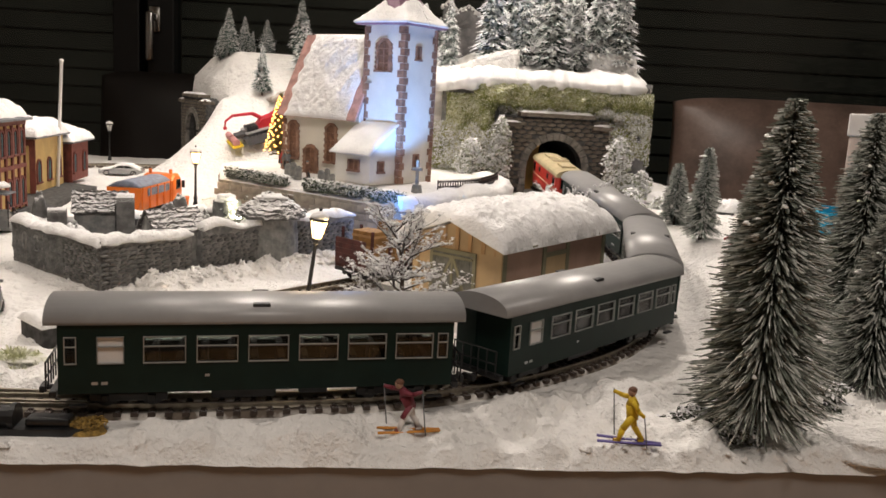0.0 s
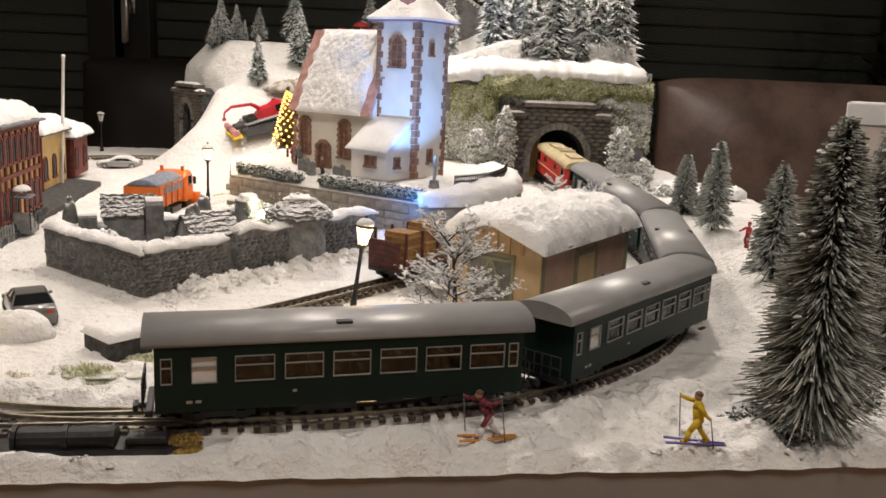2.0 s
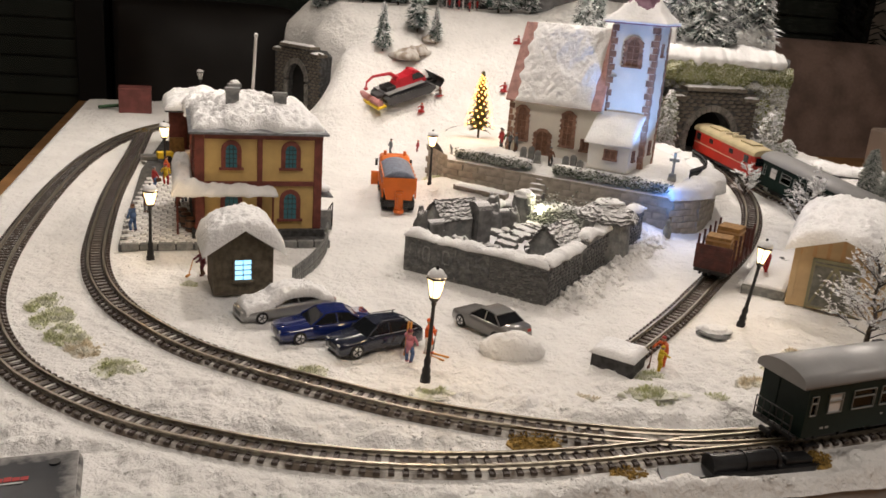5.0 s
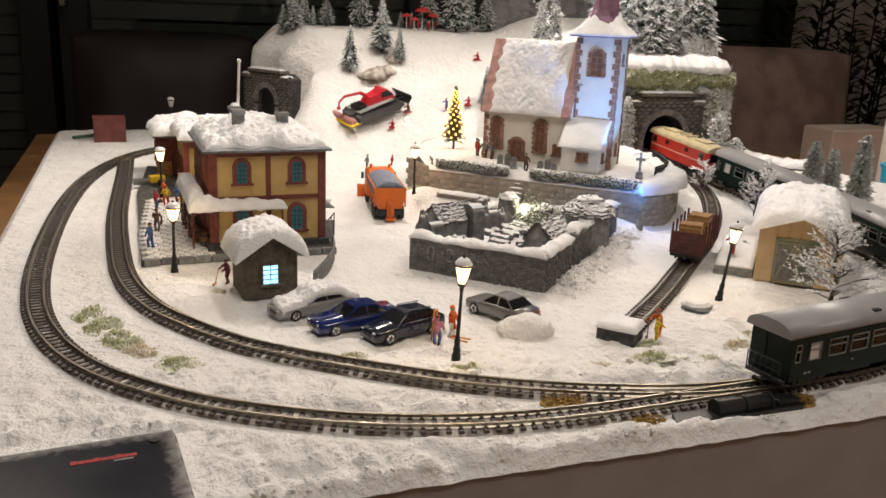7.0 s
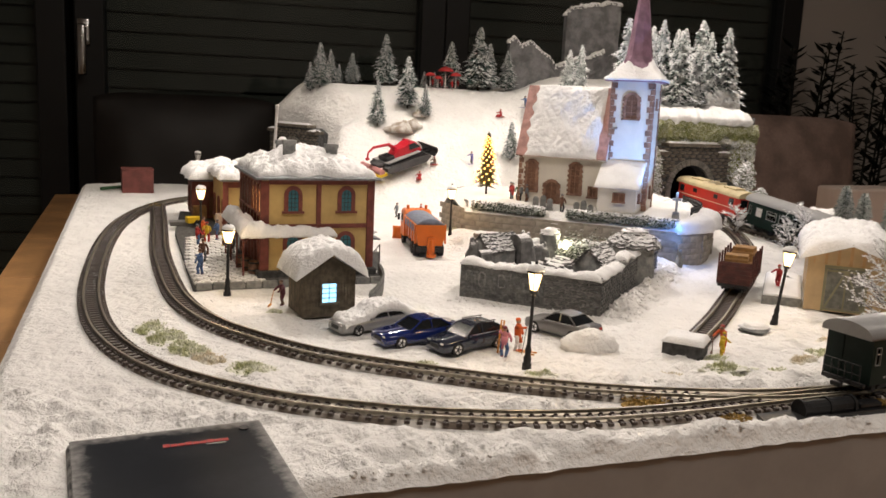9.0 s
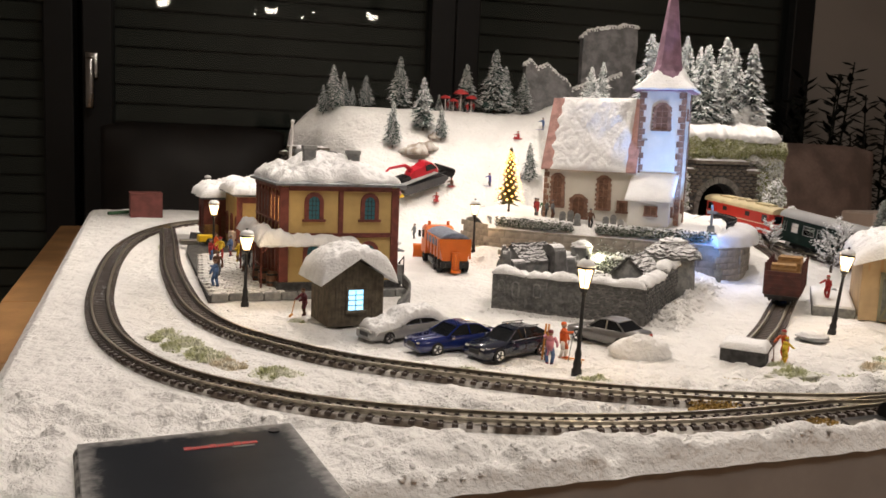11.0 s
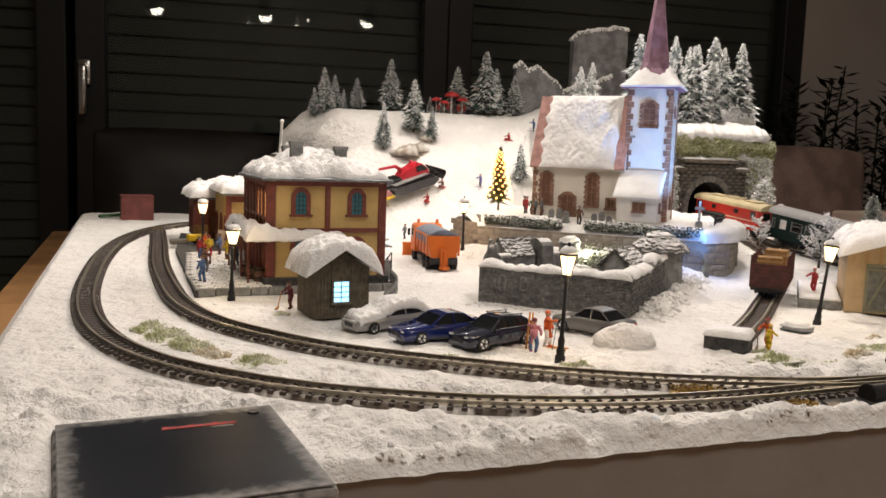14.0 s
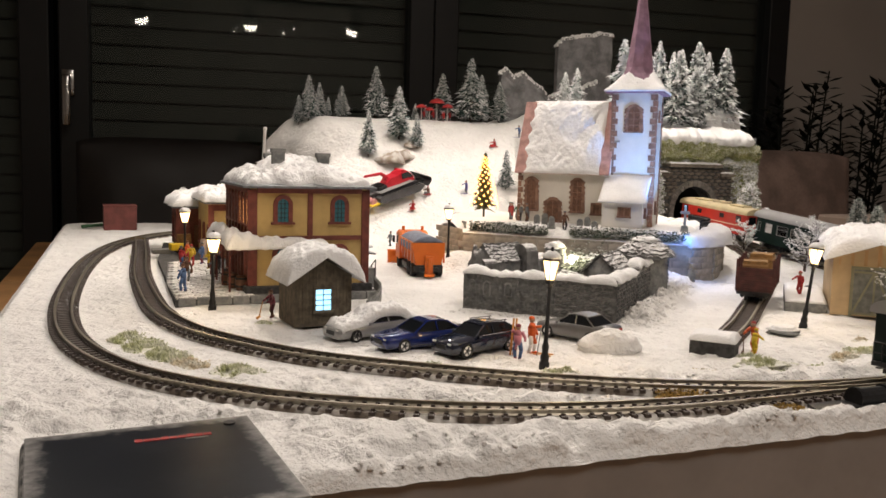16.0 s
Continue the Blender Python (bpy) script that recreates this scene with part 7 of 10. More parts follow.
def car(name, m, L, W, H, paint, label, estate=False, snow=0.0, group="parked cars"):
    """Nose towards -x."""
    c = thing(name, label, "car", m, group=group)
    h, w, belt = L / 2, W / 2, H * 0.60
    prof = [(-1.0, 0.42, 0.80), (-0.97, 0.50, 0.90), (-0.80, 0.535, 0.97), (-0.42, 0.60, 1.0), (-0.30, 0.63, 1.0), (0.40, 0.66, 1.0), (0.72, 0.67, 0.99), (0.94, 0.66, 0.92), (1.0, 0.56, 0.84)]
    st = []
    for x, top, wide in prof:
        z0, z1, ww = H * 0.15, H * top, w * wide
        st.append([(x * h, -ww * 0.93, z0), (x * h, ww * 0.93, z0), (x * h, ww, z0 + (z1 - z0) * 0.35), (x * h, ww * 0.985, z0 + (z1 - z0) * 0.75), (x * h, ww * 0.90, z1), (x * h, -ww * 0.90, z1), (x * h, -ww * 0.985, z0 + (z1 - z0) * 0.75), (x * h, -ww, z0 + (z1 - z0) * 0.35)])
    bm = B()
    loft(bm, st)
    body = part("body", bm, paint, c, smooth=True)
    end = 0.92 if estate else 0.70
    base = [(-0.40, 0.60), (-0.10, 0.95), (0.05, 0.99), (0.25, 0.985), (0.55 if estate else 0.42, 0.95), (end, 0.66)]
    st = []
    for x, top in base:
        z0, z1 = H * 0.58, H * top * 0.985
        k = 0.90 - 0.24 * max(0, top - 0.62) / 0.38
        st.append([(x * h, -w * 0.89, z0), (x * h, w * 0.89, z0), (x * h, w * k, z1), (x * h, -w * k, z1)])
    bm = B()
    loft(bm, st)
    part("glasshouse", bm, CARGLASS, c)
    bm = B()
    st = []
    for x, top in [(-0.12, 0.945)] + base[2:4] + [(0.57 if estate else 0.44, 0.945)]:
        z1 = H * top * 0.985
        k = 0.90 - 0.24 * max(0, top - 0.62) / 0.38 + 0.015
        st.append([(x * h, -w * k, z1 - 0.0003), (x * h, w * k, z1 - 0.0003), (x * h, w * k * 0.9, z1 + 0.0004), (x * h, -w * k * 0.9, z1 + 0.0004)])
    loft(bm, st)
    part("roof", bm, paint, c)
    for s in (-1, 1):
        for (xa, za), (xb, zb) in (((-0.40, 0.60), (-0.10, 0.94)), ((0.16, 0.62), (0.14, 0.97)), ((end - 0.02, 0.66), (0.55 if estate else 0.42, 0.94))):
            ka = 0.90
            kb = 0.90 - 0.24 * max(0, zb - 0.62) / 0.38 + 0.01
            bm = B()
            cyl(bm, (xa * h, s * w * ka, za * H), (xb * h, s * w * kb, zb * H * 0.985), 0.00045, seg=5)
            part("pillar", bm, paint, c)
    for x in (-0.62, 0.60):
        for s in (-1, 1):
            wheel(c, x * h, s * w * 1.0, H * 0.235, 0.0028, CHROME)
    for s in (-1, 1):
        bm = B()
        box(bm, -h * 0.995, s * w * 0.62 - 0.0014, H * 0.40, -h * 0.93, s * w * 0.62 + 0.0014, H * 0.48, 0.0002)
        part("headlight", bm, WHITEPLASTIC, c)
        bm = B()
        box(bm, h * 0.95, s * w * 0.62 - 0.0015, H * 0.48, h * 1.005, s * w * 0.62 + 0.0015, H * 0.58, 0.0002)
        part("tail_light", bm, LOCORED, c)
        bm = B()
        box(bm, -h * 0.34, s * w * 1.0 - 0.0002, H * 0.60, -h * 0.26, s * w * 1.0 + s * 0.0012 + 0.0002, H * 0.68, 0.0002)
        part("mirror", bm, paint, c)
        bm = B()
        cyl(bm, (-h * 0.36, s * w * 0.90, H * 0.635), (end * h * 0.9, s * w * 0.90, H * 0.66), 0.00022, seg=5)
        part("chrome_strip", bm, CHROME, c)
    bm = B()
    box(bm, -h * 1.012, -w * 0.40, H * 0.26, -h * 0.985, w * 0.40, H * 0.42, 0.0002)
    part("grille", bm, BLACK, c)
    bm = B()
    box(bm, h * 0.99, -w * 0.30, H * 0.34, h * 1.008, w * 0.30, H * 0.42)
    part("number_plate", bm, WHITEPLASTIC, c)
    if estate:
        for s in (-1, 1):
            bm = B()
            cyl(bm, (-0.02 * h, s * w * 0.62, H * 1.03), (0.60 * h, s * w * 0.62, H * 1.01), 0.0003, seg=5)
            for x in (0.0, 0.55):
                cyl(bm, (x * h, s * w * 0.62, H * 0.96), (x * h, s * w * 0.62, H * 1.03), 0.0003, seg=5)
            part("roof_rail", bm, BLACK, c)
    if snow:
        bm = B()

        def f(u, v):
            x, y = (-0.93 + 1.86 * u) * h, (-1 + 2 * v) * w * 0.93
            t = -0.93 + 1.86 * u
            z = H * float(np.interp(t, [-1, -0.8, -0.42, -0.1, 0.05, 0.25, 0.45, 0.72, 1], [0.47, 0.53, 0.60, 0.94, 0.98, 0.975, 0.93, 0.68, 0.60]))
            e = (1 - abs(2 * u - 1) ** 8) * (1 - abs(2 * v - 1) ** 6)
            return ((x, y, z + snow * e ** 0.5 * (1 + 0.45 * ns(x, y, 3, 120) + 0.35 * ns(x, y, 6, 330) + 0.25 * ns(x, y, 7, 800))), (x, y, z - 0.002))
        slab(bm, f, 60, 34)
        part("snow_cover", bm, SNOW_SOFT, c, "thick snow heaped over the car", True)
    return c


car("saloon_car", yaw(-0.3385, 0.4335, -0.001, 22), 0.0560, 0.0205, 0.0150, SILVERCAR, "silver saloon car buried under thick snow beside the hut", snow=0.0042)
car("coupe_car", yaw(-0.3175, 0.4040, -0.001, 17), 0.0540, 0.0210, 0.0155, BLUECAR, "shiny deep blue coupe parked in the snow")
car("estate_car", yaw(-0.2915, 0.3870, -0.001, 24), 0.0500, 0.0195, 0.0165, NAVYCAR, "dark navy estate car with roof rails parked in the snow", estate=True)
car("coupe_car", yaw(-0.2235, 0.4080, -0.001, -60), 0.0480, 0.0205, 0.0160, GREYCAR, "dull grey coupe with frosted windows parked by the snow pile")
car("saloon_car", yaw(-0.3780, 1.0150, -0.001, 8), 0.0500, 0.0200, 0.0145, SILVERCAR, "silver car with snowy roof parked beyond the station", snow=0.0014)

# snow pile by the grey car
bm = B()
mound(bm, 0, 0, -0.002, 0.0185, 0.0130, 0.0125, 24, 0.12, 2.0)
solo("snow_mound", bm, SNOW, "heaped pile of fresh snow beside the grey car", "snow pile", pose(-0.2180, 0.3800, 0), smooth=True)

# ---- orange winter-service lorry ----
TRK = yaw(-0.2440, 0.7080, -0.001, 87)
truck = thing("gritter_lorry", "bright orange winter-service lorry with snow plough and grey load", "lorry", TRK)
bm = B()
box(bm, -0.046, -0.0085, 0.0060, 0.046, 0.0085, 0.0090, 0.0004)
part("chassis", bm, BLACK, truck)
bm = B()
st = []
for x, z0, z1, ww in ((0.026, 0.0085, 0.0310, 0.0135), (0.030, 0.0085, 0.0345, 0.0137), (0.042, 0.0085, 0.0345, 0.0137), (0.0475, 0.0085, 0.0300, 0.0135), (0.0485, 0.0085, 0.0200, 0.0132)):
    st.append([(x, -ww, z0), (x, ww, z0), (x, ww, z1 - 0.002), (x, ww - 0.002, z1), (x, -ww + 0.002, z1), (x, -ww, z1 - 0.002)])
loft(bm, st)
cab = part("cab", bm, ORANGE, truck)
bm = B()
box(bm, 0.0468, -0.0118, 0.0215, 0.0490, 0.0118, 0.0300, 0.0003, m=pose(0, 0, 0))
part("windscreen", bm, CARGLASS, cab)
for s in (-1, 1):
    bm = B()
    box(bm, 0.0335, s * 0.0137 - 0.0003, 0.0215, 0.0435, s * 0.0137 + 0.0003, 0.0300, 0.0002)
    part("side_window", bm, CARGLASS, cab)
    bm = B()
    cyl(bm, (0.033, s * 0.009, 0.0345), (0.033, s * 0.009, 0.0385), 0.0014, seg=10)
    part("beacon", bm, ORANGE, cab)
    bm = B()
    box(bm, 0.0440, s * 0.0160 - 0.0012, 0.0220, 0.0455, s * 0.0160 + 0.0012, 0.0285, 0.0003)
    part("mirror", bm, BLACK, cab)
bm = B()
prism(bm, [(-0.0110, 0.0110), (0.0110, 0.0110), (0.0138, 0.0235), (0.0138, 0.0300), (-0.0138, 0.0300), (-0.0138, 0.0235)], -0.043, 0.0235, m=FACE_X)
hop = part("hopper", bm, ORANGE, truck, "orange grit hopper")
bm = B()


def load(u, v):
    x, y = -0.0425 + 0.065 * u, -0.0130 + 0.0260 * v
    e = (1 - abs(2 * v - 1) ** 2)
    return ((x, y, 0.0302 + 0.0050 * e + 0.0004 * ns(x, y, 2, 300)), (x, y, 0.0300))


slab(bm, load, 16, 12)
part("load_cover", bm, TARP, hop, "grey-blue tarpaulin over the load", True)
for s in (-1, 1):
    bm = B()
    box(bm, -0.030, s * 0.0139 - 0.0004, 0.0225, 0.016, s * 0.0139 + 0.0004, 0.0285)
    part("side_panel", bm, TARP, hop)
    for k in range(5):
        bm = B()
        x = -0.040 + k * 0.0150
        box(bm, x - 0.0008, s * 0.0139 - 0.0007, 0.0125, x + 0.0008, s * 0.0139 + 0.0007, 0.0300)
        part("rib", bm, ORANGE, hop)
    for x in (-0.033, -0.020, 0.034):
        wheel(truck, x, s * 0.0135, 0.0058, 0.0045, BLACK)
    bm = B()
    box(bm, -0.010, s * 0.0110 - 0.0030, 0.0035, 0.014, s * 0.0110 + 0.0020, 0.0090, 0.0006)
    part("tank", bm, BLACK, truck)
bm = B()
box(bm, -0.0465, -0.0035, 0.0030, -0.0435, 0.0035, 0.0190, 0.0006)
cyl(bm, (-0.0470, 0, 0.0040), (-0.0470, 0, 0.0170), 0.0018, seg=10)
cyl(bm, (-0.0480, 0, 0.0015), (-0.0480, 0, 0.0040), 0.0045, seg=14)
part("spreader", bm, ORANGE, truck)
bm = B()
box(bm, -0.0440, -0.0125, 0.0050, -0.0425, 0.0125, 0.0105, 0.0003)
part("rear_panel", bm, BLACK, truck)
bm = B()


def blade(u, v):
    y = -0.020 + 0.040 * u
    a = -0.9 + 1.9 * v
    x = 0.0565 - 0.0060 * math.cos(a) + 0.008 * (u - 0.5)
    return ((x + 0.0005, y, 0.0010 + 0.0130 * v), (x - 0.0005, y, 0.0010 + 0.0130 * v))


slab(bm, blade, 10, 8)
part("plough_blade", bm, ORANGE, truck, smooth=True)
bm = B()
box(bm, 0.0485, -0.005, 0.004, 0.0540, 0.005, 0.0065, 0.0004)
part("plough_arm", bm, BLACK, truck)

# ---- red piste machine on the slope ----
cxx, cyy = -0.2020, 1.0180
CAT = pose(cxx, cyy, hill(cxx, cyy) + 0.0015, 0, 0, 24) @ pose(0, 0, 0, 9, -15, 0) @ Matrix.Diagonal((1.15, 1.15, 1.15, 1))
cat = thing("snow_groomer", "red piste machine with grey tracks and yellow tiller on the slope", "snow groomer", CAT)
for s in (-1, 1):
    bm = B()
    pts = [(-0.030, 0.003), (-0.026, 0.0), (0.024, 0.0), (0.031, 0.004), (0.031, 0.0070), (0.026, 0.0085), (-0.024, 0.0085), (-0.030, 0.0065)]
    y0 = 0.0180 if s > 0 else -0.0080
    prism(bm, pts, -y0, -y0 + 0.0100, m=FACE_Y)
    tr = part("track", bm, CATGREY, cat, "grey ribbed caterpillar track")
    bm = B()
    for k in range(14):
        x = -0.025 + k * 0.0038
        box(bm, x, (0.0078 if s > 0 else -0.0182), 0.0083, x + 0.0012, (0.0182 if s > 0 else -0.0078), 0.0093)
    part("track_tread", bm, BLACK, tr)
bm = B()
box(bm, -0.028, -0.0085, 0.0050, 0.028, 0.0085, 0.0105, 0.0010)
part("chassis", bm, CATGREY, cat)
bm = B()
box(bm, -0.024, -0.0080, 0.0105, -0.012, 0.0080, 0.0150, 0.0008)
for k in range(4):
    box(bm, -0.0235 + 0.003 * k, -0.0070, 0.0150, -0.0220 + 0.003 * k, 0.0070, 0.0158)
part("engine_deck", bm, BLACK, cat, "black ribbed engine deck")
bm = B()
for y in (-0.0105, 0.0105):
    box(bm, -0.026, y - 0.0042, 0.0112, 0.020, y + 0.0042, 0.0124, 0.0004, m=pose(0, 0, 0, 0, -3, 0))
part("track_guard", bm, material("snowcat_silver", (0.36, 0.36, 0.37), 0.4, 0.4, vary=0.1), cat, "silver-grey track guard")
bm = B()
st = []
for x, z0, z1, ww in ((-0.012, 0.0115, 0.0155, 0.0068), (-0.006, 0.0115, 0.0205, 0.0080), (0.004, 0.0115, 0.0215, 0.0090), (0.012, 0.0115, 0.0245, 0.0092), (0.017, 0.0115, 0.0240, 0.0092), (0.025, 0.0115, 0.0160, 0.0086)):
    st.append([(x, -ww, z0), (x, ww, z0), (x, ww * 0.80, z1), (x, -ww * 0.80, z1)])
loft(bm, st)
cab = part("cab", bm, CATRED, cat)
bm = B()
st = []
for x, z0, z1, ww in ((0.0085, 0.0165, 0.0222, 0.0091), (0.0165, 0.0165, 0.0228, 0.0091), (0.0228, 0.0160, 0.0178, 0.0089)):
    st.append([(x, -ww, z0), (x, ww, z0), (x, ww * 0.86, z1), (x, -ww * 0.86, z1)])
loft(bm, st)
part("cab_glass", bm, CARGLASS, cab)
bm = B()
for y in (-0.0060, 0.0060):
    box(bm, 0.0100, y - 0.0012, 0.0242, 0.0130, y + 0.0012, 0.0258, 0.0003)
part("roof_beacon", bm, CATRED, cab)
bm = B()
for a, b, r in (((-0.004, 0, 0.0190), (-0.014, 0.0, 0.0270), 0.0022), ((-0.014, 0, 0.0270), (-0.034, 0, 0.0290), 0.0017), ((-0.034, 0, 0.0290), (-0.042, 0, 0.0250), 0.0013), ((-0.042, 0, 0.0250), (-0.0435, 0, 0.0195), 0.0010)):
    cyl(bm, a, b, r, r * 0.85, 8)
box(bm, -0.0455, -0.0018, 0.0170, -0.0420, 0.0018, 0.0198, 0.0005)
box(bm, -0.0090, -0.0030, 0.0150, -0.0010, 0.0030, 0.0200, 0.0008)
part("winch_arm", bm, CATRED, cat, "red folding winch arm")
bm = B()


def shovel(u, v):
    y = -0.017 + 0.034 * u
    x = 0.0370 + 0.0050 * math.sin(v * 2.4)
    return ((x + 0.0006, y, 0.003 + 0.0095 * v), (x - 0.0006, y, 0.003 + 0.0095 * v))


slab(bm, shovel, 8, 6)
box(bm, 0.026, -0.006, 0.004, 0.0400, -0.003, 0.0075)
box(bm, 0.026, 0.003, 0.004, 0.0400, 0.006, 0.0075)
part("front_blade", bm, BLACK, cat)
bm = B()
box(bm, -0.0440, -0.0210, 0.0010, -0.0330, 0.0210, 0.0035, 0.0006)
til = part("tiller", bm, CATYELLOW, cat, "yellow tiller board")
bm = B()
for y in (-0.0110, 0.0110):
    cyl(bm, (-0.0390, y - 0.0085, 0.0058), (-0.0390, y + 0.0085, 0.0058), 0.0036, seg=12)
part("tiller_drum", bm, material("pale_red", (0.55, 0.25, 0.24), 0.6), til)
bm = B()
box(bm, -0.036, -0.007, 0.0060, -0.026, 0.007, 0.0100, 0.0010)
part("tiller_linkage", bm, CATGREY, cat)

# ---- street lamps ----
def street_lamp(x, y, z, lean=(0, 0), h=0.0580, lit=True, label="black cast street lamp with glowing lantern and snow on top"):
    m = pose(x, y, z, lean[0], lean[1], 0)
    l = thing("street_lamp", label, "street lamp", m, group="street lamps")
    bm = B()
    lathe(bm, [(0.0026, -0.001), (0.0026, 0.0030), (0.0020, 0.0036), (0.0022, 0.0060), (0.0015, 0.0080), (0.0018, 0.0110), (0.0011, 0.0135), (0.0009, h * 0.66), (0.0013, h * 0.67), (0.0013, h * 0.685), (0.0009, h * 0.69), (0.0016, h * 0.70)], 12)
    part("post", bm, POST, l, smooth=True)
    b0, b1 = h * 0.735, h * 0.89
    bm = B()
    lathe(bm, [(0.0022, b0), (0.0030, b0 + 0.003), (0.0043, b1)], 6)
    part("lantern_glass", bm, LAMPGLOW if lit else WHITEPLASTIC, l)
    bm = B()
    lathe(bm, [(0.0018, h * 0.70), (0.0028, h * 0.725), (0.0026, b0)], 6)
    for k in range(6):
        a = math.pi / 3 * k
        cyl(bm, (0.0023 * math.cos(a), 0.0023 * math.sin(a), b0), (0.0045 * math.cos(a), 0.0045 * math.sin(a), b1), 0.00022, seg=4)
    lathe(bm, [(0.0049, b1), (0.0051, b1 + 0.0004), (0.0024, h * 0.95), (0.0008, h * 0.965), (0.0007, h)], 6)
    part("lantern_frame", bm, POST, l)
    bm = B()
    mound(bm, 0, 0, b1 + 0.0012, 0.0048, 0.0048, 0.0036, 12, 0.2, x * 30)
    part("snow_cap", bm, SNOW_SOFT, l, smooth=True)
    if lit:
        for dx, dy in ((0.0052, -0.0052), (-0.0052, 0.0052)):
            bulb(m @ Vector((dx, dy, h * 0.78)), 0.010, (1.0, 0.70, 0.38), 0.002, "street_lamp_light")


street_lamp(-0.2702, 0.3460, -0.001, (0, 2), 0.0600)
street_lamp(-0.4262, 0.5260, -0.001, (0, 1), 0.0520)
street_lamp(-0.4480, 0.7560, -0.001, (0, 0), 0.0540)
street_lamp(-0.2095, 0.7330, 0.004, (0, 0), 0.0560, label="black street lamp with flat-topped glowing lantern")
street_lamp(-0.0640, 0.4170, -0.001, (0, 7), 0.0570, label="leaning black street lamp with glowing lantern beside the siding")
street_lamp(-0.4600, 1.1900, -0.001, (0, 0), 0.0560, lit=False, label="unlit black street lamp near the far board edge")

# ---- firs, bottle-brush style ----
SNOWTIP = material("snowy_needle_tip", (0.84, 0.86, 0.86), 0.8, vary=0.08, scale=300)
TEAL = material("teal_needle", (0.060, 0.120, 0.100), 0.85, vary=0.3, scale=250, island=0.3)
TEAL_PALE = material("pale_teal_needle", (0.12, 0.19, 0.165), 0.85, vary=0.3, scale=250, island=0.3)


def fir(name, x, y, z, h, r, n, blades, label, mat, seed, group="", droop=0.25, width=0.0011, m=None, trunk=0.06, tiers=0, tip_mat=None, frost=0.8):
    t = thing(name, label, "fir tree", m or pose(x, y, z), group=group)
    rnd = random.Random(seed)
    bm = B()
    cyl(bm, (0, 0, -0.004), (0, 0, h * 0.97), h * 0.018, h * 0.004, 7)
    part("trunk", bm, BARK, t)
    bm = B()
    verts, faces = [], []
    for i in range(n):
        f = (i + rnd.random()) / n
        zz = h * (trunk + (0.99 - trunk) * f ** 0.92)
        k = 1 - (zz - h * trunk) / (h * (1 - trunk))
        ang = i * 2.39996 + rnd.uniform(-0.3, 0.3)
        reach = (r * (k ** 0.82) * rnd.uniform(0.55, 1.10) * (0.86 + 0.22 * ns(math.cos(ang) * 1.7, math.sin(ang) * 1.7, zz / h * 9 + seed)) + 0.0016) * (0.80 if k > 0.93 else 1.0)
        if tiers:
            reach *= 0.52 + 0.62 * (((1 - k) ** 0.8 * tiers + 0.35 * math.sin(ang * 3 + zz * 300)) % 1.0 < 0.45) * rnd.uniform(0.75, 1.1)
        out = Vector((math.cos(ang), math.sin(ang), 0))
        side = Vector((-math.sin(ang), math.cos(ang), 0))
        for b in range(blades):
            s = (b / max(1, blades - 1) - 0.5) * 2 if blades > 1 else 0
            a0 = Vector((0, 0, zz)) + out * reach * 0.06
            d = (out + side * s * 0.42 + Vector((0, 0, rnd.uniform(-droop - 0.1, 0.22 - droop * 0.6)))).normalized()
            ln = reach * (1 - 0.22 * abs(s)) * rnd.uniform(0.75, 1.05)
            w = width * rnd.uniform(0.7, 1.3)
            mid = a0 + d * ln * 0.62 + Vector((0, 0, 0.03 * ln))
            tip = a0 + d * ln + Vector((0, 0, -0.05 * ln))
            q = d.cross(Vector((0, 0, 1))).normalized() * w
            j = len(verts)
            verts += [a0 - q * 0.3, a0 + q * 0.3, mid - q, mid + q, tip, mid + Vector((0, 0, w * 0.9))]
            faces += [(j, j + 1, j + 5), (j, j + 5, j + 2), (j + 1, j + 3, j + 5), (j + 2, j + 5, j + 4), (j + 5, j + 3, j + 4)]
    me = bpy.data.meshes.new("crown")
    me.from_pydata(verts, [], faces)
    me.materials.append(mat)
    me.materials.append(tip_mat or mat)
    pick = random.Random(seed + 5)
    for f in range(0, len(faces), 5):
        if pick.random() < frost:
            for e in (3, 4):
                me.polygons[f + e].material_index = 1
    o = new("crown", me)
    o.parent = t
    bm.free()
    return t


BRISTLE = material("flocked_bristle", (0.195, 0.220, 0.185), 0.9, vary=0.3, scale=250, island=0.35)
BRISTLE_TIP = material("flocked_bristle_tip", (0.56, 0.58, 0.54), 0.9, vary=0.2, scale=300, island=0.25)


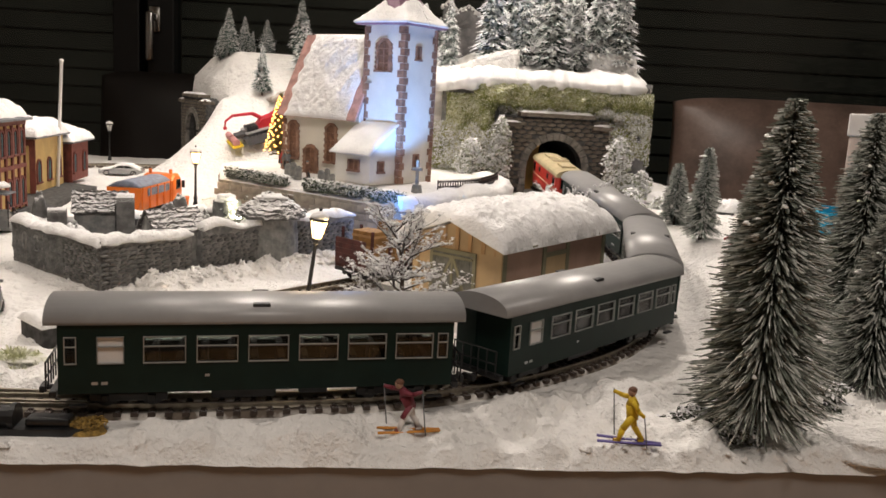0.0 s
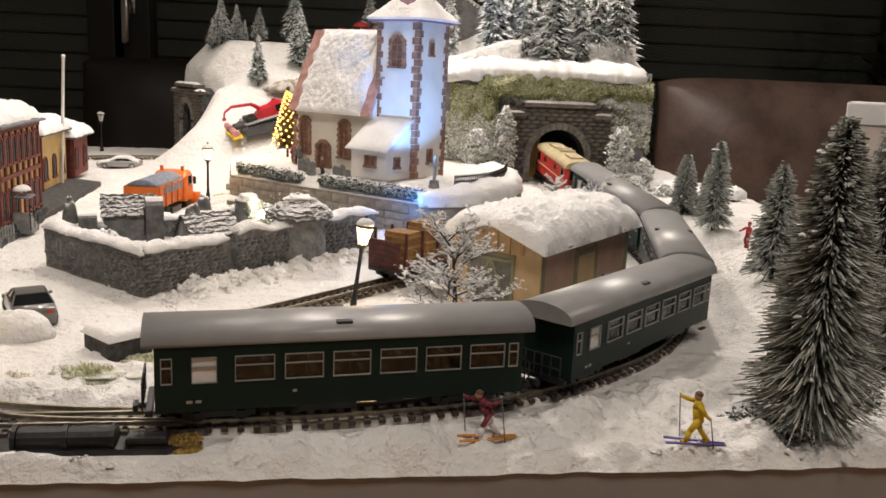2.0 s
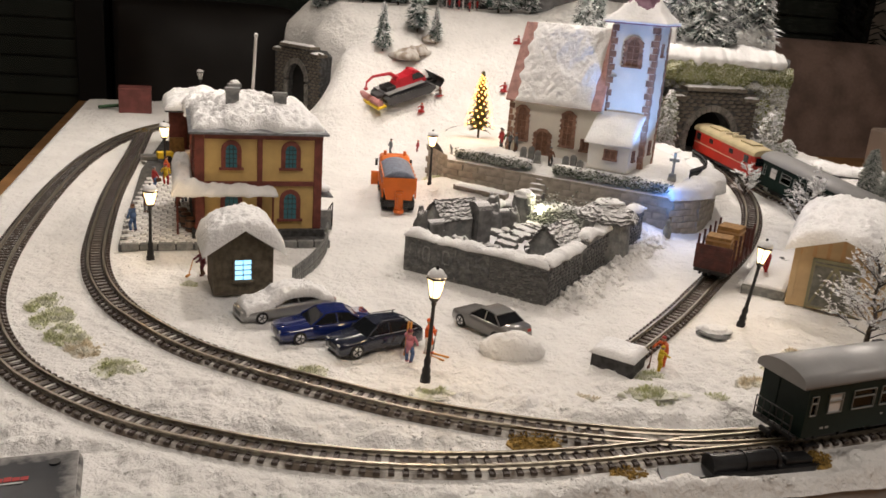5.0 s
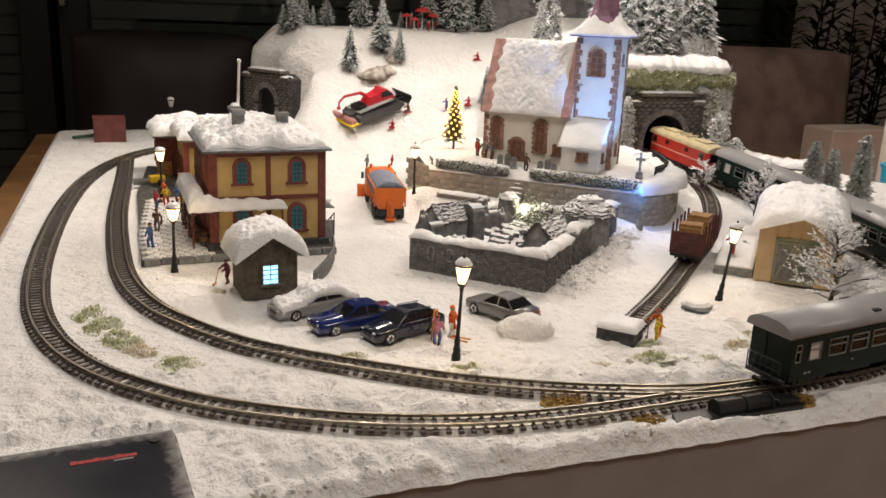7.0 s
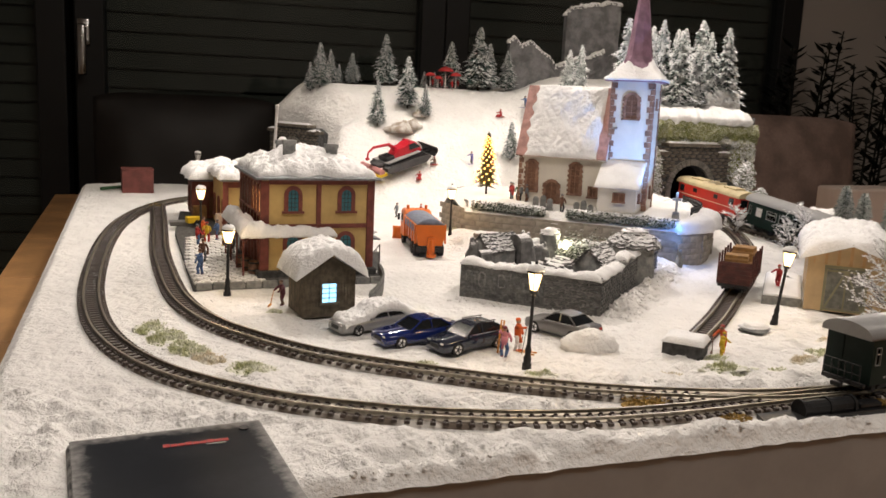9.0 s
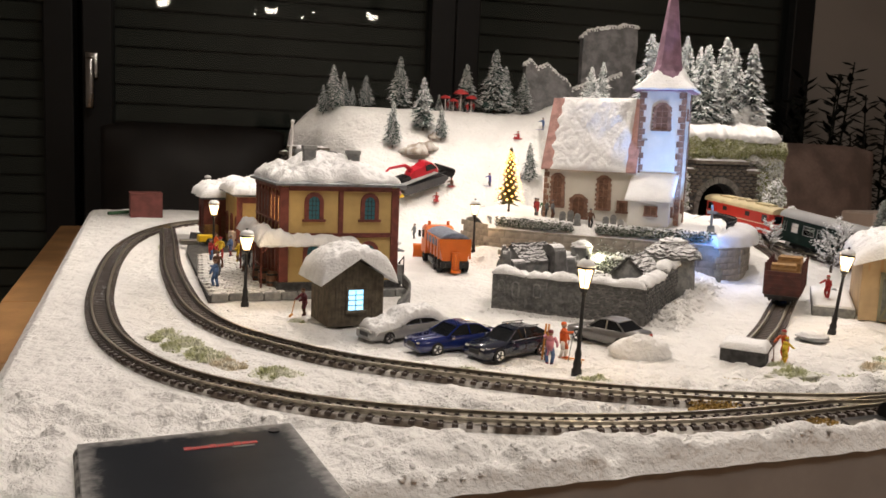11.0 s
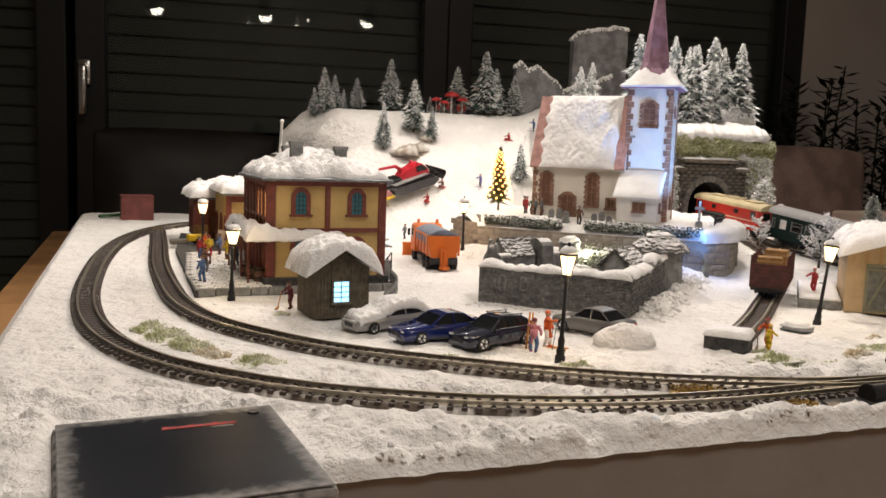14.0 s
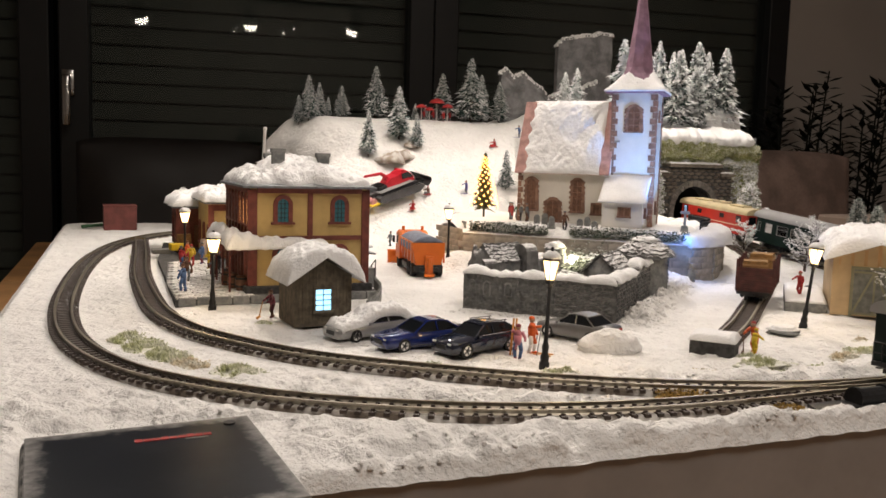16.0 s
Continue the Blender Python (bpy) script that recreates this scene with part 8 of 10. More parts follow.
def brush_fir(x, y, z, h, r, twigs, label, seed, group="", thick=0.00027, frost=0.55, clumps_of_snow=60, mats=(BRISTLE, BRISTLE_TIP)):
    """A wire-cored fir: fans of stiff blunt bristles, the lower ones hanging, with caught snow."""
    t = thing("fir_tree", label, "fir tree", pose(x, y, z), group=group)
    rnd = random.Random(seed)
    bm = B()
    cyl(bm, (0, 0, -0.004), (0, 0, h * 0.97), h * 0.024, h * 0.006, 7)
    part("trunk", bm, BARK, t)
    verts, faces, slots, snow = [], [], [], B()
    for i in range(twigs):
        f = (i + rnd.random()) / twigs
        f = f ** 0.85
        zz = h * (0.10 + 0.895 * f)
        wide = r * (max(0.0, 1 - f) ** 0.66) * 0.97 + 0.0030
        ang = i * 2.39996 + rnd.uniform(-0.4, 0.4)
        fan = rnd.uniform(0.72, 1.04)
        hang = rnd.uniform(-0.42, 0.04) * (1 - f) + rnd.uniform(-0.04, 0.22) * f
        core = Vector((0, 0, zz))
        for b in range(9):
            a = ang + rnd.gauss(0, 0.20)
            d = Vector((math.cos(a), math.sin(a), hang + rnd.gauss(0, 0.09))).normalized()
            ln = wide * fan * rnd.uniform(0.74, 1.08)
            w = thick * rnd.uniform(0.75, 1.35)
            side = d.cross(Vector((0, 0, 1))).normalized()
            up = side.cross(d)
            base = core + Vector((0, 0, rnd.gauss(0, 0.0012)))
            j = len(verts)
            for u, k, sag in ((0.05, 0.6, 0.0), (0.62, 1.0, -0.01), (0.97, 0.85, -0.06)):
                q = base + d * ln * u + Vector((0, 0, sag * ln))
                verts.extend((q + side * w * k, q - side * w * 0.5 * k + up * w * 0.87 * k, q - side * w * 0.5 * k - up * w * 0.87 * k))
            verts.append(base + d * ln + Vector((0, 0, -0.065 * ln)))
            pale = 1 if rnd.random() < frost else 0
            for ring in (0, 3):
                for e in range(3):
                    faces.append((j + ring + e, j + ring + (e + 1) % 3, j + ring + 3 + (e + 1) % 3, j + ring + 3 + e))
                    slots.append(pale if ring else 0)
            for e in range(3):
                faces.append((j + 6 + e, j + 6 + (e + 1) % 3, j + 9))
                slots.append(pale)
        if rnd.random() < clumps_of_snow / twigs:
            d = Vector((math.cos(ang), math.sin(ang), hang))
            q = core + d * wide * rnd.uniform(0.45, 0.85)
            mound(snow, q.x, q.y, q.z - 0.0004, rnd.uniform(0.0010, 0.0024), rnd.uniform(0.0008, 0.0014), rnd.uniform(0.0007, 0.0014), 8, 0.5, i, ang)
    me = bpy.data.meshes.new("crown")
    me.from_pydata(verts, [], faces)
    for m in mats:
        me.materials.append(m)
    for p, k in zip(me.polygons, slots):
        p.material_index = k
    o = new("crown", me)
    o.parent = t
    part("caught_snow", snow, SNOW, t, smooth=True)
    return t


# tall fir at the front edge and its neighbours
brush_fir(0.1190, 0.2900, -0.002, 0.1200, 0.0270, 640, "large grey-green model fir lightly frosted at the board's front edge", 3)
LABEL_R = "grey-green model fir dusted with snow beside the track"
for x, y, h, r, n, s in ((0.1930, 0.3560, 0.0780, 0.0230, 400, 5), (0.2140, 0.4200, 0.1080, 0.0270, 460, 6)):
    brush_fir(x, y, top_of(x, y) - 0.001, h, r, n, LABEL_R, s, "firs along the right side", frost=0.75, clumps_of_snow=36)
PALE_BRISTLE = (material("pale_bristle", (0.30, 0.35, 0.31), 0.9, vary=0.3, scale=250, island=0.35), material("snowy_bristle_tip", (0.60, 0.62, 0.59), 0.9, vary=0.15, scale=300, island=0.2))
for x, y, h, r, s in ((0.1750, 0.4600, 0.0650, 0.0170, 7), (0.1870, 0.5920, 0.0640, 0.0130, 8), (0.1860, 0.6580, 0.0480, 0.0120, 9), (0.2040, 0.6520, 0.0400, 0.0100, 10), (0.2450, 0.5000, 0.0380, 0.0130, 12)):
    brush_fir(x, y, top_of(x, y) - 0.001, h, r, 240, LABEL_R, s, "firs along the right side", 0.00032, 0.8, 22, PALE_BRISTLE)

# two patterns for the woods on the hill
LABEL_H = "small frosted model fir on the snowy hill"
LABEL_W = "snow-white model fir in the hilltop wood"
pat = [fir("fir_tree", 0, 0, 0, 0.0800, 0.0250, 560, 5, LABEL_H, TEAL, 40, "firs on the hill", droop=0.22, width=0.0010, tiers=7, tip_mat=SNOWTIP, frost=0.7),
       fir("fir_tree", 0, 0, 0, 0.0800, 0.0225, 640, 5, LABEL_W, TEAL_PALE, 41, "firs in the hilltop wood", droop=0.22, width=0.0010, tiers=8, tip_mat=SNOWTIP, frost=0.9)]


def plant(which, x, y, h, turn, z=None, slim=1.0, keep=False):
    k = h / 0.080
    m = pose(x, y, (hill(x, y) + rise(x, y) if z is None else z) - 0.001, 0, 0, turn) @ Matrix.Diagonal((k * slim, k * slim, k, 1))
    if keep:
        pat[which].matrix_basis = m
    else:
        copy_thing_scaled(pat[which], m)


def copy_thing_scaled(ob, m):
    o = copy_thing(ob, Matrix())
    o.matrix_basis = m
    return o


HILL_FIRS = [(-0.195, 1.180, 0.074), (-0.177, 1.103, 0.071), (-0.155, 1.088, 0.046), (-0.2245, 1.072, 0.060), (-0.322, 1.165, 0.030), (-0.304, 1.180, 0.040), (-0.291, 1.172, 0.062), (-0.274, 1.190, 0.048),
             (-0.262, 1.185, 0.028), (-0.243, 1.186, 0.045), (-0.093, 1.190, 0.070), (-0.056, 1.168, 0.092), (-0.034, 1.185, 0.070), (-0.008, 1.178, 0.060), (-0.118, 1.190, 0.024), (-0.047, 1.030, 0.052), (-0.135, 1.185, 0.024)]
random.seed(9)
for i, (x, y, h) in enumerate(HILL_FIRS):
    plant(0, x, y, h, random.uniform(0, 360), keep=i == 0, slim=random.uniform(1.0, 1.25))
WOOD_FIRS = [(-0.022, 0.905, 0.060), (0.004, 0.930, 0.068), (0.048, 0.895, 0.098), (0.070, 0.920, 0.092), (0.079, 0.885, 0.080), (0.100, 0.905, 0.100), (0.106, 0.870, 0.086), (0.128, 0.900, 0.092),
             (0.131, 0.868, 0.070), (0.152, 0.880, 0.088), (0.162, 0.918, 0.104), (0.176, 0.880, 0.094), (0.140, 0.940, 0.094), (0.090, 0.960, 0.090), (0.118, 0.965, 0.098)]
for i, (x, y, h) in enumerate(WOOD_FIRS):
    plant(1, x, y, h * 1.08, random.uniform(0, 360), z=0.1430, keep=i == 0, slim=random.uniform(0.92, 1.2))

# lit Christmas tree in the churchyard
XT = pose(-0.1510, 0.8060, yard_z(-0.151, 0.806) - 0.0005)
# The fairy lights' warm glow is put into this olive-gold needle colour.
XMAS = material("xmas_needle_glow_tint", (0.15, 0.14, 0.045), 0.8, vary=0.3, scale=300)
xmas = fir("christmas_tree", 0, 0, 0, 0.0660, 0.0165, 420, 5, "green Christmas tree hung with warm glowing lights", XMAS, 50, m=XT, width=0.0007, trunk=0.12, tiers=8)
rnd = random.Random(4)
for k in range(120):
    f = (k + 0.5) / 120
    zz = 0.0100 + 0.0520 * f
    rr = 0.0140 * (1 - f) ** 0.85 + 0.0012
    a = k * 2.4
    bm = B()
    bmesh.ops.create_icosphere(bm, subdivisions=1, radius=0.00095)
    o = part("fairy_light", bm, WARMDOT, xmas)
    o.location = (rr * math.cos(a), rr * math.sin(a), zz)
for dx, dy, zz in ((-0.018, -0.014, 0.020), (0.012, -0.019, 0.030), (-0.004, -0.014, 0.050)):
    bulb(XT @ Vector((dx, dy, zz)), 0.0050, (1.0, 0.55, 0.15), 0.004, "fairy_light_glow")
bm = B()
bmesh.ops.create_icosphere(bm, subdivisions=1, radius=0.0011)
o = part("tree_top", bm, WHITEPLASTIC, xmas)
o.location = (0, 0, 0.0665)


# ---- bare snowy trees ----
def bare_tree(x, y, z, h, reach, label, seed, limbs=22, name="bare_tree", clear=0.26, wood_mat=TWIG, thick=1.0, rise_up=0.35):
    """A short trunk with limbs all the way up, forking into crooked twigs that carry snow."""
    t = thing(name, label, "tree", pose(x, y, z))
    rnd = random.Random(seed)
    trunk, wood, snow = B(), B(), B()

    def lump_on(s):
        w = rnd.uniform(0.0006, 0.0014)
        a = [snow.verts.new(s + Vector((rnd.uniform(-w, w), rnd.uniform(-w, w), rnd.uniform(0, w)))) for _ in range(4)]
        for f in ((0, 1, 2), (0, 2, 3), (0, 3, 1), (1, 3, 2)):
            snow.faces.new([a[i] for i in f])

    def grow(p, d, ln, r, k):
        for step in range(3):
            nd = (d + Vector((rnd.gauss(0, 0.22), rnd.gauss(0, 0.22), rnd.gauss(0.02, 0.16)))).normalized()
            q = p + nd * ln / 3
            cyl(wood, p, q, r, r * 0.82, 5 if k > 1 else 4, caps=False)
            for _ in range(2):
                lump_on(p.lerp(q, rnd.random()) + Vector((0, 0, r * 0.7)))
            p, d, r = q, nd, r * 0.82
            if k and step < 3:
                for side in (-1, 1):
                    if rnd.random() < 0.85:
                        turn = Vector((-d.y, d.x, 0)) * side * rnd.uniform(0.6, 1.1) + Vector((0, 0, rnd.uniform(-0.25, 0.45)))
                        grow(p, (d + turn).normalized(), ln * rnd.uniform(0.42, 0.62), r * 0.62, k - 1)
    spine = [Vector((0, 0, -0.002))]
    for k in range(6):
        spine.append(spine[-1] + Vector((rnd.gauss(0, 0.035) * h, rnd.gauss(0, 0.035) * h, h / 6.6)))
    for k in range(6):
        cyl(trunk, spine[k], spine[k + 1], h * 0.030 * thick * (1 - 0.145 * k), h * 0.030 * thick * (1 - 0.145 * (k + 1)), 8, caps=False)
    for k in range(limbs):
        f = clear + (0.99 - clear) * (k + rnd.random()) / limbs
        i = min(5, int(f * 6))
        p = spine[i].lerp(spine[i + 1], f * 6 - i)
        a = k * 2.4 + rnd.uniform(-0.3, 0.3)
        d = Vector((math.cos(a), math.sin(a), rise_up + 0.9 * f * f)).normalized()
        grow(p, d, reach * (1.05 - 0.55 * f) * rnd.uniform(0.75, 1.1), h * 0.011 * thick, 2)
    part("trunk", trunk, BARK, t)
    part("branch_work", wood, wood_mat, t, "dark frosted branches")
    part("snow", snow, SNOW_SOFT, t, "snow clinging to the twigs")
    return t


FROSTTWIG = dusted("frosted_twig", (0.22, 0.215, 0.21), 0.62)
bare_tree(-0.0116, 0.3680, -0.001, 0.0640, 0.0270, "bare dark tree with snow-laden twigs beside the goods shed", 12)
bare_tree(0.0980, 0.6200, rise(0.098, 0.62) - 0.001, 0.0420, 0.0200, "frost-white bare shrub behind the goods shed", 15, 14, "bare_shrub", 0.05, FROSTTWIG, 1.1, 0.7)
bare_tree(0.1280, 0.6480, rise(0.128, 0.648) - 0.001, 0.0400, 0.0190, "frost-white bare shrub behind the goods shed", 18, 12, "bare_shrub", 0.05, FROSTTWIG, 1.1, 0.7)
bare_tree(0.0880, 0.6980, rise(0.088, 0.698) - 0.001, 0.0300, 0.0150, "frost-white bare shrub before the tunnel", 21, 10, "bare_shrub", 0.05, FROSTTWIG, 1.1, 0.7)
for x, y, rx, h, n, sd in ((0.1260, 0.7040, 0.0150, 0.0270, 900, 31), (0.1480, 0.6900, 0.0140, 0.0200, 700, 32), (0.1640, 0.7180, 0.0150, 0.0230, 800, 33), (0.1520, 0.6560, 0.0120, 0.0150, 600, 34)):
    bush("snowy_bush", x, y, rise(x, y) - 0.001, rx, rx * 0.85, h, n, BUSH_WHITE, "pale green bush heaped with snow beside the track", 0.0021, sd, "bushes beside the track")

# shrubs at the front fir's foot
bush("mossy_shrub", 0.0990, 0.2960, -0.001, 0.0150, 0.0100, 0.0080, 900, dusted("dark_moss_shrub", (0.05, 0.06, 0.035), 0.38), "dark moss clump dusted with snow at the foot of the fir", 0.0013, 21)
bush("mossy_shrub", 0.1120, 0.2860, -0.001, 0.0130, 0.0090, 0.0060, 700, bpy.data.materials["dark_moss_shrub"], "dark moss clump dusted with snow at the foot of the fir", 0.0013, 22)
bush("mossy_shrub", 0.1560, 0.3250, -0.001, 0.0180, 0.0120, 0.0120, 900, bpy.data.materials["dark_moss_shrub"], "dark tangled shrub dusted with snow between the firs", 0.0015, 23)
bush("mossy_shrub", 0.1900, 0.3750, -0.001, 0.0180, 0.0140, 0.0140, 700, bpy.data.materials["dark_moss_shrub"], "dark tangled shrub dusted with snow between the firs", 0.0016, 24)
# heaped snow round the firs
for x, y, rx, ry, h in ((0.1450, 0.3180, 0.012, 0.010, 0.0140), (0.2250, 0.4950, 0.050, 0.035, 0.0260), (0.2800, 0.4600, 0.045, 0.040, 0.0240), (0.1650, 0.2900, 0.030, 0.018, 0.0080)):
    bm = B()
    mound(bm, 0, 0, -0.003, rx, ry, h, 28, 0.22, x * 20)
    solo("snow_mound", bm, SNOW, "rounded heap of snow among the firs", "snow heap", pose(x, y, 0), smooth=True, group="snow heaps")

# grass tufts poking through the snow
TUFTS = [(-0.4720, 0.4480, 0.0095, 0.0150, 0.0042, TUFT), (-0.4610, 0.4240, 0.0105, 0.0160, 0.0045, TUFT), (-0.4480, 0.4010, 0.0110, 0.0130, 0.0045, TUFT), (-0.4360, 0.3860, 0.0100, 0.0100, 0.0042, TUFT_BROWN), (-0.4160, 0.3610, 0.0130, 0.0110, 0.0040, TUFT), (-0.495, 0.830, 0.007, 0.018, 0.003, TUFT), (-0.1930, 0.3270, 0.006, 0.005, 0.0042, TUFT_BROWN), (-0.1600, 0.3225, 0.0165, 0.0065, 0.0042, TUFT),
         (-0.1270, 0.3270, 0.0075, 0.0050, 0.0042, TUFT), (-0.0990, 0.3390, 0.0090, 0.0065, 0.0045, TUFT_BROWN), (-0.0700, 0.3560, 0.0140, 0.0080, 0.0040, TUFT), (-0.0520, 0.3790, 0.0070, 0.0060, 0.0036, TUFT_BROWN), (-0.1520, 0.3500, 0.0080, 0.0060, 0.0040, TUFT),
         (-0.3970, 0.4830, 0.0060, 0.0070, 0.0030, TUFT), (-0.2040, 0.7600, 0.009, 0.009, 0.004, TUFT), (-0.3300, 0.3560, 0.016, 0.006, 0.0026, TUFT), (-0.2700, 0.3280, 0.012, 0.005, 0.0026, TUFT)]
for k, (x, y, rx, ry, h, mat) in enumerate(TUFTS):
    g = thing("grass_tuft", "pale frosted grass tuft poking through the snow" if mat is TUFT else "dry brown grass tuft poking through the snow", "grass tuft", pose(x, y, 0), group="grass tufts")
    bm = B()
    rnd = random.Random(k)
    soft = material("tuft_mat_" + ("brown" if mat is TUFT_BROWN else "green"), (0.66, 0.60, 0.48) if mat is TUFT_BROWN else (0.66, 0.67, 0.54), 0.95, vary=0.15, scale=260, bump=0.8, bump_scale=700, second=(0.80, 0.79, 0.74))
    mound(bm, 0, 0, top_of(x, y) - 0.0014, rx * 0.95, ry * 0.95, h * 0.45, 18, 0.5, k * 1.3)
    part("cushion", bm, soft, g, smooth=True)
    bm = B()
    for _ in range(min(2600, int(rx * ry * 1.3e7))):
        a, t = rnd.uniform(0, 6.283), rnd.random() ** 0.6
        px, py = rx * t * math.cos(a), ry * t * math.sin(a)
        keep = ns(x + px, y + py, 3, 110) + 0.5 * ns(x + px, y + py, 8, 280) + 0.80 - 0.80 * t
        if keep < 0:
            continue
        p = Vector((px, py, top_of(x + px, y + py) - 0.0004))
        d = Vector((rnd.gauss(0, 0.6), rnd.gauss(0, 0.6), 0.8)).normalized() * h * rnd.uniform(0.35, 1.0) * min(1.0, 0.35 + keep)
        q = Vector((rnd.gauss(0, 1), rnd.gauss(0, 1), 0)).normalized() * 0.00040
        v = [bm.verts.new(p - q), bm.verts.new(p + q), bm.verts.new(p + d + q * 0.7), bm.verts.new(p + d - q * 0.7)]
        bm.faces.new(v)
    part("turf", bm, mat, g)

# ---- tiny painted figures, each one plain mesh ----
SKIN = material("figure_skin", (0.45, 0.28, 0.20), 0.7)
PAINT = {"red": material("paint_red", (0.45, 0.03, 0.03), 0.6), "orange": material("paint_orange", (0.75, 0.13, 0.02), 0.6), "yellow": material("paint_yellow", (0.75, 0.52, 0.02), 0.6), "blue": material("paint_blue", (0.08, 0.15, 0.32), 0.6),
         "white": material("paint_white", (0.75, 0.72, 0.70), 0.6), "maroon": material("paint_maroon", (0.20, 0.03, 0.05), 0.6), "brown": material("paint_brown", (0.15, 0.07, 0.04), 0.7), "grey": material("paint_grey", (0.16, 0.17, 0.18), 0.7),
         "green": material("paint_green", (0.05, 0.14, 0.06), 0.7), "black": BLACK, "wood": material("paint_ski_wood", (0.70, 0.30, 0.05), 0.5), "violet": material("paint_violet", (0.12, 0.10, 0.34), 0.5), "pink": material("paint_pink", (0.60, 0.22, 0.28), 0.6)}


def figure(name, m, coat, legs, label, category, h=0.0200, stride=0.0, bend=0.0, arms=((0.5, -0.4), (0.5, -0.4)), hat="brown", extra=None, group="", sit=False):
    """coat, legs, hat: paint names. arms: each grip's (forward, height) in shoulder-lengths. Faces +x."""
    mats = [PAINT[coat], PAINT[legs], SKIN, PAINT[hat]]
    bm = B()
    u = h / 0.020

    def put(i, build):
        n = len(bm.faces)
        build()
        bm.faces.ensure_lookup_table()
        for f in bm.faces[n:]:
            f.material_index = i
    hip = Vector((0, 0, 0.0092 if not sit else 0.0030)) * u
    neck = hip + Vector((math.sin(bend), 0, math.cos(bend))) * 0.0066 * u
    for s in (-1, 1):
        foot = Vector((s * stride * 0.0045, s * 0.0013, 0.0006)) * u if not sit else Vector((0.0070, s * 0.0014, 0.0010)) * u
        knee = hip.lerp(foot, 0.5) + Vector((0.0010 * (stride > 0) + 0.002 * sit, s * 0.0012 * u, 0.001 * sit))
        put(1, lambda: (cyl(bm, hip + Vector((0, s * 0.0010 * u, 0)), knee, 0.0013 * u, 0.0011 * u, 7), cyl(bm, knee, foot, 0.0011 * u, 0.0008 * u, 7)))
        put(3, lambda: box(bm, foot.x - 0.0008 * u, foot.y - 0.0007 * u, foot.z - 0.0007 * u, foot.x + 0.0018 * u, foot.y + 0.0007 * u, foot.z + 0.0006 * u, 0.0003 * u))
    put(0, lambda: (cyl(bm, hip - Vector((0, 0, 0.0012 * u)), hip.lerp(neck, 0.6), 0.0019 * u, 0.0022 * u, 9), cyl(bm, hip.lerp(neck, 0.6), neck, 0.0022 * u, 0.0010 * u, 9)))
    grips = []
    for s, (fw, hg) in zip((-1, 1), arms):
        sh = hip.lerp(neck, 0.85) + Vector((0, s * 0.0021 * u, 0))
        hand = sh + Vector((fw, s * 0.15, hg)).normalized() * 0.0062 * u
        el = sh.lerp(hand, 0.5) + Vector((0, s * 0.0008 * u, -0.0006 * u))
        put(0, lambda: (cyl(bm, sh, el, 0.0009 * u, 0.0008 * u, 6), cyl(bm, el, hand, 0.0008 * u, 0.0006 * u, 6)))
        grips.append(hand)
    head = neck + Vector((math.sin(bend), 0, math.cos(bend))) * 0.0016 * u

    def ball(c, r, zs=1.0):
        vs = bmesh.ops.create_icosphere(bm, subdivisions=2, radius=r)["verts"]
        for v in vs:
            v.co = Vector((v.co.x, v.co.y, v.co.z * zs)) + c
    put(2, lambda: ball(head, 0.00145 * u, 1.15))
    put(3, lambda: ball(head + Vector((-0.0002 * u, 0, 0.0007 * u)), 0.00150 * u, 0.75))
    for kind, paint in (extra or []):
        mats.append(PAINT[paint])
        i = len(mats) - 1
        if kind == "skis":
            put(i, lambda: [box(bm, -0.0100 * u, y - 0.0006 * u, 0.0, 0.0110 * u, y + 0.0006 * u, 0.0005 * u, m=pose(0, 0, 0, 0, 0, r)) for y, r in ((-0.0015 * u, -4), (0.0015 * u, 5))])
        if kind == "poles":
            put(i, lambda: [cyl(bm, hd + Vector((0, 0, 0.0008 * u)), (hd.x - 0.0016 * u, hd.y * 1.5, 0.0002), 0.00022 * u, seg=5) for hd in grips])
        if kind == "upright_skis":
            put(i, lambda: [box(bm, grips[1].x - 0.0004, grips[1].y + o, 0.0, grips[1].x + 0.0001, grips[1].y + o + 0.0010 * u, 0.0205 * u, m=pose(0, 0, 0, 4, 0, 0)) for o in (-0.0008 * u, 0.0008 * u)])
        if kind == "broom":
            put(i, lambda: (cyl(bm, grips[0], (grips[0].x + 0.004 * u, 0, 0.0010), 0.0003 * u, seg=5), cyl(bm, (grips[0].x + 0.003 * u, -0.001, 0.0012), (grips[0].x + 0.006 * u, 0.001, 0.0004), 0.0008 * u, seg=6)))
        if kind == "case":
            put(i, lambda: box(bm, grips[0].x - 0.0022 * u, grips[0].y - 0.0007 * u, grips[0].z - 0.0034 * u, grips[0].x + 0.0022 * u, grips[0].y + 0.0007 * u, grips[0].z - 0.0002 * u, 0.0003 * u))
        if kind == "sledge":
            put(i, lambda: [box(bm, -0.0050 * u, y - 0.0005 * u, 0.0, 0.0090 * u, y + 0.0005 * u, 0.0010 * u) for y in (-0.0022 * u, 0.0022 * u)] + [box(bm, -0.0045 * u, -0.0026 * u, 0.0012 * u, 0.0070 * u, 0.0026 * u, 0.0018 * u)])
    return solo(name, bm, mats, label, category, m, True, group=group)


